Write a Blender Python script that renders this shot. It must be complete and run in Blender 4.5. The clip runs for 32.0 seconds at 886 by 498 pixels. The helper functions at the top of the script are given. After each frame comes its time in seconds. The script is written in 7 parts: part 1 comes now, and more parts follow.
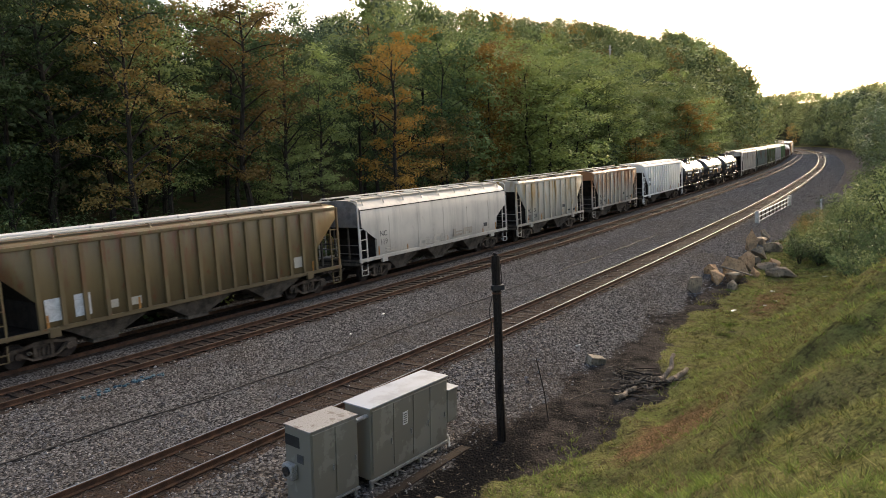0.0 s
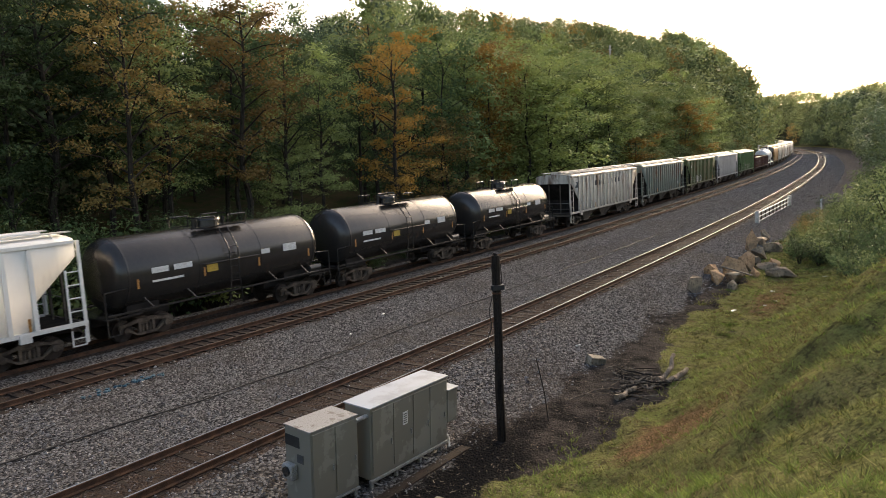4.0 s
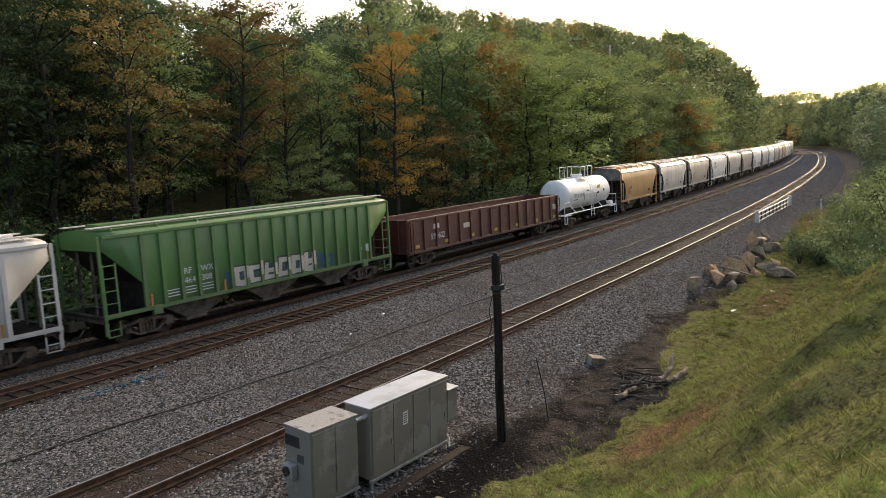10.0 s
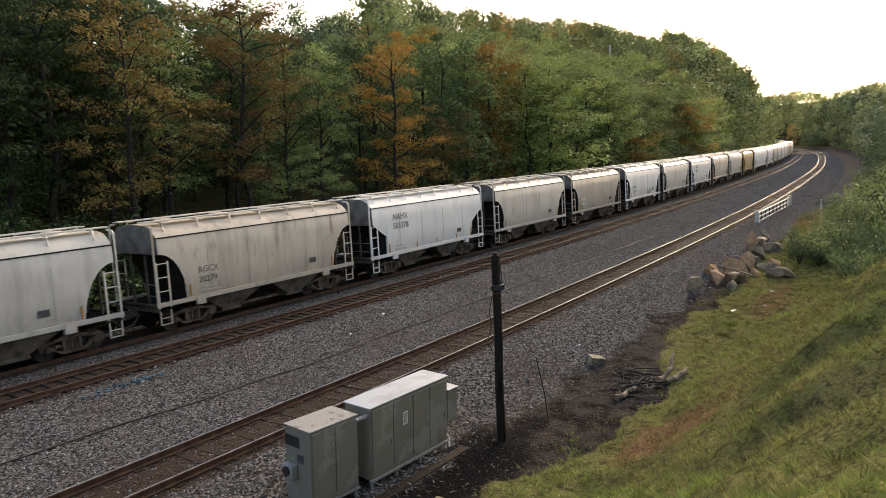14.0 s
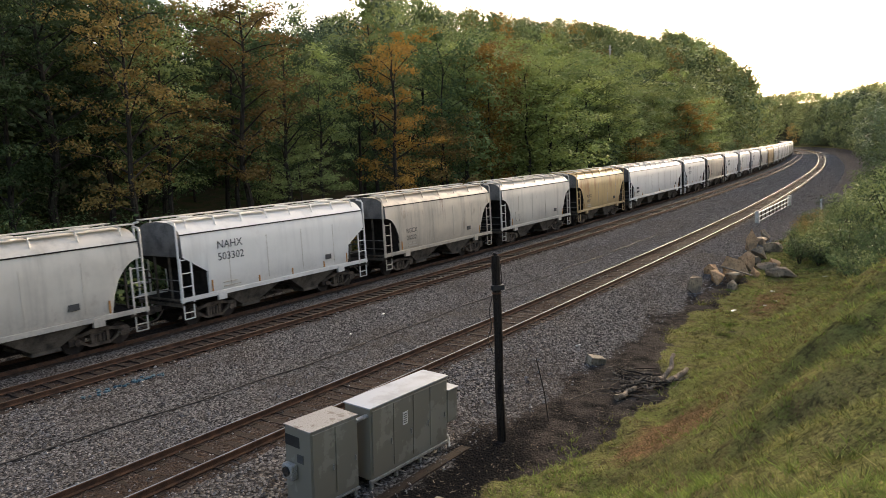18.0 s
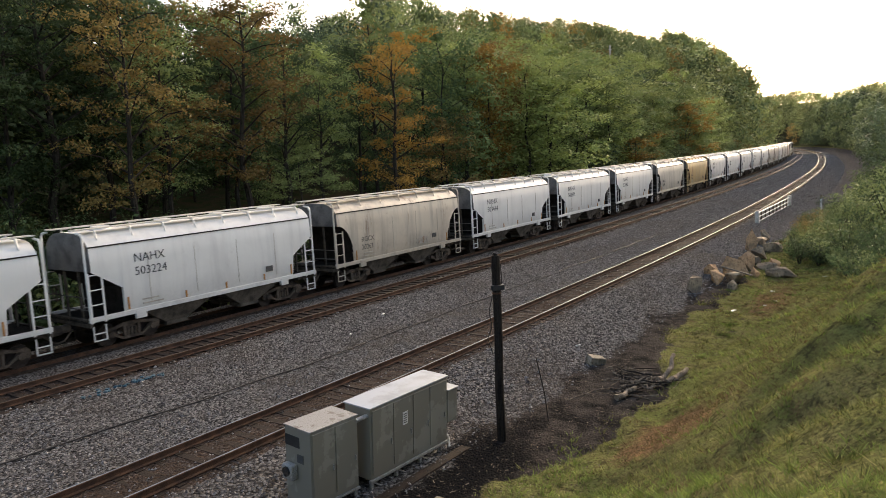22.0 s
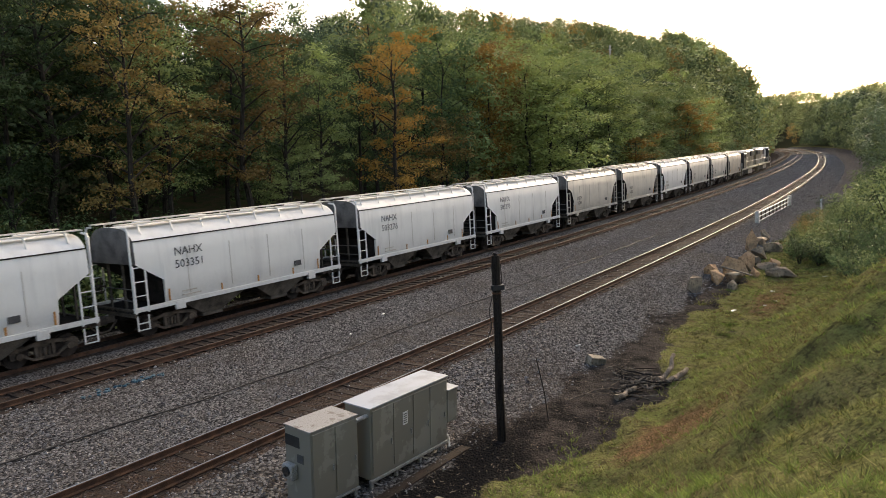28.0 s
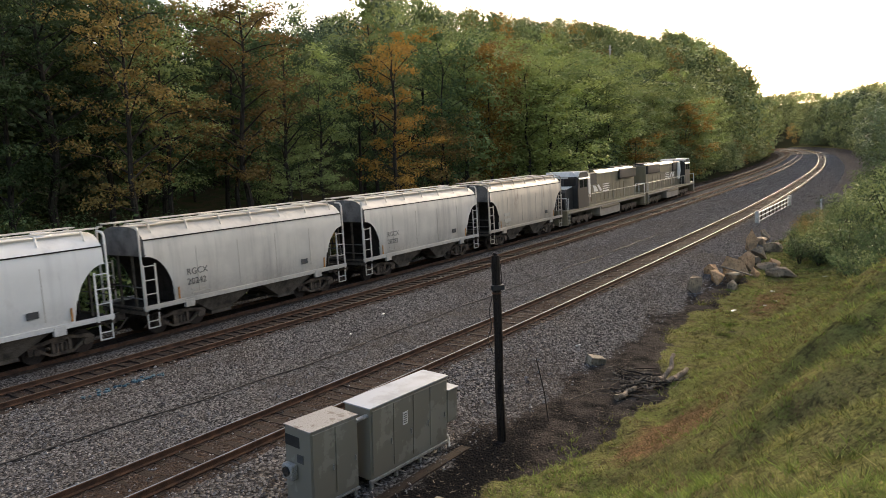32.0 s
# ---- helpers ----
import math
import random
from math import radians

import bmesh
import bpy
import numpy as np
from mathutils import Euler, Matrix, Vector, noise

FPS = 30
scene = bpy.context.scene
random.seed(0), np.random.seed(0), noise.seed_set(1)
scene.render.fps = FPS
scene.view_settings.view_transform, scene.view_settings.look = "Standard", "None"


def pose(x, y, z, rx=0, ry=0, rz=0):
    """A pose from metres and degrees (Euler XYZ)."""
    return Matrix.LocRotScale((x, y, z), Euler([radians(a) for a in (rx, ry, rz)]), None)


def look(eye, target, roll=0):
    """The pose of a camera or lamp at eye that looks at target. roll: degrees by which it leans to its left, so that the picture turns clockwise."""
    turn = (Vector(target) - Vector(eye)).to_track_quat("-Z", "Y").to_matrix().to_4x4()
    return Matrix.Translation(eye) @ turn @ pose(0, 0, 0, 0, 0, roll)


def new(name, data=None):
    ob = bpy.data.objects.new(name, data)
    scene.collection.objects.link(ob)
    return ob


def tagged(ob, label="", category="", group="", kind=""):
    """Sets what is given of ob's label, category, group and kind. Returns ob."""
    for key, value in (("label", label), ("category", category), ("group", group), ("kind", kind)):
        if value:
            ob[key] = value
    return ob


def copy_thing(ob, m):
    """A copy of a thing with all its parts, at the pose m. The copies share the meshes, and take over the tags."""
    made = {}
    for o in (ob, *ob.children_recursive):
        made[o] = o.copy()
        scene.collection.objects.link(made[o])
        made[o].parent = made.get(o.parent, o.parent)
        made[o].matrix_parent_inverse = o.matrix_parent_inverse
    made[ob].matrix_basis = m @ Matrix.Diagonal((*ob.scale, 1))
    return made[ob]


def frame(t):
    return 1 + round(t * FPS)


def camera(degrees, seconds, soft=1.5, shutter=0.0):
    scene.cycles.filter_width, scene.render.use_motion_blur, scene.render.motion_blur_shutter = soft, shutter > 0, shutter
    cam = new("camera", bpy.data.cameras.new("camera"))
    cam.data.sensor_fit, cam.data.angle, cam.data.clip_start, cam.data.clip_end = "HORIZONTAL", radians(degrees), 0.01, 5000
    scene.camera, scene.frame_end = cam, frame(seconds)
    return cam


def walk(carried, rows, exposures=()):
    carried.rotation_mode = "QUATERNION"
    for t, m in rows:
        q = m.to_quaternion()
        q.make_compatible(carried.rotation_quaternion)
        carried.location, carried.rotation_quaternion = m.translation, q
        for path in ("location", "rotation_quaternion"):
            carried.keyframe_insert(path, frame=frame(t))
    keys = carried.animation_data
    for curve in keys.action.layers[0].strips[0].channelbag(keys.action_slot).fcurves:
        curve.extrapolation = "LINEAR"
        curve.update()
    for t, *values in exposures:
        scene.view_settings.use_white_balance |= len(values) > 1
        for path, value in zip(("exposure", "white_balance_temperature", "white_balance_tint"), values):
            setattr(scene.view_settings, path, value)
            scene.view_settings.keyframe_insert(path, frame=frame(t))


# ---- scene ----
# ---------------------------------------------------------------- camera
EYE = 6.1384
cam = camera(61.944, 32.0, soft=0.68, shutter=0.1)
VIEW = look((0, 0, EYE), (0, math.cos(0.1005), EYE - math.sin(0.1005)), -2.04)
walk(cam, [(0.0, VIEW), (32.0, VIEW)], [(0.0, 1.5, 7650, 12), (32.0, 1.5, 7650, 12)])

# ---------------------------------------------------------------- world and sun
SUN_EL, SUN_AZ = 20.0, 27.0     # degrees above the horizon, and to the right of the view's axis
world = bpy.data.worlds.new("sky")
scene.world = world
world.use_nodes = True
wn = world.node_tree.nodes
wl = world.node_tree.links
sky = wn.new("ShaderNodeTexSky")
sky.sky_type = "NISHITA"
sky.sun_disc = False
sky.sun_elevation = radians(SUN_EL)
sky.sun_rotation = radians(SUN_AZ)
sky.air_density, sky.dust_density, sky.ozone_density = 0.8, 4.0, 1.0
wl.new(sky.outputs[0], wn["Background"].inputs[0])
wn["Background"].inputs[1].default_value = 0.15
sun = new("sun", bpy.data.lights.new("sun", "SUN"))
sun.data.energy, sun.data.angle, sun.data.color = 0.9, radians(25), (1.0, 0.9, 0.78)
az, el = radians(SUN_AZ), radians(SUN_EL)
SUN_DIR = Vector((math.sin(az) * math.cos(el), math.cos(az) * math.cos(el), math.sin(el)))
sun.matrix_basis = look(SUN_DIR * 100, (0, 0, 0))

# ---------------------------------------------------------------- the line of the railway
KNOT_S = [-140, -60, -40, 20, 60, 110, 160, 220, 300, 420, 520, 620]
KNOT_K = [0.0, 1.89, 1.8905, 0.9063, 1.0285, 0.3156, 0.8345, 0.175, 1.1152, 1.2029, 1.2029, 0.0]
SG = np.arange(-3000.0, 3001.0, 1.0)
ZERO = 3000
_k = np.interp(SG, KNOT_S, KNOT_K, left=0, right=0) / 1000
TH = np.concatenate([[0], np.cumsum((_k[1:] + _k[:-1]) / 2)])
TH = TH - TH[ZERO] + 0.948
CX = np.concatenate([[0], np.cumsum((np.cos(TH[1:]) + np.cos(TH[:-1])) / 2)])
CY = np.concatenate([[0], np.cumsum((np.sin(TH[1:]) + np.sin(TH[:-1])) / 2)])
CX, CY = CX - CX[ZERO] - 6.7297, CY - CY[ZERO] + 15.072
GRADE = 0.031572


def grade(s):
    """Height of the near track's rail heads."""
    s = np.asarray(s, float)
    up = np.clip(s, -120, 420)
    return GRADE * up + np.where(s > 420, 60 * GRADE * (1 - np.exp(-(s - 420) / 60)), 0) - np.where(
        s < -120, 60 * GRADE * (1 - np.exp((np.minimum(s, -120) + 120) / 60)), 0)


def off2(s):
    return 9.3696 - 0.013065 * np.clip(s, -60, 340)


def off1(s):
    return off2(s) + 3.8352


def xyz(s, o, z):
    """World place from the way along the line, the offset to its left and the height over the near rails."""
    s, o, z = (np.asarray(a, float) for a in (s, o, z))
    th = np.interp(s, SG, TH)
    inner = np.minimum(o, 300.0)
    far = o - inner
    x = np.interp(s, SG, CX) - np.sin(th) * inner - math.sin(1.1) * far
    y = np.interp(s, SG, CY) + np.cos(th) * inner + math.cos(1.1) * far
    return np.stack(np.broadcast_arrays(x, y, z + grade(s)), -1)


# the train's own track, by its arc length
_p1 = xyz(SG, off1(SG), -0.12)
ARC = np.concatenate([[0], np.cumsum(np.linalg.norm(np.diff(_p1[:, :2], axis=0), axis=1))])
ARC -= ARC[ZERO]


def on_train_track(a):
    return Vector([float(np.interp(a, ARC, _p1[:, i])) for i in range(3)])


# ---------------------------------------------------------------- materials
def nodes_of(name):
    m = bpy.data.materials.new(name)
    m.use_nodes = True
    return m, m.node_tree.nodes, m.node_tree.links, m.node_tree.nodes["Principled BSDF"]


def mix_rgb(n, l, fac, a, b):
    mx = n.new("ShaderNodeMix")
    mx.data_type = "RGBA"
    for sock, v in ((mx.inputs[0], fac), (mx.inputs[6], a), (mx.inputs[7], b)):
        if hasattr(v, "is_linked"):
            l.new(v, sock)
        elif isinstance(v, (int, float)):
            sock.default_value = v
        else:
            sock.default_value = (*v, 1)
    return mx.outputs[2]


def ramp(n, l, src, lo, hi):
    r = n.new("ShaderNodeMapRange")
    r.interpolation_type = "SMOOTHSTEP"
    l.new(src, r.inputs[0])
    r.inputs[1].default_value, r.inputs[2].default_value = lo, hi
    return r.outputs[0]


def noise_of(n, l, coord, scale, detail=4.0, rough=0.6, stretch=None):
    t = n.new("ShaderNodeTexNoise")
    t.inputs["Scale"].default_value, t.inputs["Detail"].default_value, t.inputs["Roughness"].default_value = scale, detail, rough
    if stretch:
        mp = n.new("ShaderNodeMapping")
        mp.inputs["Scale"].default_value = stretch
        l.new(coord, mp.inputs[0])
        coord = mp.outputs[0]
    l.new(coord, t.inputs["Vector"])
    return t.outputs[0]


def bump(n, l, bsdf, height, strength, distance):
    b = n.new("ShaderNodeBump")
    b.inputs["Strength"].default_value, b.inputs["Distance"].default_value = strength, distance
    l.new(height, b.inputs["Height"])
    l.new(b.outputs[0], bsdf.inputs["Normal"])


def surface(name, base, dark, scale=3.0, rough=0.8, metal=0.0, relief=0.3, depth=0.01, fine=40.0, stretch=None, lo=0.35, hi=0.7, speck=1.0):
    """A plain weathered surface: two scales of stain, fine relief."""
    m, n, l, b = nodes_of(name)
    co = n.new("ShaderNodeTexCoord").outputs["Object"]
    big = ramp(n, l, noise_of(n, l, co, scale, 5, 0.62, stretch), lo, hi)
    small = noise_of(n, l, co, fine, 3, 0.6)
    c = mix_rgb(n, l, big, base, dark)
    c = mix_rgb(n, l, ramp(n, l, small, 0.45, 0.8 + 2 * (1 - speck)), c, [0.6 * v for v in dark])
    l.new(c, b.inputs["Base Color"])
    b.inputs["Roughness"].default_value, b.inputs["Metallic"].default_value = rough, metal
    b.inputs["Specular IOR Level"].default_value = 0.1 if rough > 0.7 else 0.4
    bump(n, l, b, small, relief, depth)
    return m


def car_paint(name, base, grime=(0.09, 0.08, 0.07), amount=0.45, rust=(0.16, 0.065, 0.03), rusty=0.15, rough=0.5, low=0.5, top=0.0):
    """Weathered paint: streaks that run down, dirt thrown up from the track, rust in patches."""
    m, n, l, b = nodes_of(name)
    tc = n.new("ShaderNodeTexCoord").outputs["Object"]
    info = n.new("ShaderNodeObjectInfo")
    add = n.new("ShaderNodeVectorMath")
    sh = n.new("ShaderNodeMath")
    sh.operation = "MULTIPLY"
    l.new(info.outputs["Random"], sh.inputs[0])
    sh.inputs[1].default_value = 60.0
    l.new(tc, add.inputs[0])
    l.new(sh.outputs[0], add.inputs[1])
    co = add.outputs[0]
    streak = ramp(n, l, noise_of(n, l, co, 1.0, 5, 0.65, (1.7, 1.7, 0.13)), 0.46, 0.74)
    cloud = ramp(n, l, noise_of(n, l, co, 0.55, 5, 0.6), 0.42, 0.63)
    fine = noise_of(n, l, co, 9.0, 5, 0.65)
    spots = ramp(n, l, noise_of(n, l, co, 1.6, 7, 0.72, (1, 1, 0.6)), 0.60 - 0.16 * rusty, 0.70 - 0.12 * rusty)
    sep = n.new("ShaderNodeSeparateXYZ")
    l.new(tc, sep.inputs[0])
    splash = n.new("ShaderNodeMapRange")
    l.new(sep.outputs[2], splash.inputs[0])
    splash.inputs[1].default_value, splash.inputs[2].default_value = 1.0, 2.3
    splash.inputs[3].default_value, splash.inputs[4].default_value = low, 0.0

    def times(a, k):
        t = n.new("ShaderNodeMath")
        t.operation = "MULTIPLY"
        l.new(a, t.inputs[0])
        if hasattr(k, "is_linked"):
            l.new(k, t.inputs[1])
        else:
            t.inputs[1].default_value = k
        return t.outputs[0]

    c = mix_rgb(n, l, times(cloud, amount * 0.7), base, [0.55 * x + 0.45 * y for x, y in zip(base, grime)])
    c = mix_rgb(n, l, times(streak, amount * 0.75), c, grime)
    c = mix_rgb(n, l, times(times(splash.outputs[0], fine), 1.4), c, grime)
    c = mix_rgb(n, l, times(spots, min(1.0, rusty * 3)), c, rust)
    if top:
        run = n.new("ShaderNodeMapRange")
        l.new(sep.outputs[2], run.inputs[0])
        run.inputs[1].default_value, run.inputs[2].default_value = 1.9, 3.3
        wet = ramp(n, l, noise_of(n, l, co, 1.0, 6, 0.7, (1.1, 1.1, 0.22)), 0.58 - 0.22 * top, 0.72 - 0.17 * top)
        c = mix_rgb(n, l, times(times(run.outputs[0], wet), min(1.0, 0.6 + top)), c, rust)
    l.new(c, b.inputs["Base Color"])
    b.inputs["Roughness"].default_value = rough
    bump(n, l, b, fine, 0.08, 0.01)
    return m


def ground_material():
    m, n, l, b = nodes_of("railway_ground")
    co = n.new("ShaderNodeTexCoord").outputs["Object"]

    def attr(name):
        a = n.new("ShaderNodeAttribute")
        a.attribute_name = name
        return a.outputs["Fac"]

    # crushed stone, with the shade in its crevices painted near black
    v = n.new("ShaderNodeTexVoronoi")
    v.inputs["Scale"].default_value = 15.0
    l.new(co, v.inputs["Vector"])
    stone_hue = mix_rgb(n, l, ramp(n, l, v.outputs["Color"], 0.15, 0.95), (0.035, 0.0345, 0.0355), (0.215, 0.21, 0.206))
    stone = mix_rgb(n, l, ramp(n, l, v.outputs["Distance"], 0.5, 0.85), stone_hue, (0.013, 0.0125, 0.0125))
    stone = mix_rgb(n, l, ramp(n, l, noise_of(n, l, co, 0.25, 4), 0.4, 0.7), stone, mix_rgb(n, l, 0.5, stone, (0.07, 0.06, 0.05)))
    # brown brake dust between and beside the rails
    rust = mix_rgb(n, l, ramp(n, l, noise_of(n, l, co, 7, 5), 0.35, 0.7), (0.058, 0.038, 0.026), (0.024, 0.018, 0.015))
    # earth with cinders
    earth = mix_rgb(n, l, ramp(n, l, noise_of(n, l, co, 1.2, 6, 0.7), 0.35, 0.65), (0.064, 0.056, 0.049), (0.017, 0.0155, 0.0145))
    earth = mix_rgb(n, l, ramp(n, l, noise_of(n, l, co, 14, 4, 0.7), 0.55, 0.75), earth, (0.11, 0.10, 0.09))
    soot = n.new("ShaderNodeMath")
    soot.operation = "MULTIPLY_ADD"
    l.new(noise_of(n, l, co, 1.1, 6, 0.7), soot.inputs[0])
    soot.inputs[1].default_value = 0.8
    l.new(attr("soot"), soot.inputs[2])
    earth = mix_rgb(n, l, ramp(n, l, soot.outputs[0], 0.75, 1.2), earth, mix_rgb(n, l, ramp(n, l, noise_of(n, l, co, 16, 4, 0.7), 0.6, 0.75), (0.013, 0.0125, 0.0125), (0.06, 0.056, 0.052)))
    # turf
    turf = mix_rgb(n, l, ramp(n, l, noise_of(n, l, co, 0.45, 5, 0.65), 0.35, 0.66), (0.135, 0.15, 0.05), (0.19, 0.172, 0.074))
    turf = mix_rgb(n, l, ramp(n, l, noise_of(n, l, co, 2.4, 6, 0.75), 0.46, 0.66), turf, (0.058, 0.056, 0.026))
    turf = mix_rgb(n, l, ramp(n, l, noise_of(n, l, co, 11, 5, 0.75), 0.48, 0.68), turf, (0.04, 0.036, 0.02))
    litter = mix_rgb(n, l, ramp(n, l, noise_of(n, l, co, 8, 5, 0.7), 0.4, 0.65), (0.2, 0.125, 0.068), (0.08, 0.056, 0.033))
    dry = mix_rgb(n, l, ramp(n, l, noise_of(n, l, co, 0.32, 4, 0.6, (1.3, 0.8, 1)), 0.58, 0.74), turf, litter)
    brown = n.new("ShaderNodeMath")
    brown.operation = "MULTIPLY_ADD"
    l.new(noise_of(n, l, co, 1.6, 5, 0.7), brown.inputs[0])
    brown.inputs[1].default_value = 0.9
    l.new(attr("brown"), brown.inputs[2])
    dry = mix_rgb(n, l, ramp(n, l, brown.outputs[0], 0.8, 1.15), dry, litter)
    # forest floor
    floor = mix_rgb(n, l, ramp(n, l, noise_of(n, l, co, 0.8, 6), 0.4, 0.6), (0.03, 0.037, 0.018), (0.045, 0.038, 0.023))

    rag = noise_of(n, l, co, 1.7, 6, 0.7)

    def mask(name):
        s = n.new("ShaderNodeMath")
        s.operation = "ADD"
        l.new(attr(name), s.inputs[0])
        l.new(rag, s.inputs[1])
        return ramp(n, l, s.outputs[0], 0.92, 1.08)

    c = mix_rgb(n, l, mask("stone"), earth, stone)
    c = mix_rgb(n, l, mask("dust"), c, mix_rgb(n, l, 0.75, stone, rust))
    c = mix_rgb(n, l, mask("turf"), c, dry)
    c = mix_rgb(n, l, mask("woods"), c, floor)
    l.new(c, b.inputs["Base Color"])
    b.inputs["Roughness"].default_value = 0.95
    b.inputs["Specular IOR Level"].default_value = 0.0
    h = n.new("ShaderNodeMath")
    h.operation = "SUBTRACT"
    l.new(noise_of(n, l, co, 20, 4, 0.7), h.inputs[0])
    l.new(v.outputs["Distance"], h.inputs[1])
    bump(n, l, b, h.outputs[0], 0.9, 0.04)
    return m


def leaf_material(name, a, c, see=0.34, woods=False, patch=0.5, dim=0.72):
    m, n, l, b = nodes_of(name)
    geo = n.new("ShaderNodeNewGeometry")
    info = n.new("ShaderNodeObjectInfo")
    co = n.new("ShaderNodeTexCoord").outputs["Object"]
    col = mix_rgb(n, l, geo.outputs["Random Per Island"], a, c)
    col = mix_rgb(n, l, ramp(n, l, noise_of(n, l, co, patch, 3), 0.35, 0.7), col, [dim * x for x in a])
    hsv = n.new("ShaderNodeHueSaturation")
    sc = n.new("ShaderNodeMapRange")
    if woods:
        tone = n.new("ShaderNodeAttribute")
        tone.attribute_name = "tone"
        l.new(tone.outputs["Fac"], sc.inputs[0])
    else:
        l.new(info.outputs["Random"], sc.inputs[0])
    sc.inputs[3].default_value, sc.inputs[4].default_value = (0.5, 1.6) if woods else (0.62, 1.4)
    l.new(sc.outputs[0], hsv.inputs["Value"])
    l.new(col, hsv.inputs["Color"])
    tr = n.new("ShaderNodeBsdfTranslucent")
    mx = n.new("ShaderNodeMixShader")
    mx.inputs[0].default_value = see
    l.new(hsv.outputs[0], b.inputs["Base Color"])
    l.new(hsv.outputs[0], tr.inputs[0])
    b.inputs["Roughness"].default_value = 0.65
    b.inputs["Specular IOR Level"].default_value = 0.08
    l.new(b.outputs[0], mx.inputs[1])
    l.new(tr.outputs[0], mx.inputs[2])
    l.new(mx.outputs[0], n["Material Output"].inputs[0])
    return m


def rail_material(name, bright, dull, rough):
    m, n, l, b = nodes_of(name)
    co = n.new("ShaderNodeTexCoord").outputs["Object"]
    l.new(mix_rgb(n, l, ramp(n, l, noise_of(n, l, co, 1.5, 5), 0.45, 0.7), bright, dull), b.inputs["Base Color"])
    b.inputs["Metallic"].default_value, b.inputs["Roughness"].default_value = 0.45, rough
    return m


M = {}
M["ground"] = ground_material()
M["rail_head"] = rail_material("polished_rail_head", (0.15, 0.175, 0.205), (0.095, 0.1, 0.105), 0.55)
M["rail_worn"] = rail_material("browned_rail_head", (0.1, 0.078, 0.062), (0.062, 0.047, 0.037), 0.7)
M["rail"] = surface("rusty_rail", (0.115, 0.063, 0.04), (0.055, 0.034, 0.025), 3.0, 0.9)
M["tie"] = surface("creosoted_tie", (0.042, 0.031, 0.025), (0.018, 0.0145, 0.0125), 2.5, 0.9, 0, 0.6, 0.02, 25, (1, 8, 8))
M["plate"] = surface("rusty_plate", (0.10, 0.055, 0.035), (0.05, 0.03, 0.02), 6, 0.85)
M["iron"] = surface("dark_truck_iron", (0.15, 0.118, 0.092), (0.055, 0.043, 0.035), 3, 0.75, 0.2)
M["wheel"] = surface("worn_wheel_steel", (0.06, 0.045, 0.038), (0.03, 0.024, 0.02), 4, 0.6, 0.5)
# underframe soot; also paints the shade on slope sheets and roof seams
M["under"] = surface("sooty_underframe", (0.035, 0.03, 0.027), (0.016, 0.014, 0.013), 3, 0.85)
# bay soot, darkened further for the shade under and between the cars
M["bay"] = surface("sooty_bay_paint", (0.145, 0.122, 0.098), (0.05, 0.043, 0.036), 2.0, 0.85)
# grime on the end sheets plus their shade, both put into the grey
M["end_paint"] = surface("grimy_end_sheet", (0.24, 0.23, 0.215), (0.11, 0.105, 0.1), 1.5, 0.8)
M["bark"] = surface("bark", (0.055, 0.047, 0.039), (0.022, 0.019, 0.016), 1.5, 0.95, 0, 0.8, 0.04, 12, (6, 6, 1))
M["green"] = leaf_material("summer_leaves", (0.19, 0.25, 0.092), (0.245, 0.3, 0.116), 0.24)
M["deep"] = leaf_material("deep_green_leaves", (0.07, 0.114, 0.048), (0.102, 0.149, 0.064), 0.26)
M["lime"] = leaf_material("yellow_green_leaves", (0.3, 0.37, 0.12), (0.38, 0.43, 0.152), 0.24)
M["gold"] = leaf_material("golden_leaves", (0.19, 0.142, 0.048), (0.25, 0.182, 0.066), 0.28)
M["amber"] = leaf_material("amber_leaves", (0.4, 0.235, 0.057), (0.5, 0.31, 0.08), 0.28)
M["russet"] = leaf_material("russet_leaves", (0.25, 0.175, 0.064), (0.32, 0.222, 0.078), 0.28)
M["woods_green"] = leaf_material("woods_green_leaves", (0.185, 0.235, 0.1), (0.225, 0.275, 0.12), 0.18, True)
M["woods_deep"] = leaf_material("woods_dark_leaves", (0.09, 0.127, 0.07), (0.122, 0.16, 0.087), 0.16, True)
M["woods_lime"] = leaf_material("woods_yellow_green_leaves", (0.255, 0.29, 0.11), (0.31, 0.33, 0.135), 0.18, True)
M["woods_russet"] = leaf_material("woods_russet_leaves", (0.3, 0.19, 0.06), (0.38, 0.245, 0.075), 0.18, True)
M["white_paint"] = car_paint("white_car_paint", (0.80, 0.78, 0.73), amount=0.2, rusty=0.03, low=0.35)
M["tank_white"] = car_paint("fresh_white_tank_paint", (0.86, 0.84, 0.79), amount=0.12, rusty=0.02, low=0.15)
M["pale_paint"] = car_paint("pale_grey_car_paint", (0.65, 0.605, 0.525), amount=0.4, rusty=0.06)
M["silver_paint"] = car_paint("silver_grey_car_paint", (0.50, 0.485, 0.46), amount=0.35, rusty=0.06)
M["grey_paint"] = car_paint("grey_car_paint", (0.60, 0.55, 0.465), amount=0.5, rusty=0.08)
M["beige_paint"] = car_paint("beige_car_paint", (0.62, 0.535, 0.42), amount=0.5, rusty=0.1, top=0.15)
M["dull_paint"] = car_paint("dull_taupe_car_paint", (0.46, 0.40, 0.32), amount=0.55, rusty=0.1)
M["tan_paint"] = car_paint("tan_car_paint", (0.56, 0.385, 0.17), amount=0.35, rusty=0.15, rust=(0.36, 0.16, 0.05), top=0.35)
M["orange_paint"] = car_paint("rusty_orange_car_paint", (0.52, 0.285, 0.09), amount=0.35, rusty=0.15, rust=(0.27, 0.12, 0.04), top=0.3)
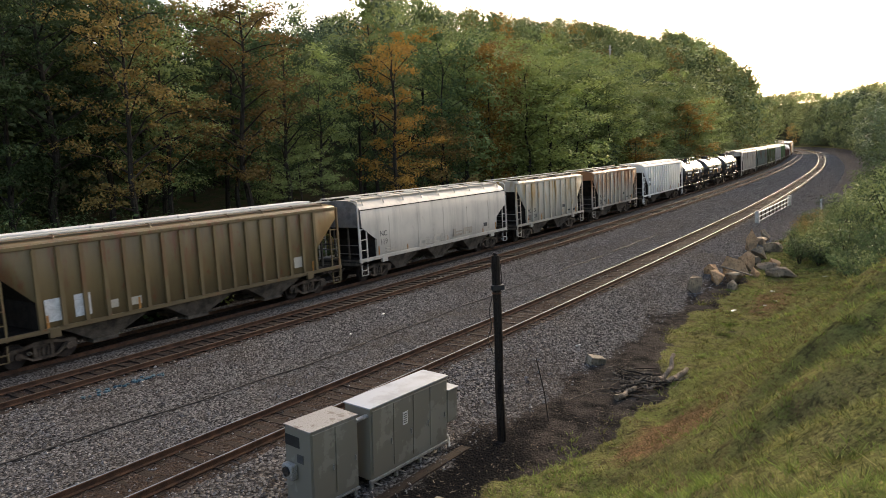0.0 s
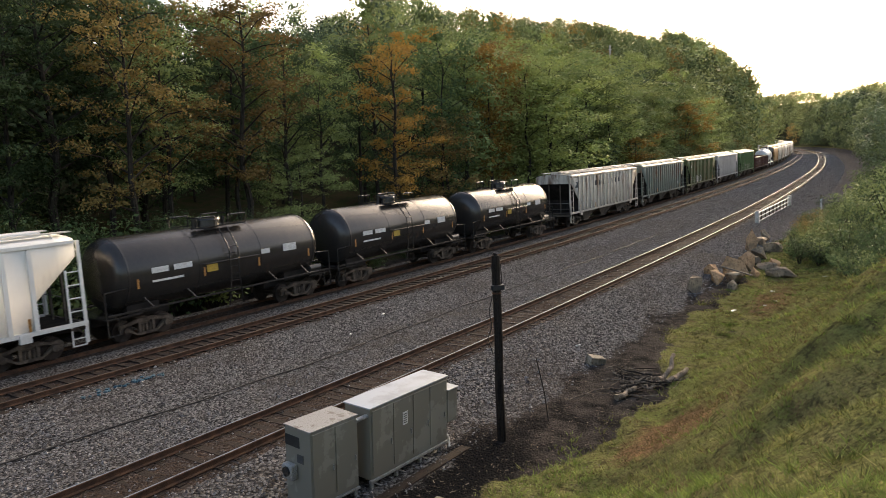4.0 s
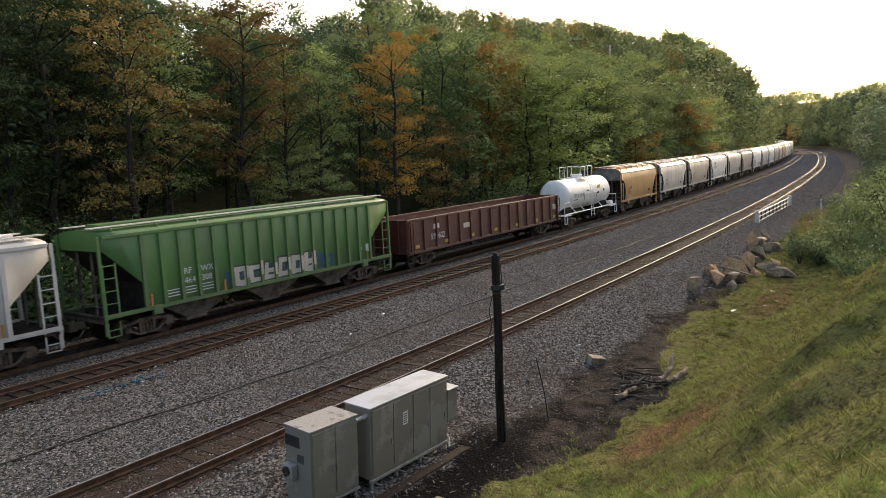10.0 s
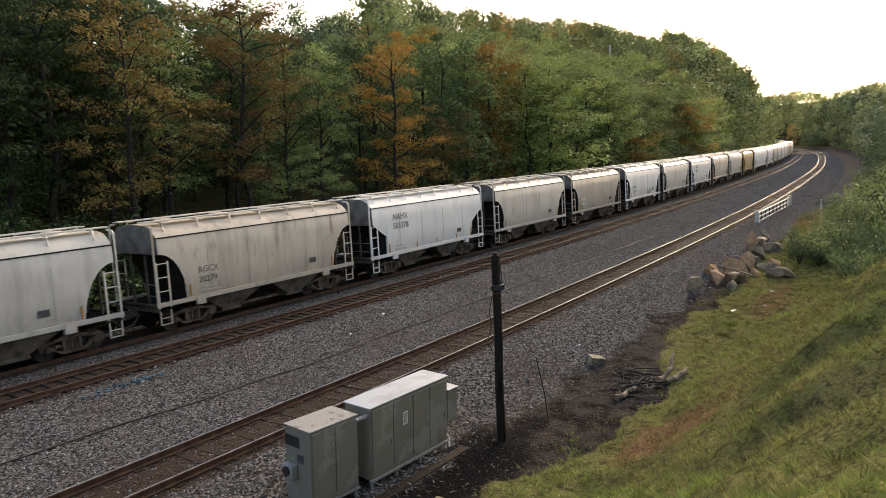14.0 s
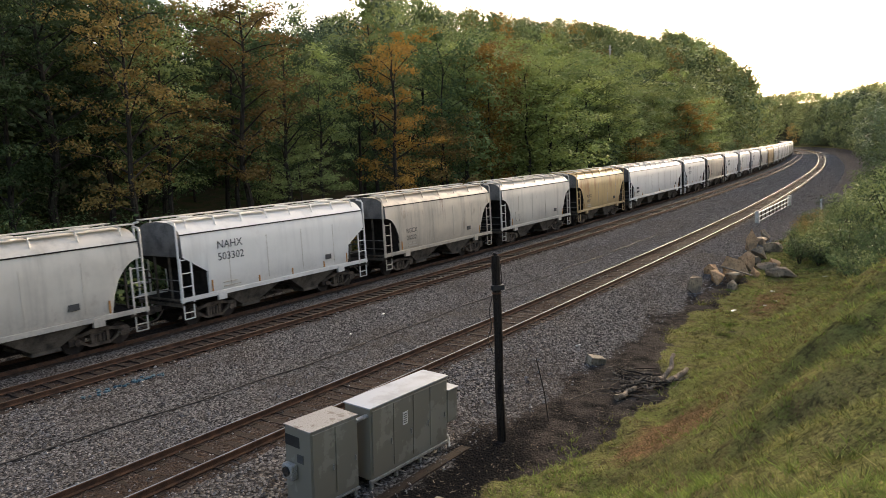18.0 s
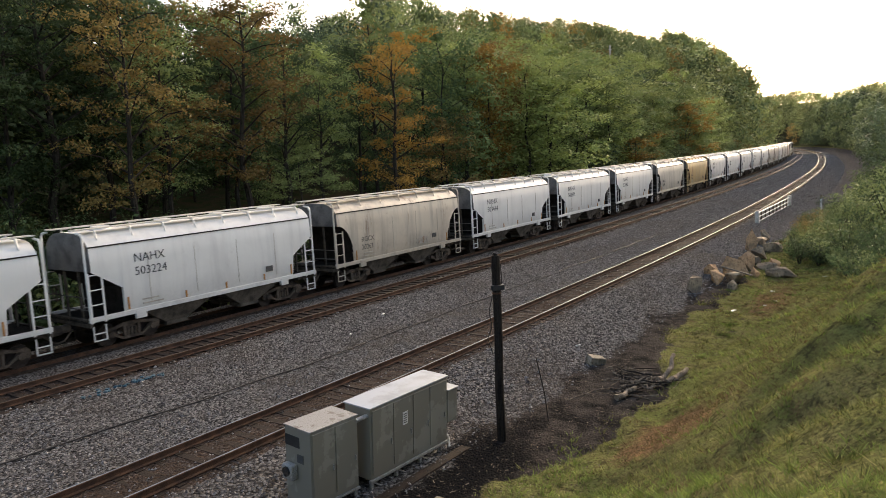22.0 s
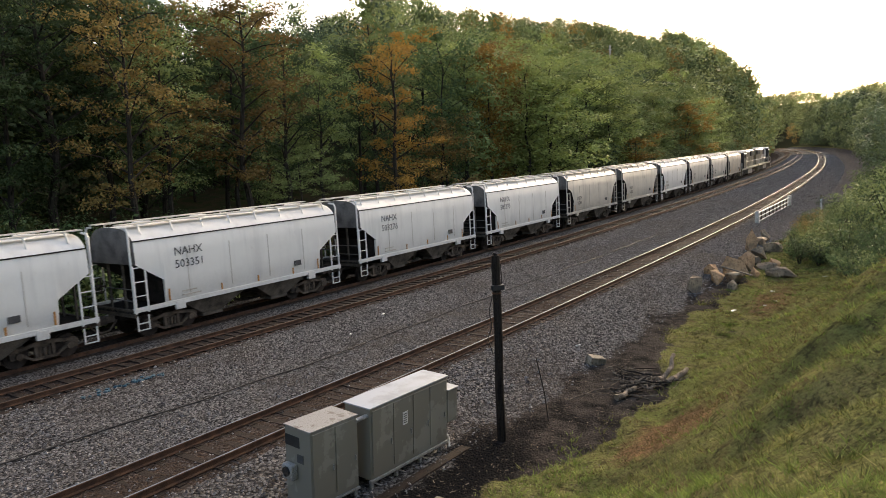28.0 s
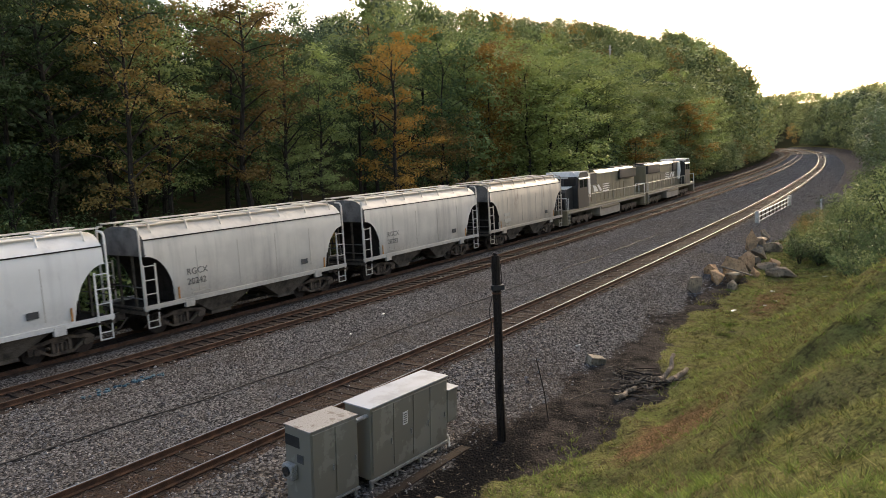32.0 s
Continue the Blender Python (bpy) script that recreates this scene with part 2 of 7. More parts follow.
M["ochre_paint"] = car_paint("ochre_car_paint", (0.165, 0.118, 0.052), grime=(0.055, 0.043, 0.03), amount=0.6, rusty=0.3, top=0.4)
M["rust_paint"] = car_paint("rusted_pale_car_paint", (0.48, 0.43, 0.36), amount=0.5, rusty=0.35, rust=(0.31, 0.135, 0.055), top=1.0)
M["cream_paint"] = car_paint("cream_car_paint", (0.52, 0.475, 0.39), amount=0.4, rusty=0.2, rust=(0.36, 0.23, 0.09), top=0.7)
M["ash_paint"] = car_paint("ash_white_car_paint", (0.62, 0.56, 0.475), grime=(0.10, 0.075, 0.055), amount=0.5, rusty=0.2, rust=(0.16, 0.09, 0.055), top=0.5)
M["teal_paint"] = car_paint("faded_green_grey_car_paint", (0.16, 0.21, 0.18), grime=(0.115, 0.095, 0.075), amount=0.8, rusty=0.2, top=0.4)
M["olive_paint"] = car_paint("faded_olive_car_paint", (0.085, 0.125, 0.048), grime=(0.125, 0.095, 0.05), amount=0.8, rusty=0.25, top=0.35)
M["green_paint"] = car_paint("green_car_paint", (0.075, 0.175, 0.05), amount=0.5, rusty=0.08)
M["maroon_paint"] = car_paint("maroon_car_paint", (0.09, 0.022, 0.017), grime=(0.04, 0.026, 0.02), amount=0.5, rusty=0.3, top=0.2)
M["black_paint"] = car_paint("black_tank_paint", (0.018, 0.018, 0.019), grime=(0.05, 0.042, 0.034), amount=0.4, rusty=0.05, rough=0.24)
# tan base paints the warm sky's reflection, besides dust, onto black sides
M["engine_paint"] = car_paint("black_engine_paint", (0.15, 0.128, 0.078), grime=(0.26, 0.215, 0.135), amount=0.8, rusty=0.05, rough=0.5)
M["engine_dark"] = car_paint("clean_black_engine_paint", (0.022, 0.02, 0.018), grime=(0.06, 0.05, 0.038), amount=0.4, rusty=0.02, rough=0.6)
# cream colour that paints sunlight on the hood's top edges
M["hood_sunlit"] = car_paint("cream_hood_edge_paint", (0.78, 0.68, 0.44), amount=0.15, rusty=0.05, rough=0.4)
M["engine_white"] = car_paint("engine_white_paint", (0.82, 0.79, 0.72), amount=0.3, rusty=0.05, rough=0.4)
M["lettering"] = surface("dark_lettering", (0.05, 0.05, 0.052), (0.08, 0.08, 0.08), 4, 0.7)
M["white_lettering"] = surface("white_lettering", (0.7, 0.7, 0.68), (0.5, 0.5, 0.48), 4, 0.7)
M["stripe"] = surface("orange_reflector_tape", (0.55, 0.25, 0.06), (0.35, 0.16, 0.05), 8, 0.5)
M["glass"] = surface("dark_window_glass", (0.02, 0.02, 0.022), (0.03, 0.03, 0.03), 2, 0.08)
M["concrete"] = surface("weathered_concrete", (0.68, 0.66, 0.61), (0.45, 0.43, 0.39), 3, 0.85, 0, 0.3, 0.01)
M["cabinet"] = surface("grey_cabinet_paint", (0.185, 0.172, 0.14), (0.235, 0.225, 0.19), 0.8, 0.5, 0.0, 0.03, 0.003, 22, None, 0.53, 0.56, 0.0)
M["cabinet_top"] = surface("pale_aluminium_lid", (0.32, 0.36, 0.41), (0.24, 0.27, 0.3), 1.6, 0.42, 0.0, 0.03, 0.003, 22, None, 0.45, 0.65, 0.1)
M["cabinet_old"] = surface("peeling_lid_paint", (0.25, 0.25, 0.245), (0.13, 0.11, 0.10), 3.2, 0.6, 0.0, 0.3, 0.004, 30, None, 0.56, 0.62)
M["galvanised"] = surface("galvanised_steel", (0.42, 0.42, 0.41), (0.28, 0.28, 0.27), 5, 0.5, 0.5)
M["pole"] = surface("charred_pole_wood", (0.03, 0.024, 0.02), (0.012, 0.01, 0.009), 2, 0.9, 0, 0.8, 0.02, 16, (6, 6, 0.6))
M["deadwood"] = surface("grey_driftwood", (0.30, 0.245, 0.19), (0.11, 0.085, 0.062), 3, 0.9, 0, 0.6, 0.015, 20, (4, 4, 1))
M["rock"] = surface("brown_sandstone", (0.5, 0.31, 0.17), (0.21, 0.14, 0.085), 1.6, 0.9, 0, 0.7, 0.03, 9)
M["grey_rock"] = surface("grey_sandstone", (0.38, 0.285, 0.185), (0.14, 0.115, 0.09), 1.6, 0.9, 0, 0.7, 0.03, 9)
M["pale_rock"] = surface("pale_cut_stone", (0.3, 0.262, 0.2), (0.15, 0.13, 0.1), 3.0, 0.9, 0, 0.6, 0.02, 12)
M["black"] = surface("black_rubber", (0.015, 0.015, 0.015), (0.025, 0.025, 0.025), 4, 0.7)
M["blue_spray"] = surface("blue_marking_paint", (0.04, 0.12, 0.17), (0.07, 0.09, 0.10), 9, 0.8)
M["white_vinyl"] = surface("white_vinyl", (0.75, 0.75, 0.73), (0.6, 0.6, 0.58), 5, 0.5)
M["litter"] = surface("pale_litter", (0.75, 0.74, 0.7), (0.6, 0.6, 0.58), 9, 0.7)


def speckled(name, a, c, rough=0.9):
    m, n, l, b = nodes_of(name)
    geo = n.new("ShaderNodeNewGeometry")
    l.new(mix_rgb(n, l, geo.outputs["Random Per Island"], a, c), b.inputs["Base Color"])
    b.inputs["Roughness"].default_value = rough
    b.inputs["Specular IOR Level"].default_value = 0.1
    return m


M["stones"] = speckled("ballast_stone", (0.046, 0.0455, 0.046), (0.275, 0.268, 0.262))
M["grass"] = leaf_material("grass_blades", (0.16, 0.185, 0.055), (0.285, 0.27, 0.105), 0.25, patch=3.2, dim=0.3)
M["lush"] = leaf_material("lush_grass_blades", (0.15, 0.215, 0.05), (0.25, 0.305, 0.085), 0.3, patch=3.2, dim=0.4)
M["dry_grass"] = leaf_material("dry_grass_blades", (0.22, 0.16, 0.075), (0.15, 0.105, 0.046), 0.2, patch=3.2, dim=0.4)


# ---------------------------------------------------------------- mesh helpers
def part(name, bm, material, parent=None, label="", smooth=False):
    """Links a bmesh as one mesh object under a thing or a part."""
    me = bpy.data.meshes.new(name)
    bm.normal_update()
    bm.to_mesh(me)
    bm.free()
    for mt in material if isinstance(material, (list, tuple)) else [material]:
        me.materials.append(mt)
    if smooth:
        me.shade_smooth()
        me.set_sharp_from_angle(angle=radians(38))
    ob = new(name, me)
    if parent:
        ob.parent = parent
    if label:
        ob["label"] = label
    return ob


def share(ob, m, parent):
    """One more piece on the same mesh."""
    o = new(ob.name.split(".")[0], ob.data)
    o.parent, o.matrix_basis = parent, m
    return o


def box(bm, x0, x1, y0, y1, z0, z1, bevel=0.0):
    c = bmesh.ops.create_cube(bm, size=1)["verts"]
    for v in c:
        v.co = Vector(((x0 + x1) / 2 + v.co.x * (x1 - x0), (y0 + y1) / 2 + v.co.y * (y1 - y0), (z0 + z1) / 2 + v.co.z * (z1 - z0)))
    if bevel:
        es = list({e for v in c for e in v.link_edges})
        bmesh.ops.bevel(bm, geom=es, offset=bevel, segments=2, affect="EDGES", profile=0.5)
    return bm


def bar(bm, a, b, r, n=8):
    """A round bar from a to b."""
    a, b = Vector(a), Vector(b)
    q = (b - a).to_track_quat("Z", "Y").to_matrix().to_4x4()
    bmesh.ops.create_cone(bm, cap_ends=True, segments=n, radius1=r, radius2=r, depth=(b - a).length,
                          matrix=Matrix.Translation((a + b) / 2) @ q)
    return bm


def rod(bm, pts, r, n=6):
    for a, b in zip(pts, pts[1:]):
        bar(bm, a, b, r, n)
    return bm


def prism(bm, pts, y0, y1):
    """A polygon in x, z, drawn out from y0 to y1."""
    a = [bm.verts.new((x, y0, z)) for x, z in pts]
    b = [bm.verts.new((x, y1, z)) for x, z in pts]
    bm.faces.new(a)
    bm.faces.new(b[::-1])
    for i in range(len(pts)):
        j = (i + 1) % len(pts)
        bm.faces.new((a[j], a[i], b[i], b[j]))
    bmesh.ops.recalc_face_normals(bm, faces=bm.faces)
    return bm


def B():
    return bmesh.new()


# ---------------------------------------------------------------- ground
BANK_S = [-200, -30, -8, -3, 0, 4, 8, 12, 16, 19, 23, 28, 34, 45, 60, 90, 150, 300, 600]
BANK_H = [7.0, 6.6, 6.0, 5.0, 4.3, 4.2, 4.65, 4.9, 4.65, 4.0, 2.7, 1.8, 1.4, 1.2, 1.2, 2.0, 4.0, 7.0, 9.0]
# the ridge that closes the valley, by bearing from the overlook
HEAD_X, HEAD_Y = [0.30, 0.44, 0.449, 0.485, 0.513, 0.537, 0.571, 0.598, 0.8], [0.085, 0.0854, 0.0873, 0.092, 0.0881, 0.0895, 0.0972, 0.1014, 0.11]


def step(x):
    x = np.clip(x, 0, 1)
    return x * x * (3 - 2 * x)


def ground_height(s, o):
    """Height of the ground over the near rails' heads."""
    s, o = np.broadcast_arrays(np.asarray(s, float), np.asarray(o, float))
    a, b = off1(s), off2(s)
    z = np.where(np.abs(o) < 1.0, -0.194, -0.18 - 0.08 * step((np.abs(o) - 1.35) / 0.6))
    # ballast shoulder, cinder strip and grass bank on the near side
    z = np.where(o < -1.9, -0.26 - 0.5 * step((-1.9 - o) / 2.2) - 0.25 * step((-4.0 - o) / 3), z)
    z = z + np.interp(s, BANK_S, BANK_H) * step((-7.0 - o) / np.interp(s, [0, 40, 90], [7.6, 8.5, 14])) * (o < 0)
    z = z + np.where(o < -22, (-22 - o) * np.interp(s, [0, 60, 200], [0.03, 0.12, 0.24]) * np.where(o < -160, 138 / np.maximum(-22 - o, 1), 1), 0)
    # broad shallow swale between the near track and the pair beyond
    w = b - 1.9
    z = z - 0.10 * step((o - 1.9) / 1.2) * step((w - o) / 1.2)
    z = z - 0.035 * step((1.15 - np.abs(o - b)) / 0.4)
    # far shoulder, ditch and wooded hillside
    d = o - a
    z = z - 0.9 * step((d - 1.9) / 2.0) + 0.5 * step((d - 4.5) / 3)
    rise = np.interp(s, [-60, 30, 60, 100, 140, 220, 300, 400], [6, 8, 13, 22, 31, 49, 61, 64])
    z = z + rise * (1 - np.exp(-np.maximum(d - 7, 0) / 36))
    # the valley's head
    z = z + 16 * step((s - 560) / 500) * step((o + 700) / 500) + 8 * step((s - 560) / 700)
    return z


def ground_at(s, o):
    """A place on the ground, with the bank's mounds and ridges."""
    p = xyz(s, o, ground_height(s, o))
    flat = p.reshape(-1, 3)
    S, O = (np.broadcast_to(np.asarray(v, float), p.shape[:-1]).ravel() for v in (s, o))
    lump = np.array([noise.fractal(Vector((x * 0.35, y * 0.35, 0)), 0.9, 2.1, 3) for x, y, _ in flat])
    fine = np.array([noise.noise(Vector((x * 1.9, y * 1.9, 5))) for x, y, _ in flat])
    soft = step((-5.2 - O) / 2.0)
    mound = np.array([noise.noise(Vector((x * 0.85, y * 0.85, 2))) for x, y, _ in flat])
    flat[:, 2] += lump * 0.18 * soft + (fine * 0.05 + mound * 0.08) * soft + (0.05 * step((-7.0 - O) / 2.0) + 0.16 * step((-9.0 - O) / 3.5)) * np.sin(S * 1.75 + O * 0.35 - 2.64 + lump * 2.0) * (S < 30)
    flat[:, 2] += fine * 0.016 * (np.abs(O) < 1.2)
    head = step((flat[:, 1] - 500) / 260) * step((flat[:, 0] / np.maximum(flat[:, 1], 1) - 0.33) / 0.08)
    flat[:, 2] += head * np.maximum(0, EYE + 760 * np.interp(flat[:, 0] / np.maximum(flat[:, 1], 1), HEAD_X, HEAD_Y) - 13 - flat[:, 2])
    flat[:, 2] += np.where(O > off1(S) + 4, lump * 0.5, 0) + fine * 0.02 * (1 - soft) * (np.abs(O) > 2.0)
    return p


def build_ground():
    gs = np.concatenate([[-3000, -1500, -800, -400, -250, -150, -100, -70, -50, -40, -30, -24, -18, -14], np.arange(-11, 45, 0.45),
                         np.arange(45, 110, 2.0), np.arange(110, 440, 6.0), np.arange(450, 1000, 25.0), [1000, 1050, 1150, 1400, 2000, 3000]])
    go = np.concatenate([[-3000, -1600, -900, -600], np.arange(-500, -80, 28.0), [-75, -55, -42, -34, -28, -24, -21],
                         np.arange(-19, -1.5, 0.4), np.arange(-1.4, 20, 0.45), np.arange(20, 60, 4), np.arange(60, 200, 14), [220, 260, 300, 400, 600, 1000, 1800, 3000]])
    S, O = np.meshgrid(gs, go, indexing="ij")
    P = ground_at(S, O).reshape(-1, 3)
    S, O = S.ravel(), O.ravel()
    lump = np.array([noise.fractal(Vector((x * 0.35, y * 0.35, 0)), 0.9, 2.1, 5) for x, y, _ in P])
    a, b = off1(S), off2(S)
    ni, nj = len(gs), len(go)
    idx = np.arange(ni * nj).reshape(ni, nj)
    f = np.stack([idx[:-1, :-1], idx[1:, :-1], idx[1:, 1:], idx[:-1, 1:]], -1).reshape(-1, 4)
    me = bpy.data.meshes.new("ground")
    me.from_pydata(P.tolist(), [], f.tolist())
    wob = lump * 0.9
    stone = step((O + np.interp(S, [40, 60, 80, 180], [5.2, 6.5, 9.5, 13.0]) + wob) / 2.0) * step((a + 4.0 - O) / 1.5)
    toe = -np.interp(S, [-10, 4.8, 8, 12.6, 16, 19, 28, 45, 56, 64], [6.2, 6.3, 6.6, 7.2, 6.4, 5.2, 5.4, 4.6, 5.0, 11.0])
    turf = step((toe - O + wob * 0.8) / 1.0 + 0.5)
    near = np.minimum(np.abs(O), np.minimum(np.abs(O - a), np.abs(O - b)))
    dust = step((1.5 - near) / 0.6) * 0.9
    woods = step((O - a - 5 + wob) / 2.0) + step((-16 - O + wob) / 3) * step((S - 45) / 20) + step((-np.interp(S, [44, 60, 80, 180], [4.8, 6.0, 8.8, 11.0]) - O + wob * 0.5) / 1.2) * step((S - 44) / 5) + step((S - 450) / 40)
    brown = np.exp(-((S - 8.6) / 2.4) ** 2 - ((O + 8.6) / 1.4) ** 2) + 0.7 * np.exp(-((S - 27) / 5) ** 2 - ((O + 7.4) / 1.4) ** 2)
    soot = np.exp(-((S - 5.2) / 3.2) ** 2 - ((O + 4.9) / 1.5) ** 2)
    for nm, val in (("soot", soot), ("brown", brown), ("stone", stone), ("turf", turf), ("dust", dust), ("woods", woods)):
        me.attributes.new(nm, "FLOAT", "POINT").data.foreach_set("value", np.clip(val, 0, 1).astype(np.float32))
    me.materials.append(M["ground"])
    me.shade_smooth()
    return tagged(new("ground", me), "grey ballast, dark cinders, grass bank and wooded hillside", "ground", kind="structure")


ground = build_ground()


# ---------------------------------------------------------------- tracks
RAIL = [(-0.07, -0.17), (0.07, -0.17), (0.07, -0.155), (0.012, -0.13), (0.012, -0.045), (0.036, -0.035), (0.036, -0.01), (0.024, 0.0),
        (-0.024, 0.0), (-0.036, -0.01), (-0.036, -0.035), (-0.012, -0.045), (-0.012, -0.13), (-0.07, -0.155)]


def build_track(name, off, dz, label, near_ties, head):
    track = tagged(new(name), label, "railway track", kind="structure")
    gs = np.concatenate([np.arange(-800, -40, 20.0), np.arange(-40, 420, 2.0), np.arange(420, 900, 20.0)])
    for side in (-1, 1):
        rings = [xyz(gs, off(gs) + side * 0.7525 + y, z + dz) for y, z in RAIL]
        v = np.stack(rings, 1).reshape(-1, 3)
        k = len(RAIL)
        f = [(i * k + j, i * k + (j + 1) % k, (i + 1) * k + (j + 1) % k, (i + 1) * k + j) for i in range(len(gs) - 1) for j in range(k)]
        me = bpy.data.meshes.new("rail")
        me.from_pydata(v.tolist(), [], f)
        me.materials.append(M["rail"])
        me.materials.append(M[head])
        me.polygons.foreach_set("material_index", [1 if j == 7 else 0 for i in range(len(gs) - 1) for j in range(k)])
        r = new("rail", me)
        r.parent = track
    rnd = random.Random(name)
    bm = box(B(), -0.11, 0.11, -1.3, 1.3, -0.36, -0.185, 0.012)
    for side in (-1, 1):
        box(bm, -0.1, 0.1, side * 0.7525 - 0.17, side * 0.7525 + 0.17, -0.186, -0.17)
    first = part("tie", bm, [M["tie"]], track)
    cube = np.array([(x, y, z) for x in (-0.11, 0.11) for y in (-1.3, 1.3) for z in (-0.36, -0.185)])
    quads = [(0, 1, 3, 2), (4, 6, 7, 5), (0, 4, 5, 1), (2, 3, 7, 6), (0, 2, 6, 4), (1, 5, 7, 3)]
    vs, fs = [], []
    used = False
    for i in range(int(-60 / 0.52), int(400 / 0.52)):
        s = i * 0.52
        c = Vector(xyz(s, off(s), dz))
        nx = Vector(xyz(s + 1, off(s + 1), dz)) - c
        h = math.atan2(nx.y, nx.x) + rnd.gauss(0, 0.012)
        m = Matrix.Translation(c + Vector((0, 0, rnd.uniform(-0.012, 0.006)))) @ Euler((0, -math.atan2(nx.z, 1), h)).to_matrix().to_4x4() @ Matrix.Translation((rnd.gauss(0, 0.02), rnd.gauss(0, 0.05), 0))
        if near_ties[0] < s < near_ties[1]:
            if used:
                share(first, m, track)
            else:
                first.matrix_basis, used = m, True
        else:
            k = len(vs)
            vs += [m @ Vector(p) for p in cube]
            fs += [tuple(k + q for q in quad) for quad in quads]
    me = bpy.data.meshes.new("ties")
    me.from_pydata(vs, [], fs)
    me.materials.append(M["tie"])
    rest = tagged(new("ties", me), kind="stuff")
    rest.parent = track
    return track


build_track("track_near", lambda s: s * 0.0, 0.0, "single railway track with shiny rails and dark wooden ties", (-12, 78), "rail_head")
build_track("track_middle", off2, -0.07, "railway track with rusty rails and dark ties in ballast", (-2, 70), "rail_worn")
build_track("track_far", off1, -0.12, "railway track on which the freight train runs", (0, 30), "rail_worn")


# ---------------------------------------------------------------- rolling stock
def lettered(text, height, material, parent, m, label=""):
    """Painted lettering as a flat mesh; m places its lower left corner."""
    cu = bpy.data.curves.new("lettering", "FONT")
    cu.body, cu.size, cu.extrude, cu.resolution_u = text, height * 1.38, 0.002, 2
    tmp = bpy.data.objects.new("lettering", cu)
    me = bpy.data.meshes.new_from_object(tmp)
    bpy.data.objects.remove(tmp)
    me.materials.clear()
    me.materials.append(material)
    ob = new("lettering", me)
    ob.parent, ob.matrix_basis = parent, m
    if label:
        ob["label"] = label
    return ob


def on_side(x, y, z):
    """Text pose on the side that faces right of the line, reading along +x."""
    return Matrix.Translation((x, y, z)) @ Euler((radians(90), 0, 0)).to_matrix().to_4x4()


WHEELS = {-1: [], 1: []}


def truck(parent, x, axles=2):
    """A three-piece freight truck, or a six-wheel one under an engine."""
    base = new("truck")
    base.parent, base.location = parent, (x, 0, 0)
    w = 0.88 if axles == 2 else 1.75
    for side in (-1, 1):
        bm = B()
        if axles == 2:
            y0, y1 = side * 0.95, side * 1.09
            prism(bm, [(-1.2, 0.60), (-1.1, 0.72), (-0.62, 0.75), (-0.32, 0.83), (0.32, 0.83), (0.62, 0.75), (1.1, 0.72), (1.2, 0.60), (0.74, 0.62), (0.3, 0.70), (-0.3, 0.70), (-0.74, 0.62)], y0, y1)
            prism(bm, [(-0.46, 0.28), (-0.38, 0.18), (0.38, 0.18), (0.46, 0.28)], y0, y1)
            for e in (-1, 1):
                prism(bm, [(e * 0.38, 0.18), (e * 0.46, 0.29), (e * 0.74, 0.52), (e * 0.86, 0.6), (e * 0.98, 0.6), (e * 0.92, 0.48)], y0, y1)
                prism(bm, [(e * 0.24, 0.26), (e * 0.34, 0.26), (e * 0.36, 0.72), (e * 0.24, 0.72)], y0, y1)
                prism(bm, [(e * 1.02, 0.36), (e * 1.16, 0.36), (e * 1.2, 0.62), (e * 0.98, 0.62)], y0, y1)
            for sx in (-0.16, 0, 0.16):
                bar(bm, (sx, side * 1.02, 0.28), (sx, side * 1.02, 0.6), 0.065, 8)
            for sx in (-w, w):
                bar(bm, (sx, side * 0.95, 0.46), (sx, side * 1.16, 0.46), 0.125, 10)
        else:
            prism(bm, [(-2.25, 0.55), (-2.15, 0.78), (2.15, 0.78), (2.25, 0.55), (2.1, 0.42), (1.3, 0.5), (1.1, 0.3), (0.6, 0.3), (0.4, 0.5), (-0.4, 0.5), (-0.6, 0.3),
                       (-1.1, 0.3), (-1.3, 0.5), (-2.1, 0.42)], side * 0.98, side * 1.12)
            for sx in (-w, 0, w):
                box(bm, sx - 0.17, sx + 0.17, side * 1.0 - 0.12, side * 1.0 + 0.2, 0.3, 0.66, 0.02)
        part("side_frame", bm, M["iron"], base)
    part("bolster", box(B(), -0.22, 0.22, -1.0, 1.0, 0.42, 0.82, 0.03), M["iron"], base)
    for sx in ((-w, w) if axles == 2 else (-w, 0, w)):
        bm = B()
        for side in (-1, 1):
            y = side * 0.7525
            bar(bm, (0, y - 0.065, 0), (0, y + 0.065, 0), 0.42, 24)
            bar(bm, (0, y - side * 0.06, 0), (0, y - side * 0.095, 0), 0.45, 24)
            bar(bm, (0, y + side * 0.06, 0), (0, y + side * 0.10, 0), 0.12, 12)
        bar(bm, (0, -0.95, 0), (0, 0.95, 0), 0.085, 10)
        wh = part("wheelset", bm, M["wheel"], base)
        wh.location = (sx, 0, 0.42)
    return base


def ladder(parent, x, y, z0, z1, width, material, n=None):
    bm = B()
    for sx in (x - width / 2, x + width / 2):
        box(bm, sx - 0.035, sx + 0.035, y - 0.02, y + 0.02, z0, z1)
    n = n or int((z1 - z0) / 0.38)
    for i in range(n):
        z = z0 + 0.12 + (z1 - z0 - 0.2) * i / max(1, n - 1)
        box(bm, x - width / 2, x + width / 2, y - 0.018, y + 0.018, z - 0.02, z + 0.02)
    return part("ladder", bm, material, parent)


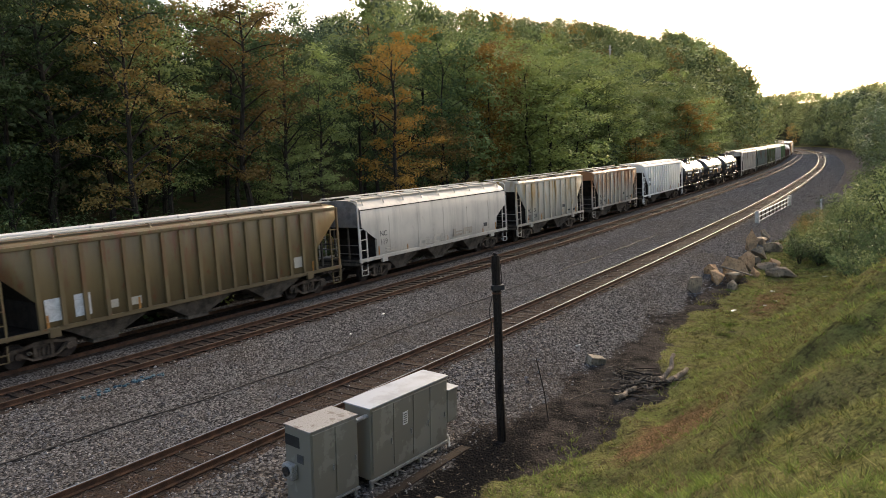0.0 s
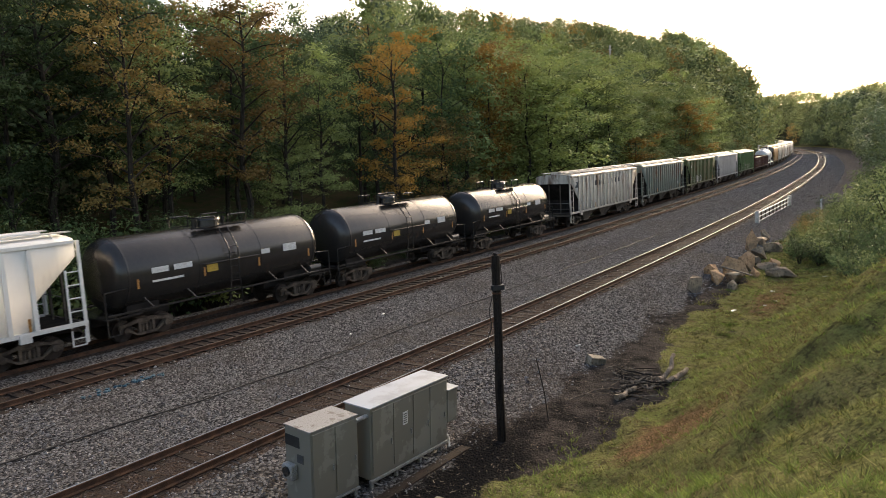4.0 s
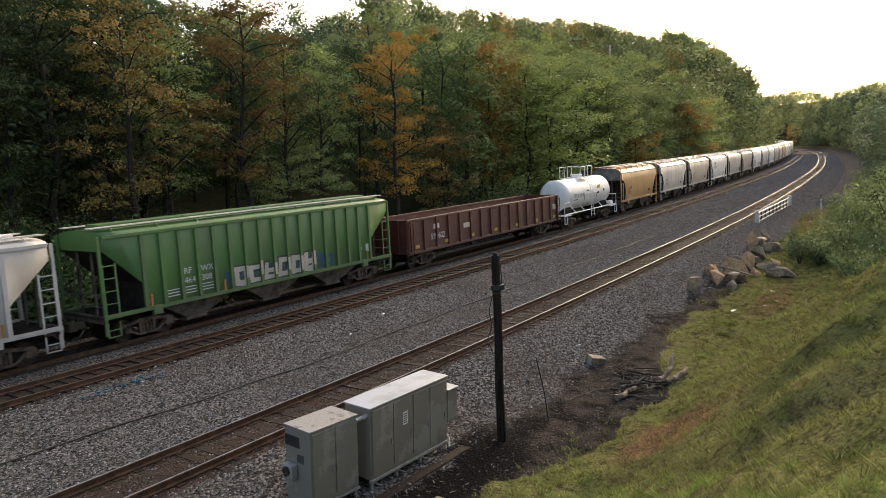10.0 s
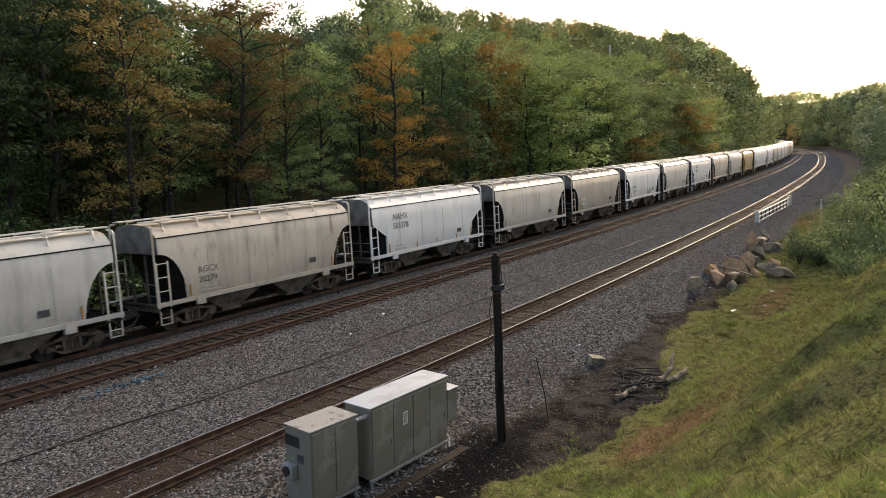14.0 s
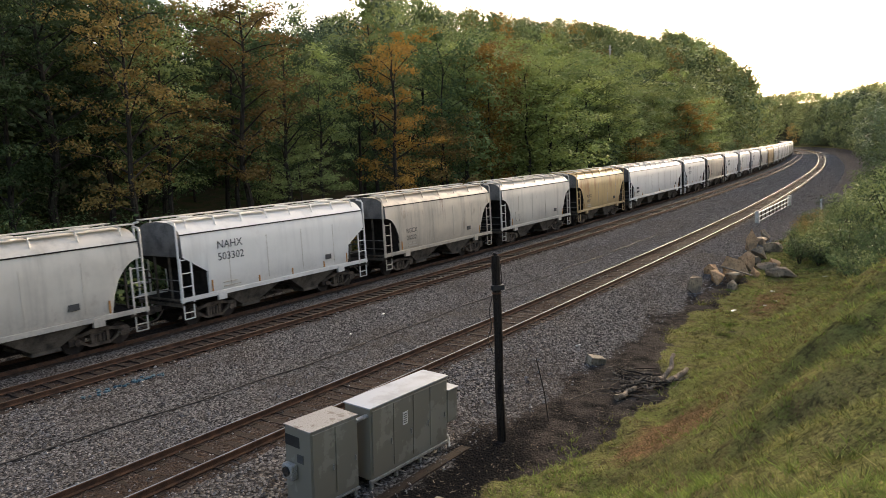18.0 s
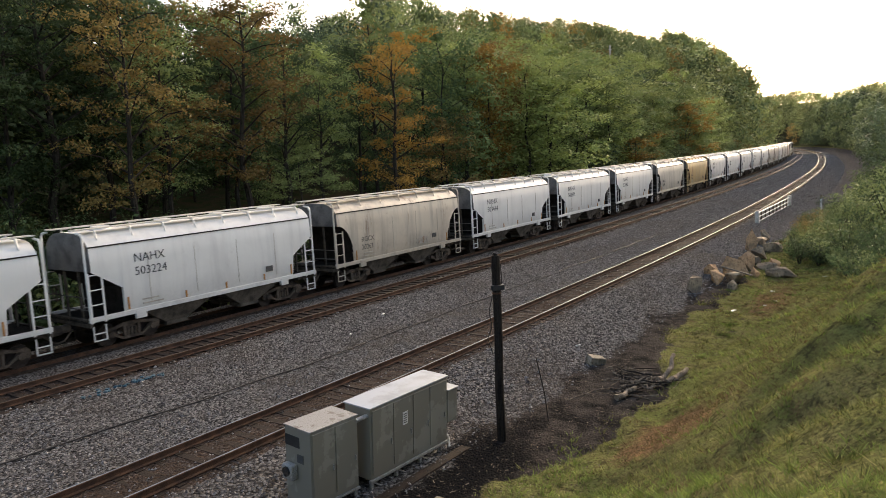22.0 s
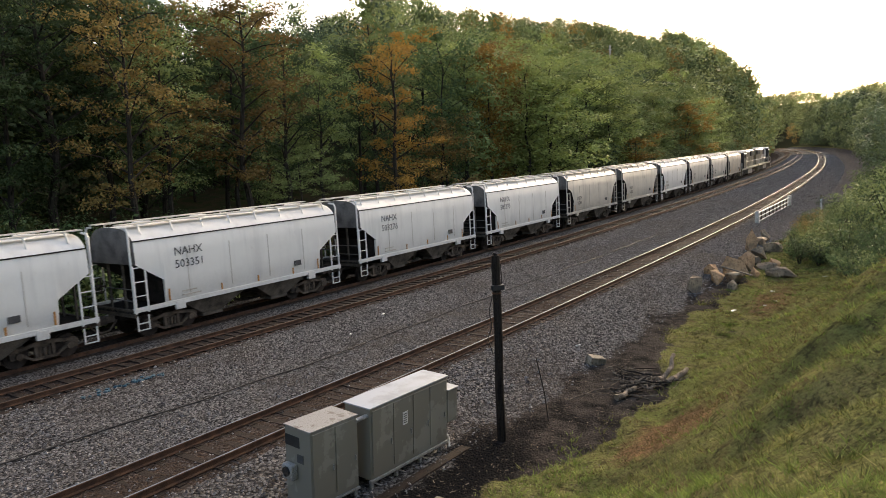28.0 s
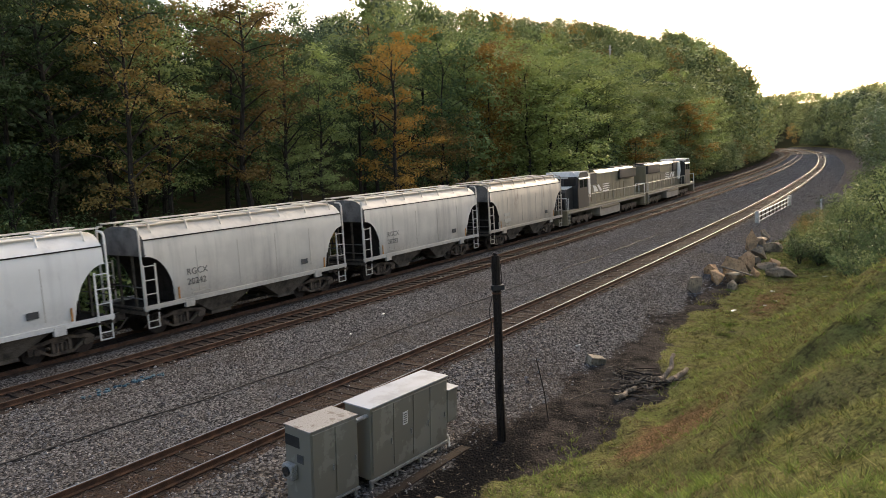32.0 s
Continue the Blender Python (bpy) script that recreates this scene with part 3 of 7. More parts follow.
def coupler(parent, x, sign):
    bm = B()
    box(bm, min(x, x + sign * 0.5), max(x, x + sign * 0.5), -0.12, 0.12, 0.72, 0.98, 0.02)
    box(bm, min(x + sign * 0.35, x + sign * 0.68), max(x + sign * 0.35, x + sign * 0.68), -0.2, 0.2, 0.68, 1.02, 0.05)
    rod(bm, [(x + sign * 0.1, -0.4, 0.85), (x + sign * 0.45, -0.42, 0.5), (x + sign * 0.68, -0.3, 0.42)], 0.035)
    part("coupler", bm, M["iron"], parent)


def end_gear(car, half, paint, post_top, tall, ladder_top, truck_at):
    """Platforms, posts, ladders, stirrups, couplers and trucks: the same on both ends."""
    for e in (-1, 1):
        x = e * half
        # platform, sill, inner posts and grab irons: end shade painted in dark materials
        part("end_platform", box(B(), min(x, x - e * 1.9), max(x, x - e * 1.9), -1.45, 1.45, 1.1, 1.2, 0.01), M["under"], car)
        part("end_sill", box(B(), min(x, x - e * 0.12), max(x, x - e * 0.12), -1.5, 1.5, 0.96, 1.26, 0.012), M["bay"], car)
        for y in (-1.46, -0.5, 0.5, 1.46):
            bm = B()
            if abs(y) > 1 and tall:
                rod(bm, [(x - e * 0.07, y, 1.1), (x - e * 0.07, y, post_top - 0.18), (x - e * 0.07, y * 0.94, post_top - 0.04), (x - e * 0.07, y * 0.72, post_top)], 0.045, 8)
            elif abs(y) > 1:
                box(bm, x - e * 0.06 - 0.05, x - e * 0.06 + 0.05, y - 0.05, y + 0.05, 0.5, post_top - 0.22)
            else:
                box(bm, x - e * 0.3 - 0.04, x - e * 0.3 + 0.04, y - 0.04, y + 0.04, 1.05, post_top - 0.5)
            part("end_post", bm, paint if abs(y) > 1 else M["bay"], car)
        bm = B()
        bar(bm, (x - e * 0.07, -1.45, 2.05), (x - e * 0.07, 1.45, 2.05), 0.022, 6)
        bar(bm, (x - e * 0.07, -1.45, 1.6), (x - e * 0.07, 0.3, 1.6), 0.022, 6)
        part("grab_iron", bm, M["end_paint"], car)
        for side in (-1, 1):
            ladder(car, x - e * 0.36, side * 1.5, 1.1, ladder_top, 0.52, paint)
            bm = B()
            for sx in (0.12, 0.6):
                box(bm, x - e * sx - 0.025, x - e * sx + 0.025, side * 1.48 - 0.02, side * 1.48 + 0.02, 0.42, 1.0)
            for z in (0.44, 0.7):
                box(bm, x - e * 0.36 - 0.25, x - e * 0.36 + 0.25, side * 1.48 - 0.025, side * 1.48 + 0.025, z - 0.02, z + 0.02)
            part("stirrup", bm, paint, car)
        coupler(car, x, e)
        truck(car, e * truck_at)
    bm = B()
    bmesh.ops.create_cone(bm, cap_ends=False, segments=20, radius1=0.3, radius2=0.3, depth=0.05, matrix=Matrix.Translation((-half + 0.02, 0.7, 2.1)) @ Euler((0, radians(90), 0)).to_matrix().to_4x4())
    rod(bm, [(-half + 0.02, 0.42, 2.1), (-half + 0.02, 0.98, 2.1)], 0.03)
    rod(bm, [(-half + 0.02, 0.7, 1.82), (-half + 0.02, 0.7, 2.38)], 0.03)
    part("brake_wheel", bm, M["iron"], car)
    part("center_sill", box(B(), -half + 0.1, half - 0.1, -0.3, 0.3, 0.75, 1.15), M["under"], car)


def bays(car, centres, length, material, top=1.27, bottom=0.42):
    for x in centres:
        for y in (-0.72, 0.72):
            bm = B()
            lo = [bm.verts.new((x + sx * 0.42, y + sy * 0.34, bottom)) for sx, sy in ((-1, -1), (1, -1), (1, 1), (-1, 1))]
            hi = [bm.verts.new((x + sx * length / 2, y + sy * 0.70, top)) for sx, sy in ((-1, -1), (1, -1), (1, 1), (-1, 1))]
            bm.faces.new(lo[::-1])
            bm.faces.new(hi)
            for i in range(4):
                bm.faces.new((lo[i], lo[(i + 1) % 4], hi[(i + 1) % 4], hi[i]))
            box(bm, x - 0.5, x + 0.5, y - 0.38, y + 0.38, bottom - 0.1, bottom + 0.02)
            part("hopper_bay", bm, material, car)


def loft(profile, xs, cut):
    """A body of one cross section along x; cut(x) is the height under which it is shorn off. Slot 1: sheared sheets."""
    bm = B()
    ring = profile + [(-y, z) for y, z in profile[-2:0:-1]]
    rows = []
    for x in xs:
        c = cut(x)
        rows.append([bm.verts.new((x, y, max(z, c))) for y, z in ring])
    k = len(ring)
    for i in range(len(xs) - 1):
        ca, cb = cut(xs[i]), cut(xs[i + 1])
        for j in range(k):
            q = (rows[i][j], rows[i][(j + 1) % k], rows[i + 1][(j + 1) % k], rows[i + 1][j])
            if (q[0].co - q[1].co).length < 1e-5 and (q[2].co - q[3].co).length < 1e-5:
                continue
            f = bm.faces.new(q)
            f.material_index = 1 if all(v.co.z <= c + 1e-4 for v, c in zip(q, (ca, ca, cb, cb))) else 0
            f.smooth = f.material_index == 0 and max(abs(ring[j][0]), abs(ring[(j + 1) % k][0])) > 0.02 and ring[j][1] > 1.2
    for r in (rows[0], rows[-1]):
        bm.faces.new(r).material_index = 2
    bmesh.ops.recalc_face_normals(bm, faces=bm.faces)
    return bm


ROUND = [(0, 1.26), (1.40, 1.26), (1.47, 1.55), (1.52, 2.05), (1.545, 2.6), (1.54, 3.2), (1.50, 3.86), (1.42, 3.99), (1.24, 4.17), (1.02, 4.30), (0.7, 4.38), (0, 4.42)]


def smooth_hopper(half, rounded, n_bays, paint, brackets=8):
    """A covered hopper with bowed smooth sides."""
    car = new("covered_hopper_car")
    end = half - 0.22

    def cut(x):
        d = end - abs(x)
        if rounded:
            return 1.26 + 1.98 * math.sqrt(max(0.0, 1 - (d / 1.2) ** 2)) if d < 1.2 else 1.26
        return 2.98 - d * 0.64 if d < 1.2 else 1.26

    e = [end - d for d in ((0, 0.03, 0.1, 0.2, 0.35, 0.5, 0.65, 0.8, 0.92, 1.02, 1.1, 1.16, 1.19, 1.21) if rounded else (0, 0.5, 1.0, 1.19, 1.2, 1.22))]
    mid = list(np.linspace(-e[-1] + 1.0, e[-1] - 1.0, 7))
    # slot 1: slope sheets in the end openings, shade painted dark
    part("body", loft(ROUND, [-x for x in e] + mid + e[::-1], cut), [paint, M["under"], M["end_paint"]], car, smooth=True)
    for side in (-1, 1):
        part("side_sill", box(B(), -half, half, side * 1.46 - 0.05, side * 1.46 + 0.05, 1.14, 1.32, 0.012), paint, car)
        # near-black strip along the roof seam paints the eave's shadow
        part("roof_seam", box(B(), -end, end, side * 1.505 - 0.02, side * 1.505 + 0.02, 3.86, 3.905), M["under"], car)
        part("running_board", box(B(), -half + 0.02, half - 0.02, side * 0.86 - 0.22, side * 0.86 + 0.22, 4.50, 4.54), M["pale_paint"], car)
        for i in range(brackets):
            x = -end + 0.5 + (2 * end - 1.0) * i / (brackets - 1)
            part("bracket", rod(B(), [(x, side * 1.30, 4.10), (x, side * 1.16, 4.46), (x, side * 0.7, 4.51)], 0.035), paint, car)
        for x in np.linspace(-end + 2.3, end - 2.3, max(3, int(end / 1.3))):
            part("seam", box(B(), x - 0.012, x + 0.012, side * 1.545 - 0.006, side * 1.545 + 0.004, 1.5, 3.4), M["grey_paint"], car)
        for x in (-end + 1.36, end - 1.36) if rounded else (-end + 1.36, -end + 3.9, 0.4, end - 3.0, end - 1.36):
            part("reflector", box(B(), x - 0.035, x + 0.035, side * 1.505 - 0.012, side * 1.505 + 0.012, 1.36, 1.84 if abs(x) > end - 2 else 1.64), M["stripe"], car)
        for e2 in (-1, 1):
            x = e2 * (half - 2.05)
            part("jacking_pad", box(B(), x - 0.22, x + 0.22, side * 1.46 - 0.07, side * 1.46 + 0.07, 0.94, 1.26, 0.01), paint, car)
        part("data_panel", box(B(), end - 2.9, end - 2.5, side * 1.535 - 0.012, side * 1.535 + 0.012, 1.72, 1.96), M["lettering"], car)
        for i, w in enumerate((0.9, 0.7)):
            part("stencil", box(B(), -end + 1.95, -end + 1.95 + w, side * 1.505 - 0.012, side * 1.505 + 0.012, 1.45 + 0.16 * i, 1.5 + 0.16 * i), M["grey_paint"], car)
    for x in np.linspace(-end + 1.4, end - 1.4, n_bays * 2):
        bm = B()
        bmesh.ops.create_cone(bm, cap_ends=True, segments=18, radius1=0.38, radius2=0.34, depth=0.12, matrix=Matrix.Translation((x, 0, 4.46)))
        part("hatch", bm, paint, car)
    span = 2 * (end - 1.75)
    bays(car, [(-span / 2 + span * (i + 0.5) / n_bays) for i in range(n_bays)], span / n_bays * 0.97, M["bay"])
    end_gear(car, half, paint, 4.42, True, 2.95, half - 1.85)
    return car


BOXY = [(0, 1.26), (1.46, 1.26), (1.5, 1.3), (1.5, 4.2), (1.44, 4.30), (1.0, 4.38), (0.5, 4.42), (0, 4.43)]


def ribbed_hopper(half, ribs, n_bays, paint, deep=1.5, round_hatches=0):
    """A covered hopper with flat sides and outside posts."""
    car = new("covered_hopper_car")
    end = half - 0.2

    def cut(x):
        d = end - abs(x)
        return 3.65 - d * (1.42 / deep) if d < deep else 1.26

    e = [end, end - deep / 2, end - deep + 0.02, end - deep, end - deep - 0.02]
    # the sheared slope sheets again get their shade as near-black colour
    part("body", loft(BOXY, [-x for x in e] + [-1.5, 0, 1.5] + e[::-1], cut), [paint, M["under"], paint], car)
    rib = None
    for side in (-1, 1):
        for i in range(ribs):
            x = -end + deep + 0.05 + (2 * (end - deep) - 0.1) * i / (ribs - 1)
            if rib is None:
                bm = prism(B(), [(-0.075, 1.3), (0.075, 1.3), (0.075, 4.02), (0.05, 4.1), (-0.05, 4.1), (-0.075, 4.02)], -0.055, 0.055)
                rib = part("rib", bm, paint, car)
                rib.location = (x, side * 1.545, 0)
            else:
                share(rib, Matrix.Translation((x, side * 1.545, 0)), car)
        part("side_sill", box(B(), -half, half, side * 1.5 - 0.05, side * 1.5 + 0.05, 1.14, 1.3, 0.012), paint, car)
        part("top_chord", box(B(), -end, end, side * 1.52 - 0.05, side * 1.52 + 0.05, 4.12, 4.25, 0.015), paint, car)
        part("running_board", box(B(), -half + 0.05, half - 0.05, side * 0.92 - 0.2, side * 0.92 + 0.2, 4.50, 4.54), M["pale_paint"], car)
        for x in np.linspace(-end + 0.6, end - 0.6, 9):
            part("bracket", rod(B(), [(x, side * 1.3, 4.30), (x, side * 1.1, 4.48), (x, side * 0.75, 4.51)], 0.025), paint, car)
        for e2 in (-1, 1):
            x = e2 * (half - 2.2)
            part("jacking_pad", box(B(), x - 0.2, x + 0.2, side * 1.5 - 0.07, side * 1.5 + 0.07, 0.94, 1.26, 0.01), paint, car)
        for x in (-end + deep + 0.3, -end * 0.35, end * 0.3, end - deep - 0.25):
            part("reflector", box(B(), x - 0.045, x + 0.045, side * 1.51 - 0.01, side * 1.51 + 0.01, 1.3, 1.75), M["stripe"], car)
    for i in range(round_hatches):
        x = -end + 1.2 + (2 * end - 2.4) * i / (round_hatches - 1)
        bm = bar(B(), (x, -0.62, 4.36), (x, -0.62, 4.5), 0.46, 22)
        bar(bm, (x, -0.62, 4.5), (x, -0.62, 4.53), 0.3, 18)
        part("hatch", bm, M["bay"], car)
    for i in range(0 if round_hatches else 4):
        a, b = -end + 0.5 + (2 * end - 1) * i / 4, -end + 0.42 + (2 * end - 1) * (i + 1) / 4
        part("hatch", box(B(), a, b, -0.42, 0.42, 4.42, 4.60, 0.03), M["white_paint"], car, "pale hatch cover")
    span = 2 * (end - deep - 0.5)
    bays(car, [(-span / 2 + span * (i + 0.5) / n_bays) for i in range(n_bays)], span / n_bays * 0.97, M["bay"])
    end_gear(car, half, paint, 4.44, False, 3.2, half - 1.95)
    return car


def lathe(rows, n=40):
    """Turned about the x axis: rows of x, radius, about the height that move() sets later."""
    bm = B()
    rings = [[bm.verts.new((x, r * math.cos(2 * math.pi * i / n), r * math.sin(2 * math.pi * i / n))) for i in range(n)] for x, r in rows]
    for a, b in zip(rings, rings[1:]):
        for i in range(n):
            bm.faces.new((a[i], a[(i + 1) % n], b[(i + 1) % n], b[i]))
    bm.faces.new(rings[0])
    bm.faces.new(rings[-1])
    bmesh.ops.recalc_face_normals(bm, faces=bm.faces)
    return bm


def tank_car(half, barrel, radius, axis, paint, trim, platform):
    car = new("tank_car")
    q = barrel
    dome = [(q + 0.62 * math.sin(a), radius * math.cos(a) ** 0.62) for a in np.linspace(0, 1.45, 8)]
    rows = [(-x, r) for x, r in dome[::-1]] + [(-q * 0.33, radius), (q * 0.33, radius)] + dome
    tank = part("tank", lathe(rows), paint, car, smooth=True)
    tank.location = (0, 0, axis)
    for x in (-q, -q * 0.34, q * 0.34, q):
        ring = part("weld_band", lathe([(x - 0.05, radius + 0.004), (x - 0.04, radius + 0.014), (x + 0.04, radius + 0.014), (x + 0.05, radius + 0.004)]), paint, car, smooth=True)
        ring.location = (0, 0, axis)
    top = axis + radius
    bm = B()
    bmesh.ops.create_cone(bm, cap_ends=True, segments=24, radius1=0.5, radius2=0.48, depth=0.3, matrix=Matrix.Translation((0, 0, top + 0.1)))
    bmesh.ops.create_cone(bm, cap_ends=True, segments=24, radius1=0.56, radius2=0.5, depth=0.08, matrix=Matrix.Translation((0, 0, top + 0.27)))
    part("manway", bm, paint, car)
    for sx in (-0.75, 0.8):
        bm = B()
        bar(bm, (sx, 0, top - 0.05), (sx, 0, top + 0.32), 0.09, 12)
        part("valve", bm, trim, car)
    plat = part("platform", box(B(), -1.3, 1.3, -0.95, -0.55, top - 0.02, top + 0.02), trim, car)
    part("platform", box(B(), -1.3, 1.3, 0.55, 0.95, top - 0.02, top + 0.02), trim, car)
    rail_h = 0.95 if platform else 0.42
    for side in (-1, 1):
        y = side * 0.95
        bm = B()
        rod(bm, [(-1.3, y, top), (-1.3, y, top + rail_h), (-0.35, y, top + rail_h), (-0.35, y, top)], 0.03)
        part("railing", bm, trim, car)
        bm = B()
        rod(bm, [(0.35, y, top), (0.35, y, top + rail_h), (1.3, y, top + rail_h), (1.3, y, top)], 0.03)
        part("railing", bm, trim, car)
        for sx in (-1.3, 1.3):
            part("end_bar", rod(B(), [(sx, y, top + rail_h), (sx, y * 0.4, top + rail_h)], 0.03), trim, car)
        ladder_base = new("ladder")
        ladder_base.parent = car
        for sx in (-0.23, 0.23):
            bm = B()
            rod(bm, [(sx, side * 1.0, top - 0.1), (sx, side * (radius + 0.12), axis + 0.5), (sx, side * (radius + 0.12), axis - 0.8), (sx * 1.6, side * 1.5, 0.6)], 0.03)
            part("ladder_stile", bm, trim, ladder_base)
        for i in range(9):
            z = 0.75 + i * (axis + 0.6 - 0.75) / 8
            part("rung", rod(B(), [(-0.23, side * (radius + 0.1), z), (0.23, side * (radius + 0.1), z)], 0.02), trim, ladder_base)
        part("walkway_pipe", rod(B(), [(-half + 0.1, side * 1.45, 1.22), (half - 0.1, side * 1.45, 1.22)], 0.045), trim, car)
        part("grab_rail", rod(B(), [(-q * 0.33, side * (radius + 0.08), axis), (q * 0.3, side * (radius + 0.08), axis)], 0.03), trim, car)
        for sx in (-q * 0.86, -q * 0.45, q * 0.45, q * 0.86):
            part("stay", rod(B(), [(sx, side * radius * 0.8, axis - radius * 0.62), (sx + 0.25, side * 1.45, 1.22)], 0.035), trim, car)
        for sx in (-q * 0.93, -q * 0.3, q * 0.3, q * 0.93):
            part("reflector", box(B(), sx - 0.04, sx + 0.04, side * (radius * 0.985) - 0.012, side * (radius * 0.985) + 0.012, axis - 0.5, axis + 0.1), M["stripe"], car)
    for e in (-1, 1):
        x = e * half
        part("end_platform", box(B(), min(x, x - e * 1.5), max(x, x - e * 1.5), -1.45, 1.45, 1.06, 1.12), trim, car)
        for side in (-1, 1):
            part("hand_rail", rod(B(), [(x - e * 0.06, side * 1.42, 0.45), (x - e * 0.06, side * 1.42, 2.1), (x - e * 1.0, side * 1.42, 2.15), (x - e * 1.3, side * 1.2, 2.2)], 0.03), trim, car)
            part("stirrup", rod(B(), [(x - e * 0.06, side * 1.45, 1.1), (x - e * 0.06, side * 1.45, 0.45), (x - e * 0.5, side * 1.45, 0.45), (x - e * 0.5, side * 1.45, 1.1)], 0.03), trim, car)
        part("stub_sill", box(B(), min(x, x - e * 3.4), max(x, x - e * 3.4), -0.35, 0.35, 0.72, 1.1, 0.02), M["under"], car)
        part("saddle", prism(B(), [(e * (half - 2.6), 1.0), (e * (half - 1.2), 1.0), (e * (half - 1.2), axis - radius * 0.7), (e * (half - 2.6), axis - radius * 0.7)], -0.9, 0.9), M["under"], car)
        coupler(car, x, e)
        truck(car, e * (half - 1.85))
    part("reservoir", lathe([(half - 1.25, 0.1), (half - 1.2, 0.2), (half - 0.5, 0.2), (half - 0.45, 0.1)], 16), trim, car, smooth=True).location = (0, -1.1, 1.36)
    return car


def gondola(half, top, paint):
    car = new("gondola_car")
    w = 1.5
    for side in (-1, 1):
        part("side", box(B(), -half + 0.25, half - 0.25, side * w - 0.03, side * w + 0.03, 1.05, top), paint, car)
        part("top_chord", box(B(), -half + 0.2, half - 0.2, side * w - 0.07, side * w + 0.07, top - 0.1, top + 0.03, 0.02), paint, car)
        part("side_sill", box(B(), -half + 0.2, half - 0.2, side * w - 0.09, side * w + 0.06, 0.95, 1.12, 0.02), paint, car)
        for i in range(16):
            x = -half + 0.5 + (2 * half - 1.0) * i / 15
            part("rib", box(B(), x - 0.06, x + 0.06, side * (w + 0.07) - 0.05, side * (w + 0.07) + 0.05, 1.08, top - 0.06, 0.015), paint, car)
        for i in range(7):
            x = -half + 1.1 + (2 * half - 2.2) * i / 6
            part("reflector", box(B(), x - 0.2, x + 0.2, side * (w + 0.045) - 0.012, side * (w + 0.045) + 0.012, 1.25, 1.45), M["yellow"], car)
        for e in (-1, 1):
            ladder(car, e * (half - 0.45), side * (w + 0.14), 0.95, top - 0.2, 0.42, paint)
            part("stirrup", rod(B(), [(e * (half - 0.2), side * 1.5, 1.0), (e * (half - 0.2), side * 1.5, 0.45), (e * (half - 0.65), side * 1.5, 0.45), (e * (half - 0.65), side * 1.5, 1.0)], 0.03), paint, car)
    for e in (-1, 1):
        x = e * (half - 0.22)
        part("end", box(B(), x - 0.05, x + 0.05, -w, w, 1.0, top + 0.02, 0.01), paint, car)
        for y in (-0.9, 0, 0.9):
            part("end_stake", box(B(), min(x, x + e * 0.14), max(x, x + e * 0.14), y - 0.08, y + 0.08, 1.0, top, 0.015), paint, car)
        coupler(car, e * (half - 0.15), e)
        truck(car, e * (half - 2.3))
    part("floor", box(B(), -half + 0.25, half - 0.25, -w, w, 1.0, 1.1), M["under"], car)
    part("center_sill", box(B(), -half + 0.1, half - 0.1, -0.3, 0.3, 0.62, 1.0), M["under"], car)
    return car


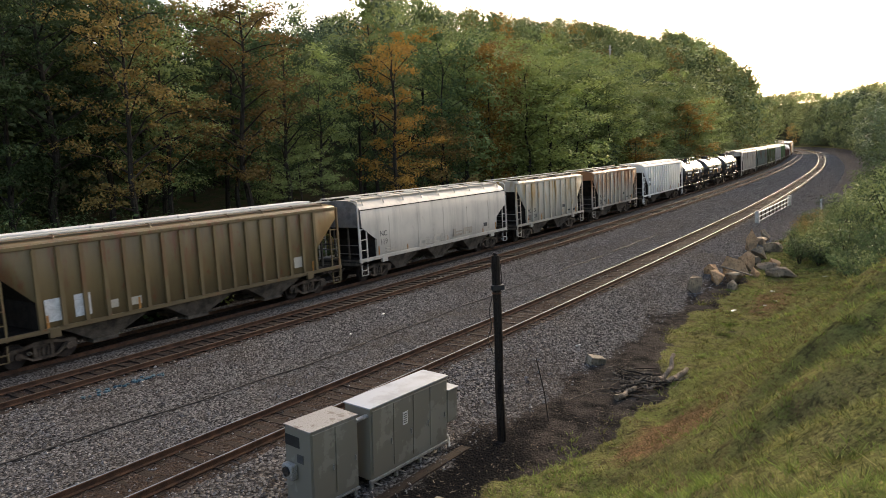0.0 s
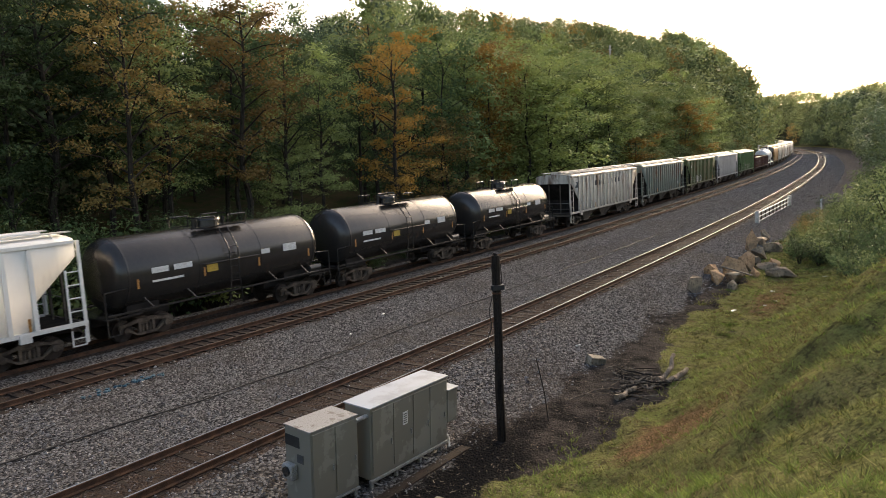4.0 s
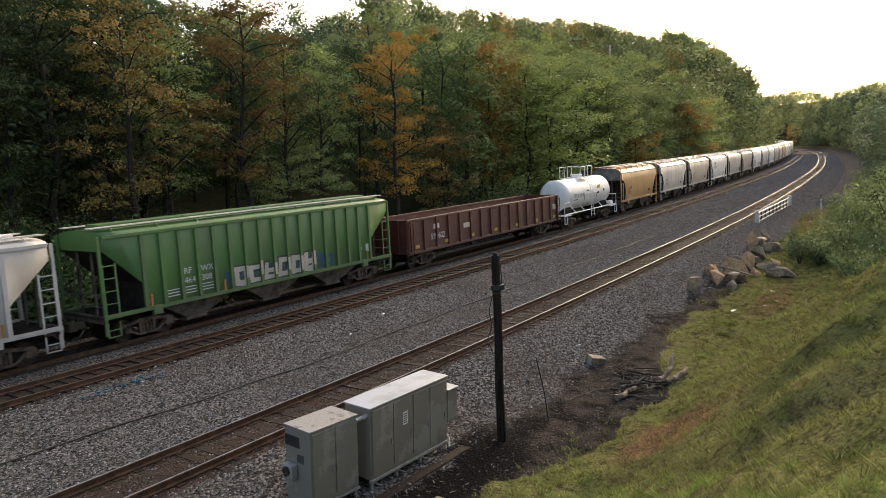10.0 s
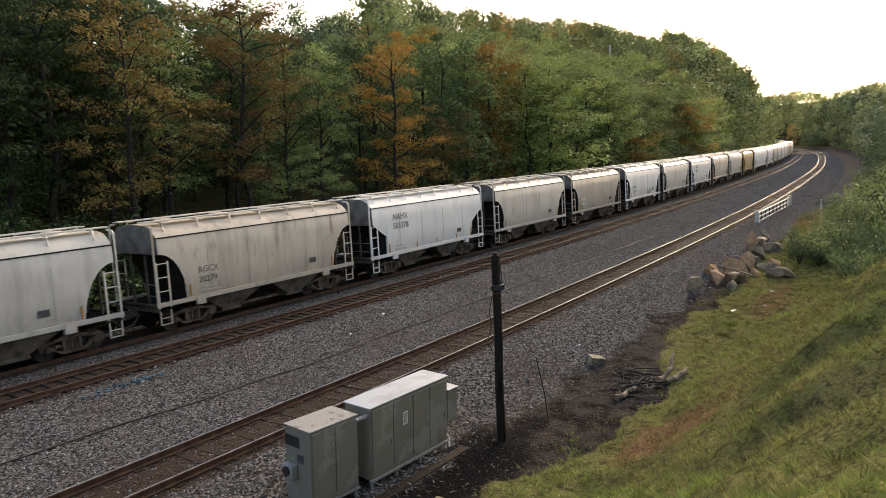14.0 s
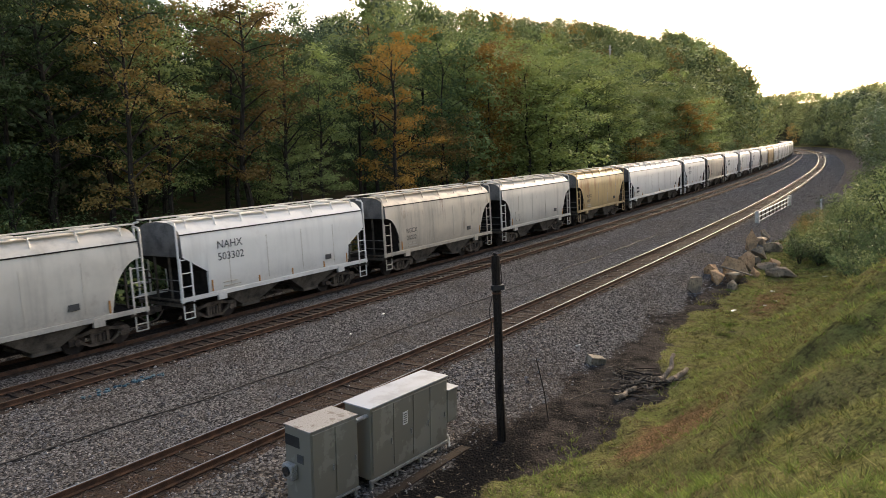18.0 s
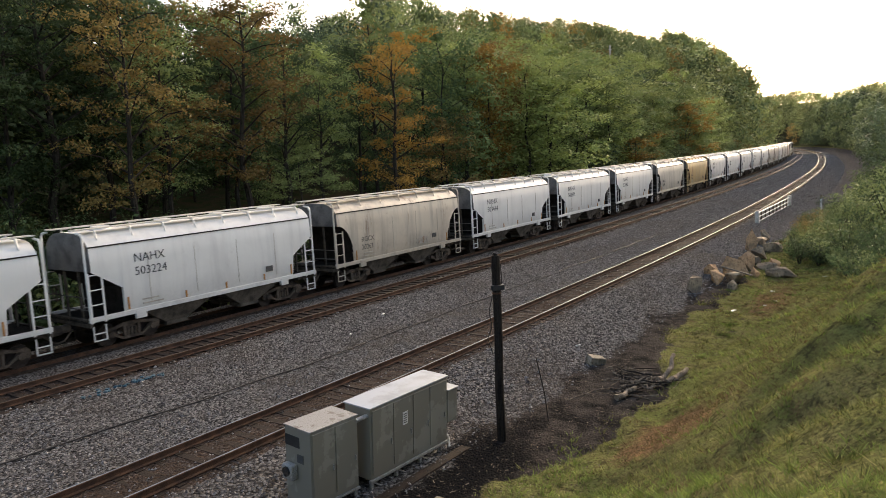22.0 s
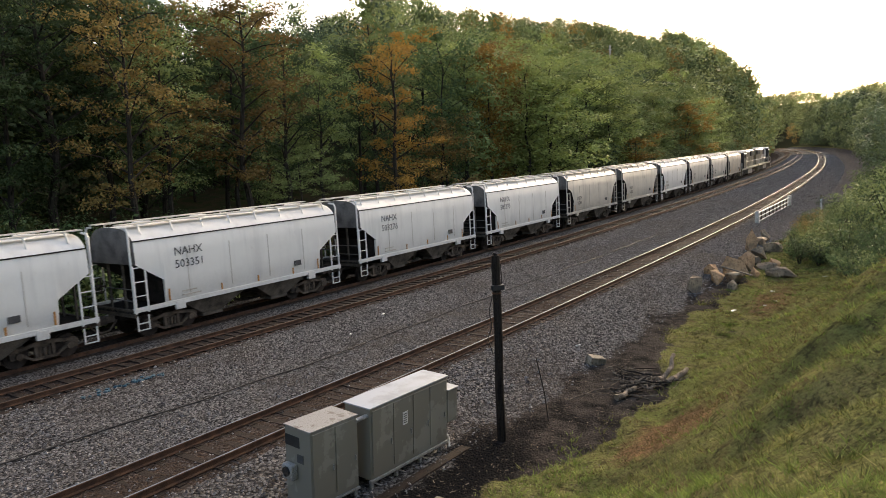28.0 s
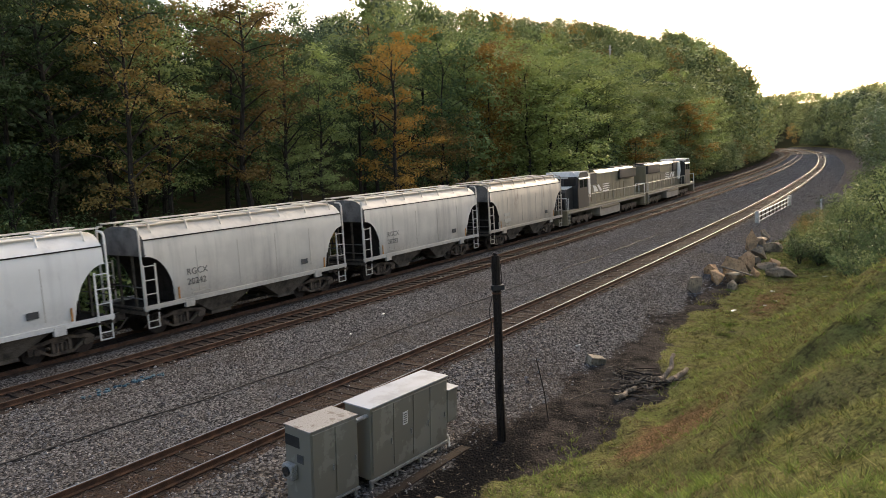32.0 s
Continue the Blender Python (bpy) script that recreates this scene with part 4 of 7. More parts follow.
def locomotive(half, front):
    """A six-axle road engine; front is the end, along x, at which the cab stands."""
    car = new("diesel_locomotive")
    f = front
    P, Wt, Dk = M["engine_paint"], M["engine_white"], M["engine_dark"]

    def bx(x0, x1, *rest):
        return box(B(), min(f * x0, f * x1), max(f * x0, f * x1), *rest)

    part("frame", bx(-half, half, -1.5, 1.5, 1.22, 1.5, 0.02), P, car)
    for side in (-1, 1):
        part("sill_stripe", bx(-half + 0.3, half - 0.3, side * 1.5 - 0.012, side * 1.5 + 0.012, 1.27, 1.38), M["dull_paint"], car)
    part("long_hood", bx(-half + 1.5, half - 4.6, -0.84, 0.84, 1.5, 4.2, 0.06), P, car)
    part("radiator_housing", bx(-half + 1.6, -half + 6.3, -1.05, 1.05, 3.35, 4.3, 0.08), Dk, car)
    part("blower_housing", bx(half - 8.0, half - 4.7, -0.95, 0.95, 3.2, 4.25, 0.05), Dk, car)
    prof = [(f * (half - 4.6), 1.5), (f * (half - 2.35), 1.5), (f * (half - 2.35), 3.1), (f * (half - 2.55), 4.1), (f * (half - 2.9), 4.45), (f * (half - 4.3), 4.45), (f * (half - 4.6), 4.25)]
    for side in (-1, 1):
        # white slanted panels paint the sky's glint on the cab roof sides
        bm = bx(half - 4.7, half - 2.5, side * 1.6 - 0.02, side * 1.6 + 0.02, 3.92, 4.5)
        for v in bm.verts:
            if v.co.z > 4.2:
                v.co.y -= side * 0.62
        part("roof_eave", bm, M["tank_white"], car)
        # slanted strip added for the sunlit edge, its light put into colour
        bm = bx(-half + 1.7, half - 8.1, side * 1.0 - 0.015, side * 1.0 + 0.015, 4.16, 4.42)
        for v in bm.verts:
            if v.co.z > 4.3:
                v.co.y -= side * 0.4
        part("hood_edge", bm, M["hood_sunlit"], car)
    cab = part("cab", prism(B(), prof, -1.5, 1.5), Dk, car)
    # roof and nose top are white to show sunlight on black engine
    part("cab_roof", prism(B(), [(f * (half - 4.6), 4.26), (f * (half - 4.3), 4.47), (f * (half - 2.85), 4.47), (f * (half - 2.45), 4.12), (f * (half - 2.4), 4.16), (f * (half - 2.8), 4.53), (f * (half - 4.35), 4.53), (f * (half - 4.66), 4.32)], -1.52, 1.52), Wt, car)
    nose = [(f * (half - 2.35), 1.5), (f * (half - 0.75), 1.5), (f * (half - 0.62), 2.2), (f * (half - 0.8), 2.95), (f * (half - 1.1), 3.15), (f * (half - 2.35), 3.3)]
    part("nose", prism(B(), nose, -1.0, 1.0), Dk, car)
    part("nose_top", prism(B(), [(f * (half - 2.3), 3.31), (f * (half - 1.1), 3.16), (f * (half - 1.1), 3.2), (f * (half - 2.3), 3.36)], -1.0, 1.0), Wt, car)
    for side in (-1, 1):
        for x0, x1 in ((half - 4.3, half - 3.6), (half - 3.4, half - 2.75)):
            part("cab_window", bx(x0, x1, side * 1.5 - 0.012, side * 1.5 + 0.012, 3.2, 3.85), M["glass"], cab)
        part("windshield", box(B(), min(f * (half - 2.46), f * (half - 2.36)), max(f * (half - 2.46), f * (half - 2.36)), side * 0.75 - 0.5, side * 0.75 + 0.5, 3.4, 3.95), M["glass"], cab)
        for i in range(11):
            x = half - 5.2 - i * 1.05
            part("hood_door", bx(x - 0.48, x + 0.48, side * 0.86 - 0.015, side * 0.86 + 0.015, 1.7, 3.1, 0.008), P, car)
        part("radiator_grille", bx(-half + 1.9, -half + 6.0, side * 1.06 - 0.015, side * 1.06 + 0.015, 3.5, 4.15), Dk, car)
        part("inlet_grille", bx(half - 7.9, half - 6.3, side * 0.96 - 0.015, side * 0.96 + 0.015, 3.35, 4.15), Dk, car)
        # white on the blower cover stands for the highlight there
        part("blower_cover", prism(B(), [(f * (half - 6.2), 2.2), (f * (half - 5.6), 2.2), (f * (half - 5.0), 3.1), (f * (half - 5.3), 4.2), (f * (half - 6.1), 4.2)], side * 1.02 - 0.06, side * 1.02 + 0.06), Wt, car)
        part("emblem", prism(B(), [(f * (half - 9.4), 2.55), (f * (half - 8.9), 2.55), (f * (half - 8.2), 3.1), (f * (half - 8.6), 3.15)], side * 0.88 - 0.012, side * 0.88 + 0.012), Wt, car)
        part("emblem", prism(B(), [(f * (half - 8.4), 2.55), (f * (half - 7.5), 2.55), (f * (half - 7.2), 3.15), (f * (half - 7.9), 3.05)], side * 0.88 - 0.012, side * 0.88 + 0.012), Wt, car)
        for z in (2.45, 2.65, 2.85, 3.05):
            part("emblem_stripe", bx(half - 11.2, half - 9.6, side * 0.88 - 0.012, side * 0.88 + 0.012, z, z + 0.09), Wt, car)
        posts = [(-half + 0.35) + i * (2 * half - 5.2) / 10 for i in range(11)]
        for x in posts:
            part("stanchion", rod(B(), [(f * x, side * 1.45, 1.5), (f * x, side * 1.45, 2.5)], 0.03), M["cream_paint"], car)
        part("hand_rail", rod(B(), [(f * posts[0], side * 1.45, 2.5), (f * posts[-1], side * 1.45, 2.5)], 0.035), M["cream_paint"], car)
        for e in (-1, 1):
            x = e * (half - 0.35)
            bm = B()
            for i, z in enumerate((0.4, 0.7, 1.0, 1.3)):
                part("step", box(B(), x - 0.29, x + 0.29, side * 1.3 - 0.2, side * 1.3 + 0.2, z, z + 0.04), P, car)
            box(bm, x - 0.33, x - 0.29, side * 1.3 - 0.2, side * 1.3 + 0.2, 0.4, 1.5)
            box(bm, x + 0.29, x + 0.33, side * 1.3 - 0.2, side * 1.3 + 0.2, 0.4, 1.5)
            part("step_frame", bm, P, car)
            part("step_rail", rod(B(), [(x, side * 1.48, 0.5), (x, side * 1.48, 2.5)], 0.028), Wt, car)
        part("air_tank", lathe([(-2.3, 0.12), (-2.25, 0.2), (2.25, 0.2), (2.3, 0.12)], 16), P, car, smooth=True).location = (0, side * 1.25, 1.1)
    part("fuel_tank", prism(B(), [(-2.6, 0.55), (-2.4, 0.38), (2.4, 0.38), (2.6, 0.55), (2.6, 1.15), (-2.6, 1.15)], -1.4, 1.4), M["dull_paint"], car)
    for e in (-1, 1):
        x = e * half
        part("pilot", box(B(), min(x, x - e * 0.15), max(x, x - e * 0.15), -1.5, 1.5, 0.3, 1.3, 0.02), P, car)
        part("end_rail", rod(B(), [(x - e * 0.1, -1.45, 1.5), (x - e * 0.1, -1.45, 2.5), (x - e * 0.1, -0.5, 2.5), (x - e * 0.1, -0.5, 1.5)], 0.028), Wt, car)
        part("end_rail", rod(B(), [(x - e * 0.1, 1.45, 1.5), (x - e * 0.1, 1.45, 2.5), (x - e * 0.1, 0.5, 2.5), (x - e * 0.1, 0.5, 1.5)], 0.028), Wt, car)
        coupler(car, x, e)
        truck(car, e * (half - 4.0), 3)
    for i in range(3):
        bm = B()
        bmesh.ops.create_cone(bm, cap_ends=True, segments=24, radius1=0.6, radius2=0.55, depth=0.14, matrix=Matrix.Translation((f * (-half + 2.4 + 1.5 * i), 0, 4.42)))
        part("roof_fan", bm, Dk, car)
    part("exhaust_stack", bx(-0.2, 0.7, -0.3, 0.3, 4.15, 4.5, 0.03), P, car)
    part("horn", rod(B(), [(f * (half - 5.2), -0.25, 4.4), (f * (half - 4.7), -0.25, 4.42)], 0.06, 10), P, car)
    part("number_board", bx(half - 2.62, half - 2.48, -0.55, 0.55, 4.0, 4.22), Wt, cab)
    return car


M["yellow"] = surface("yellow_reflector", (0.55, 0.36, 0.05), (0.4, 0.25, 0.05), 8, 0.5)


def repaint(car, paint, keep=("wheelset", "side_frame", "bolster", "coupler", "reflector", "data_panel", "stencil", "seam", "roof_seam", "center_sill", "hopper_bay", "end_platform", "running_board", "brake_wheel", "end_sill", "grab_iron")):
    """Another coat on a copy."""
    for o in car.children_recursive:
        if o.type == "MESH" and o.name.split(".")[0] not in keep:
            if o.material_slots[0].material not in (M["bay"], M["under"]):
                o.material_slots[0].link = "OBJECT"
                o.material_slots[0].material = paint
                if len(o.material_slots) > 2 and o.material_slots[2].material != M["end_paint"]:
                    o.material_slots[2].link = "OBJECT"
                    o.material_slots[2].material = paint
    return car


def marks(car, lines, x, z, height, material, y=-1.56):
    """Reporting marks on the side that faces the near track."""
    for i, text in enumerate(lines):
        lettered(text, height, material, car, on_side(x, y, z - i * height * 1.5))


def bars(car, name, cells, material, y, label=""):
    """Plain bars in place of writing: cells of x, z, width, height."""
    for x, z, w, h in cells:
        part(name, box(B(), x, x + w, y - 0.006, y + 0.006, z, z + h), material, car, label)


def graffiti(car, x0, x1, z0, z1, material, seed, y=-1.512, edge=None, posts=()):
    """Slanting block letters of spray paint, with a dark edge behind them; over outside posts too."""
    r = random.Random(seed)
    n = max(2, int((x1 - x0) / 0.75))
    w = (x1 - x0) / n
    for i in range(n):
        a, h = x0 + w * i, (z1 - z0) * r.uniform(0.8, 1.05)
        lean, t = r.uniform(-0.1, 0.25) * w, w * r.uniform(0.24, 0.34)
        strokes = [[(a, z0), (a + t, z0), (a + t + lean, z0 + h), (a + lean, z0 + h)]]
        if r.random() < 0.75:
            strokes.append([(a + w * 0.62, z0), (a + w * 0.62 + t, z0), (a + w * 0.62 + t + lean, z0 + h * r.uniform(0.6, 1)), (a + w * 0.62 + lean, z0 + h * r.uniform(0.6, 1))])
        for k in r.sample((0.0, 0.38, 0.72), 2):
            strokes.append([(a + k * lean, z0 + h * k), (a + w * 0.9 + k * lean, z0 + h * (k + r.uniform(-0.12, 0.12))), (a + w * 0.9 + k * lean, z0 + h * (k + 0.26)), (a + k * lean, z0 + h * (k + 0.26))])
        bm = B()
        for k, pts in enumerate(strokes):
            prism(bm, pts, y - 0.004 - 0.0008 * k, y)
        part("graffiti", bm, material, car, "sprayed graffiti letter")
        if edge:
            bm = B()
            for k, pts in enumerate(strokes):
                cx, cz = sum(p[0] for p in pts) / 4, sum(p[1] for p in pts) / 4
                prism(bm, [(px + (0.07 if px > cx else -0.07), pz + (0.07 if pz > cz else -0.07)) for px, pz in pts], y + 0.003 - 0.0004 * k, y + 0.006)
            part("graffiti_edge", bm, edge, car, "dark sprayed edge")
    for x in posts:
        if x0 < x < x1:
            part("graffiti", box(B(), x - 0.07, x + 0.07, -1.604, -1.6, z0 + r.uniform(0, 0.3), z1 - r.uniform(0, 0.3)), material, car, "sprayed graffiti patch")


SPEED, GAIN = 18.7562, 0.005096
CARS = []           # thing, place along the track at the start, half of the truck spacing


def add_car(thing, centre, base, label, category):
    tagged(thing, label, category, "cars of the freight train")
    CARS.append((thing, centre, base))
    return thing


REST = Matrix.Identity(4)
# --- flat-sided hoppers
A = ribbed_hopper(8.35, 17, 3, M["ochre_paint"])
add_car(A, 18.9 - 8.35, 6.4, "ochre brown covered hopper car with ribbed sides", "covered hopper")
add_car(copy_thing(A, REST), 18.9 - 8.35 - 18.2, 6.4, "ochre brown covered hopper car with ribbed sides", "covered hopper")
N_CARS = [(129.94, "ash_paint", "stained white covered hopper car with large dark lettering"),
          (148.07, "teal_paint", "faded green-grey ribbed covered hopper car with rust streaks"),
          (166.24, "olive_paint", "faded olive green covered hopper car with white graffiti"),
          (184.43, "silver_paint", "light grey ribbed covered hopper car"),
          (202.64, "green_paint", "green ribbed covered hopper car with cream graffiti")]
WHITE_TOPS = ("teal_paint", "silver_paint")
NS = [add_car(repaint(copy_thing(A, REST), M[p]), c, 6.4, t, "covered hopper") for c, p, t in N_CARS]
for (_, p, _), car in zip(N_CARS, NS):
    for o in car.children:
        if o.name.split(".")[0] == "hatch" and p in WHITE_TOPS:
            o.material_slots[0].material = M["white_paint"]
C = ribbed_hopper(5.92, 10, 2, M["cream_paint"], 1.2, 4)
add_car(C, 43.22, 3.97, "cream ribbed covered hopper car with a rusty roof", "covered hopper")
D = add_car(repaint(copy_thing(C, REST), M["rust_paint"]), 57.07, 3.97, "heavily rusted ribbed covered hopper car", "covered hopper")
E = ribbed_hopper(7.87, 15, 2, M["white_paint"], 1.55)
add_car(E, 72.87, 5.92, "clean white ribbed covered hopper car", "covered hopper")
# --- smooth-sided hoppers
LONG = smooth_hopper(7.77, False, 3, M["pale_paint"], 9)
add_car(LONG, 28.11, 5.92, "dirty white smooth-sided covered hopper car with graffiti", "covered hopper")
LONGER = smooth_hopper(9.73, False, 4, M["white_paint"], 11)
add_car(LONGER, 409.75, 7.88, "long white smooth-sided covered hopper car", "covered hopper")
SHORT = smooth_hopper(5.72, False, 2, M["white_paint"])
BARREL = smooth_hopper(5.72, True, 2, M["pale_paint"], 7)
H_CARS = [(252.2, 1, "orange_paint"), (264.9, 1, "pale_paint"), (277.72, 1, "beige_paint"), (290.56, 0, "white_paint"), (303.44, 1, "grey_paint"), (316.13, 1, "dull_paint"),
          (328.98, 1, "white_paint"), (341.63, 1, "pale_paint"), (354.47, 0, "white_paint"), (367.35, 1, "beige_paint"), (380.05, 1, "pale_paint"), (392.88, 1, "tan_paint"),
          (426.49, 0, "white_paint"), (439.35, 1, "beige_paint"), (452.14, 0, "white_paint"), (464.95, 0, "white_paint"), (477.78, 0, "white_paint"), (490.8, 1, "grey_paint"),
          (503.75, 1, "tan_paint"), (516.7, 0, "white_paint"), (529.51, 0, "white_paint"), (542.31, 0, "white_paint"), (555.16, 0, "white_paint"), (567.93, 0, "white_paint"),
          (580.75, 1, "grey_paint"), (593.59, 1, "grey_paint"), (606.35, 1, "white_paint"), (619.0, 1, "pale_paint"), (631.8, 1, "pale_paint"), (644.6, 1, "beige_paint")]
SAY = {"orange_paint": "rusty orange", "pale_paint": "pale grey", "beige_paint": "beige", "white_paint": "white", "grey_paint": "grey", "dull_paint": "taupe", "tan_paint": "tan"}
HS = []
spare = {0: SHORT, 1: BARREL}
for c, kind, p in H_CARS:
    src = (SHORT, BARREL)[kind]
    thing = spare.pop(kind) if kind in spare else copy_thing(src, REST)
    HS.append((thing, c, kind, p))
for thing, c, kind, p in HS:
    repaint(thing, M[p])
    add_car(thing, c, 3.87, SAY[p] + (" covered hopper car with rounded end openings" if kind else " smooth-sided covered hopper car with slanted ends"), "covered hopper")
TEXT = {3: ("NAHX", "503378"), 8: ("NAHX", "503302"), 12: ("NAHX", "503224"), 14: ("NAHX", "503444"), 15: ("NAHX", "503399"), 16: ("NAHX", "503362"), 19: ("NAHX", "503238"), 21: ("NAHX", "503351"),
        22: ("NAHX", "503276"), 23: ("NAHX", "503373"), 2: ("RGCX", "20279"), 0: ("RGCX", "1105"), 1: ("RGCX", "20282"), 6: ("NRLX", "34310"), 9: ("RGCX", "20232"), 11: ("RGCX", "1407"), 13: ("RGCX", "20263"), 17: ("RGCX", "20185"),
        18: ("RGCX", "1451"), 24: ("RGCX", "20287"), 25: ("RGCX", "20291"), 27: ("RGCX", "20242"), 28: ("RGCX", "20282")}
for i, (thing, c, kind, p) in enumerate(HS):
    if i in TEXT:
        if kind:
            marks(thing, TEXT[i], -5.5 + 1.75, 2.25, 0.27, M["lettering"], -1.56)
        else:
            marks(thing, TEXT[i], -5.5 + 1.7, 3.12, 0.34, M["lettering"], -1.558)
    else:
        z = 2.1 if kind else 3.0
        bars(thing, "faded_mark", [(-3.75, z, 0.8, 0.22), (-3.75, z - 0.4, 0.95, 0.22)], M["grey_paint"] if kind else M["lettering"], -1.553)
graffiti(HS[6][0], 0.9, 2.4, 1.4, 1.95, M["dull_paint"], 4, -1.53)
graffiti(HS[13][0], 1.2, 2.2, 1.5, 1.95, M["rust_paint"], 5, -1.53)
for car, number in ((C, "236"), (D, "242")):
    marks(car, ("MC", "330"), -4.32, 2.0, 0.29, M["lettering"], -1.512)
    marks(car, ("EX", number), -3.33, 2.0, 0.29, M["lettering"], -1.512)
    bars(car, "stencil", [(-4.3, 1.5, 0.5, 0.05), (1.7, 1.9, 0.5, 0.22), (2.7, 1.55, 0.5, 0.12), (3.7, 1.5, 0.55, 0.16)], M["lettering"], -1.508)
marks(NS[3], ("RF", "464"), -5.66, 2.9, 0.28, M["lettering"], -1.512)
marks(NS[3], ("MX", "425"), -4.83, 2.9, 0.28, M["lettering"], -1.512)
bars(NS[3], "stencil", [(-5.6, 1.75, 0.4, 0.1), (-4.8, 1.7, 0.5, 0.1), (5.0, 1.75, 0.4, 0.3), (-1.5, 1.6, 0.4, 0.08)], M["lettering"], -1.508)
bars(E, "faded_mark", [(-6.0, 2.7, 0.7, 0.3), (-6.0, 2.2, 0.9, 0.24)], M["lettering"], -1.506)
bars(A, "stencil_panel", [(-6.4, 1.5, 0.55, 0.8), (-5.35, 1.5, 0.6, 0.8)], M["white_lettering"], -1.506, "whitewashed lettering panel")
bars(A, "stencil_panel", [(-4.2, 1.55, 0.5, 0.3), (-3.3, 1.5, 0.55, 0.3), (5.2, 1.6, 0.5, 0.5)], M["cream_paint"], -1.506)
# large dark lettering on one car, as plain blocks
bars(NS[0], "letter_block", [(-3.0 + i * 0.98, 3.2, 0.42, 0.42) for i in range(7)], M["lettering"], -1.508)
bars(NS[0], "stencil", [(-5.2, 1.9, 0.7, 0.42), (-4.4, 1.95, 0.9, 0.3), (-3.2, 1.95, 0.5, 0.3), (-5.1, 2.55, 0.6, 0.1)], M["grey_paint"], -1.508)
part("emblem", prism(B(), [(-7.3, 3.25), (-6.7, 3.25), (-6.6, 3.35), (-6.75, 3.7), (-7.1, 3.75), (-6.95, 3.5), (-7.2, 3.45)], -1.512, -1.504), M["lettering"], NS[0])
bars(NS[1], "stencil", [(-5.9, 1.6, 0.5, 0.3), (5.3, 1.7, 0.5, 0.35)], M["white_lettering"], -1.508)
bars(NS[2], "stencil", [(-6.2, 2.0, 1.2, 0.07), (-6.2, 1.75, 1.9, 0.07), (-6.2, 1.5, 1.9, 0.07), (-6.3, 3.3, 0.8, 0.25)], M["white_lettering"], -1.508)
graffiti(NS[2], -3.7, -0.6, 1.34, 2.25, M["white_lettering"], 6, -1.512, M["lettering"], [-6.6 + 0.825 * i for i in range(17)])
POSTS = [-6.6 + 0.825 * i for i in range(17)]
marks(NS[4], ("RF", "464"), -4.82, 2.3, 0.26, M["white_lettering"], -1.512)
marks(NS[4], ("WX", "308"), -4.0, 2.3, 0.26, M["white_lettering"], -1.512)
bars(NS[4], "stencil", [(-5.7 + 0.825 * k, 1.5 + 0.12 * m, 0.6, 0.035) for k in range(3) for m in range(3)] + [(5.8, 1.8, 0.16, 0.22), (6.3, 1.7, 0.35, 0.4)], M["white_lettering"], -1.508)
graffiti(NS[4], -2.9, 3.9, 1.38, 2.1, M["blue_spray"], 17, -1.506)
graffiti(NS[4], -2.3, 2.6, 1.36, 2.3, M["cream_paint"], 7, -1.516, M["lettering"], POSTS)
graffiti(LONG, -2.6, 0.4, 1.35, 1.85, M["grey_paint"], 8, -1.52)
graffiti(LONG, 1.0, 3.2, 1.5, 2.0, M["dull_paint"], 9, -1.535)
marks(LONG, ("NC", "119"), -6.1, 2.35, 0.3, M["lettering"], -1.555)
bars(LONGER, "faded_mark", [(-7.6, 2.1, 0.7, 0.2), (-7.6, 1.75, 0.8, 0.2)], M["lettering"], -1.553)
# --- tanks, gondola, engines
K = tank_car(5.95, 4.85, 1.48, 2.55, M["black_paint"], M["black_paint"], False)
add_car(K, 87.35, 4.1, "glossy black tank car with yellow reflectors", "tank car")
KS = [K]
for c in (99.75, 112.53):
    KS.append(copy_thing(K, REST))
    add_car(KS[-1], c, 4.1, "glossy black tank car with yellow reflectors", "tank car")
for i, car in enumerate(KS):
    bars(car, "stencil", [(-3.9, 2.55, 0.75, 0.22), (-2.9, 2.55, 0.85, 0.22), (-3.9, 2.2, 1.4, 0.08), (1.6, 2.55, 0.5, 0.22), (2.9, 2.5, 0.8, 0.34)], M["white_lettering"], -1.487)
    bars(car, "placard", [(-1.35, 2.2, 0.55, 0.3)], M["yellow"], -1.487)
TW = add_car(tank_car(5.9, 4.5, 1.32, 2.62, M["tank_white"], M["tank_white"], True), 239.4, 4.05, "white tank car with a railed top platform", "tank car")
marks(TW, ("UTLX 125115",), -3.7, 2.42, 0.3, M["lettering"], -1.336)
bars(TW, "placard", [(1.5, 2.9, 0.7, 0.3)], M["yellow"], -1.31)
bars(TW, "stencil", [(1.4, 2.45, 0.5, 0.18), (2.9, 2.55, 0.3, 0.25), (-3.7, 2.2, 0.9, 0.06), (-0.9, 2.8, 0.5, 0.1)], M["lettering"], -1.328)
GON = add_car(gondola(10.1, 2.95, M["maroon_paint"]), 222.37, 7.8, "empty maroon gondola car with yellow reflectors", "gondola")
marks(GON, ("598602",), -7.6, 1.6, 0.36, M["white_lettering"], -1.535)
bars(GON, "faded_mark", [(-7.3, 2.2, 0.6, 0.3), (-4.0, 1.9, 0.8, 0.3), (8.8, 1.9, 0.5, 0.4)], M["grey_paint"], -1.534)
X1 = add_car(locomotive(10.0, -1), 661.2, 6.0, "black diesel locomotive with white trim, cab toward the cars", "locomotive")
X2 = add_car(locomotive(10.0, 1), 682.0, 6.0, "dusty black diesel locomotive with sky glints painted white on the cab roof", "locomotive")
tagged(X1, group="pushing locomotives")
tagged(X2, group="pushing locomotives")


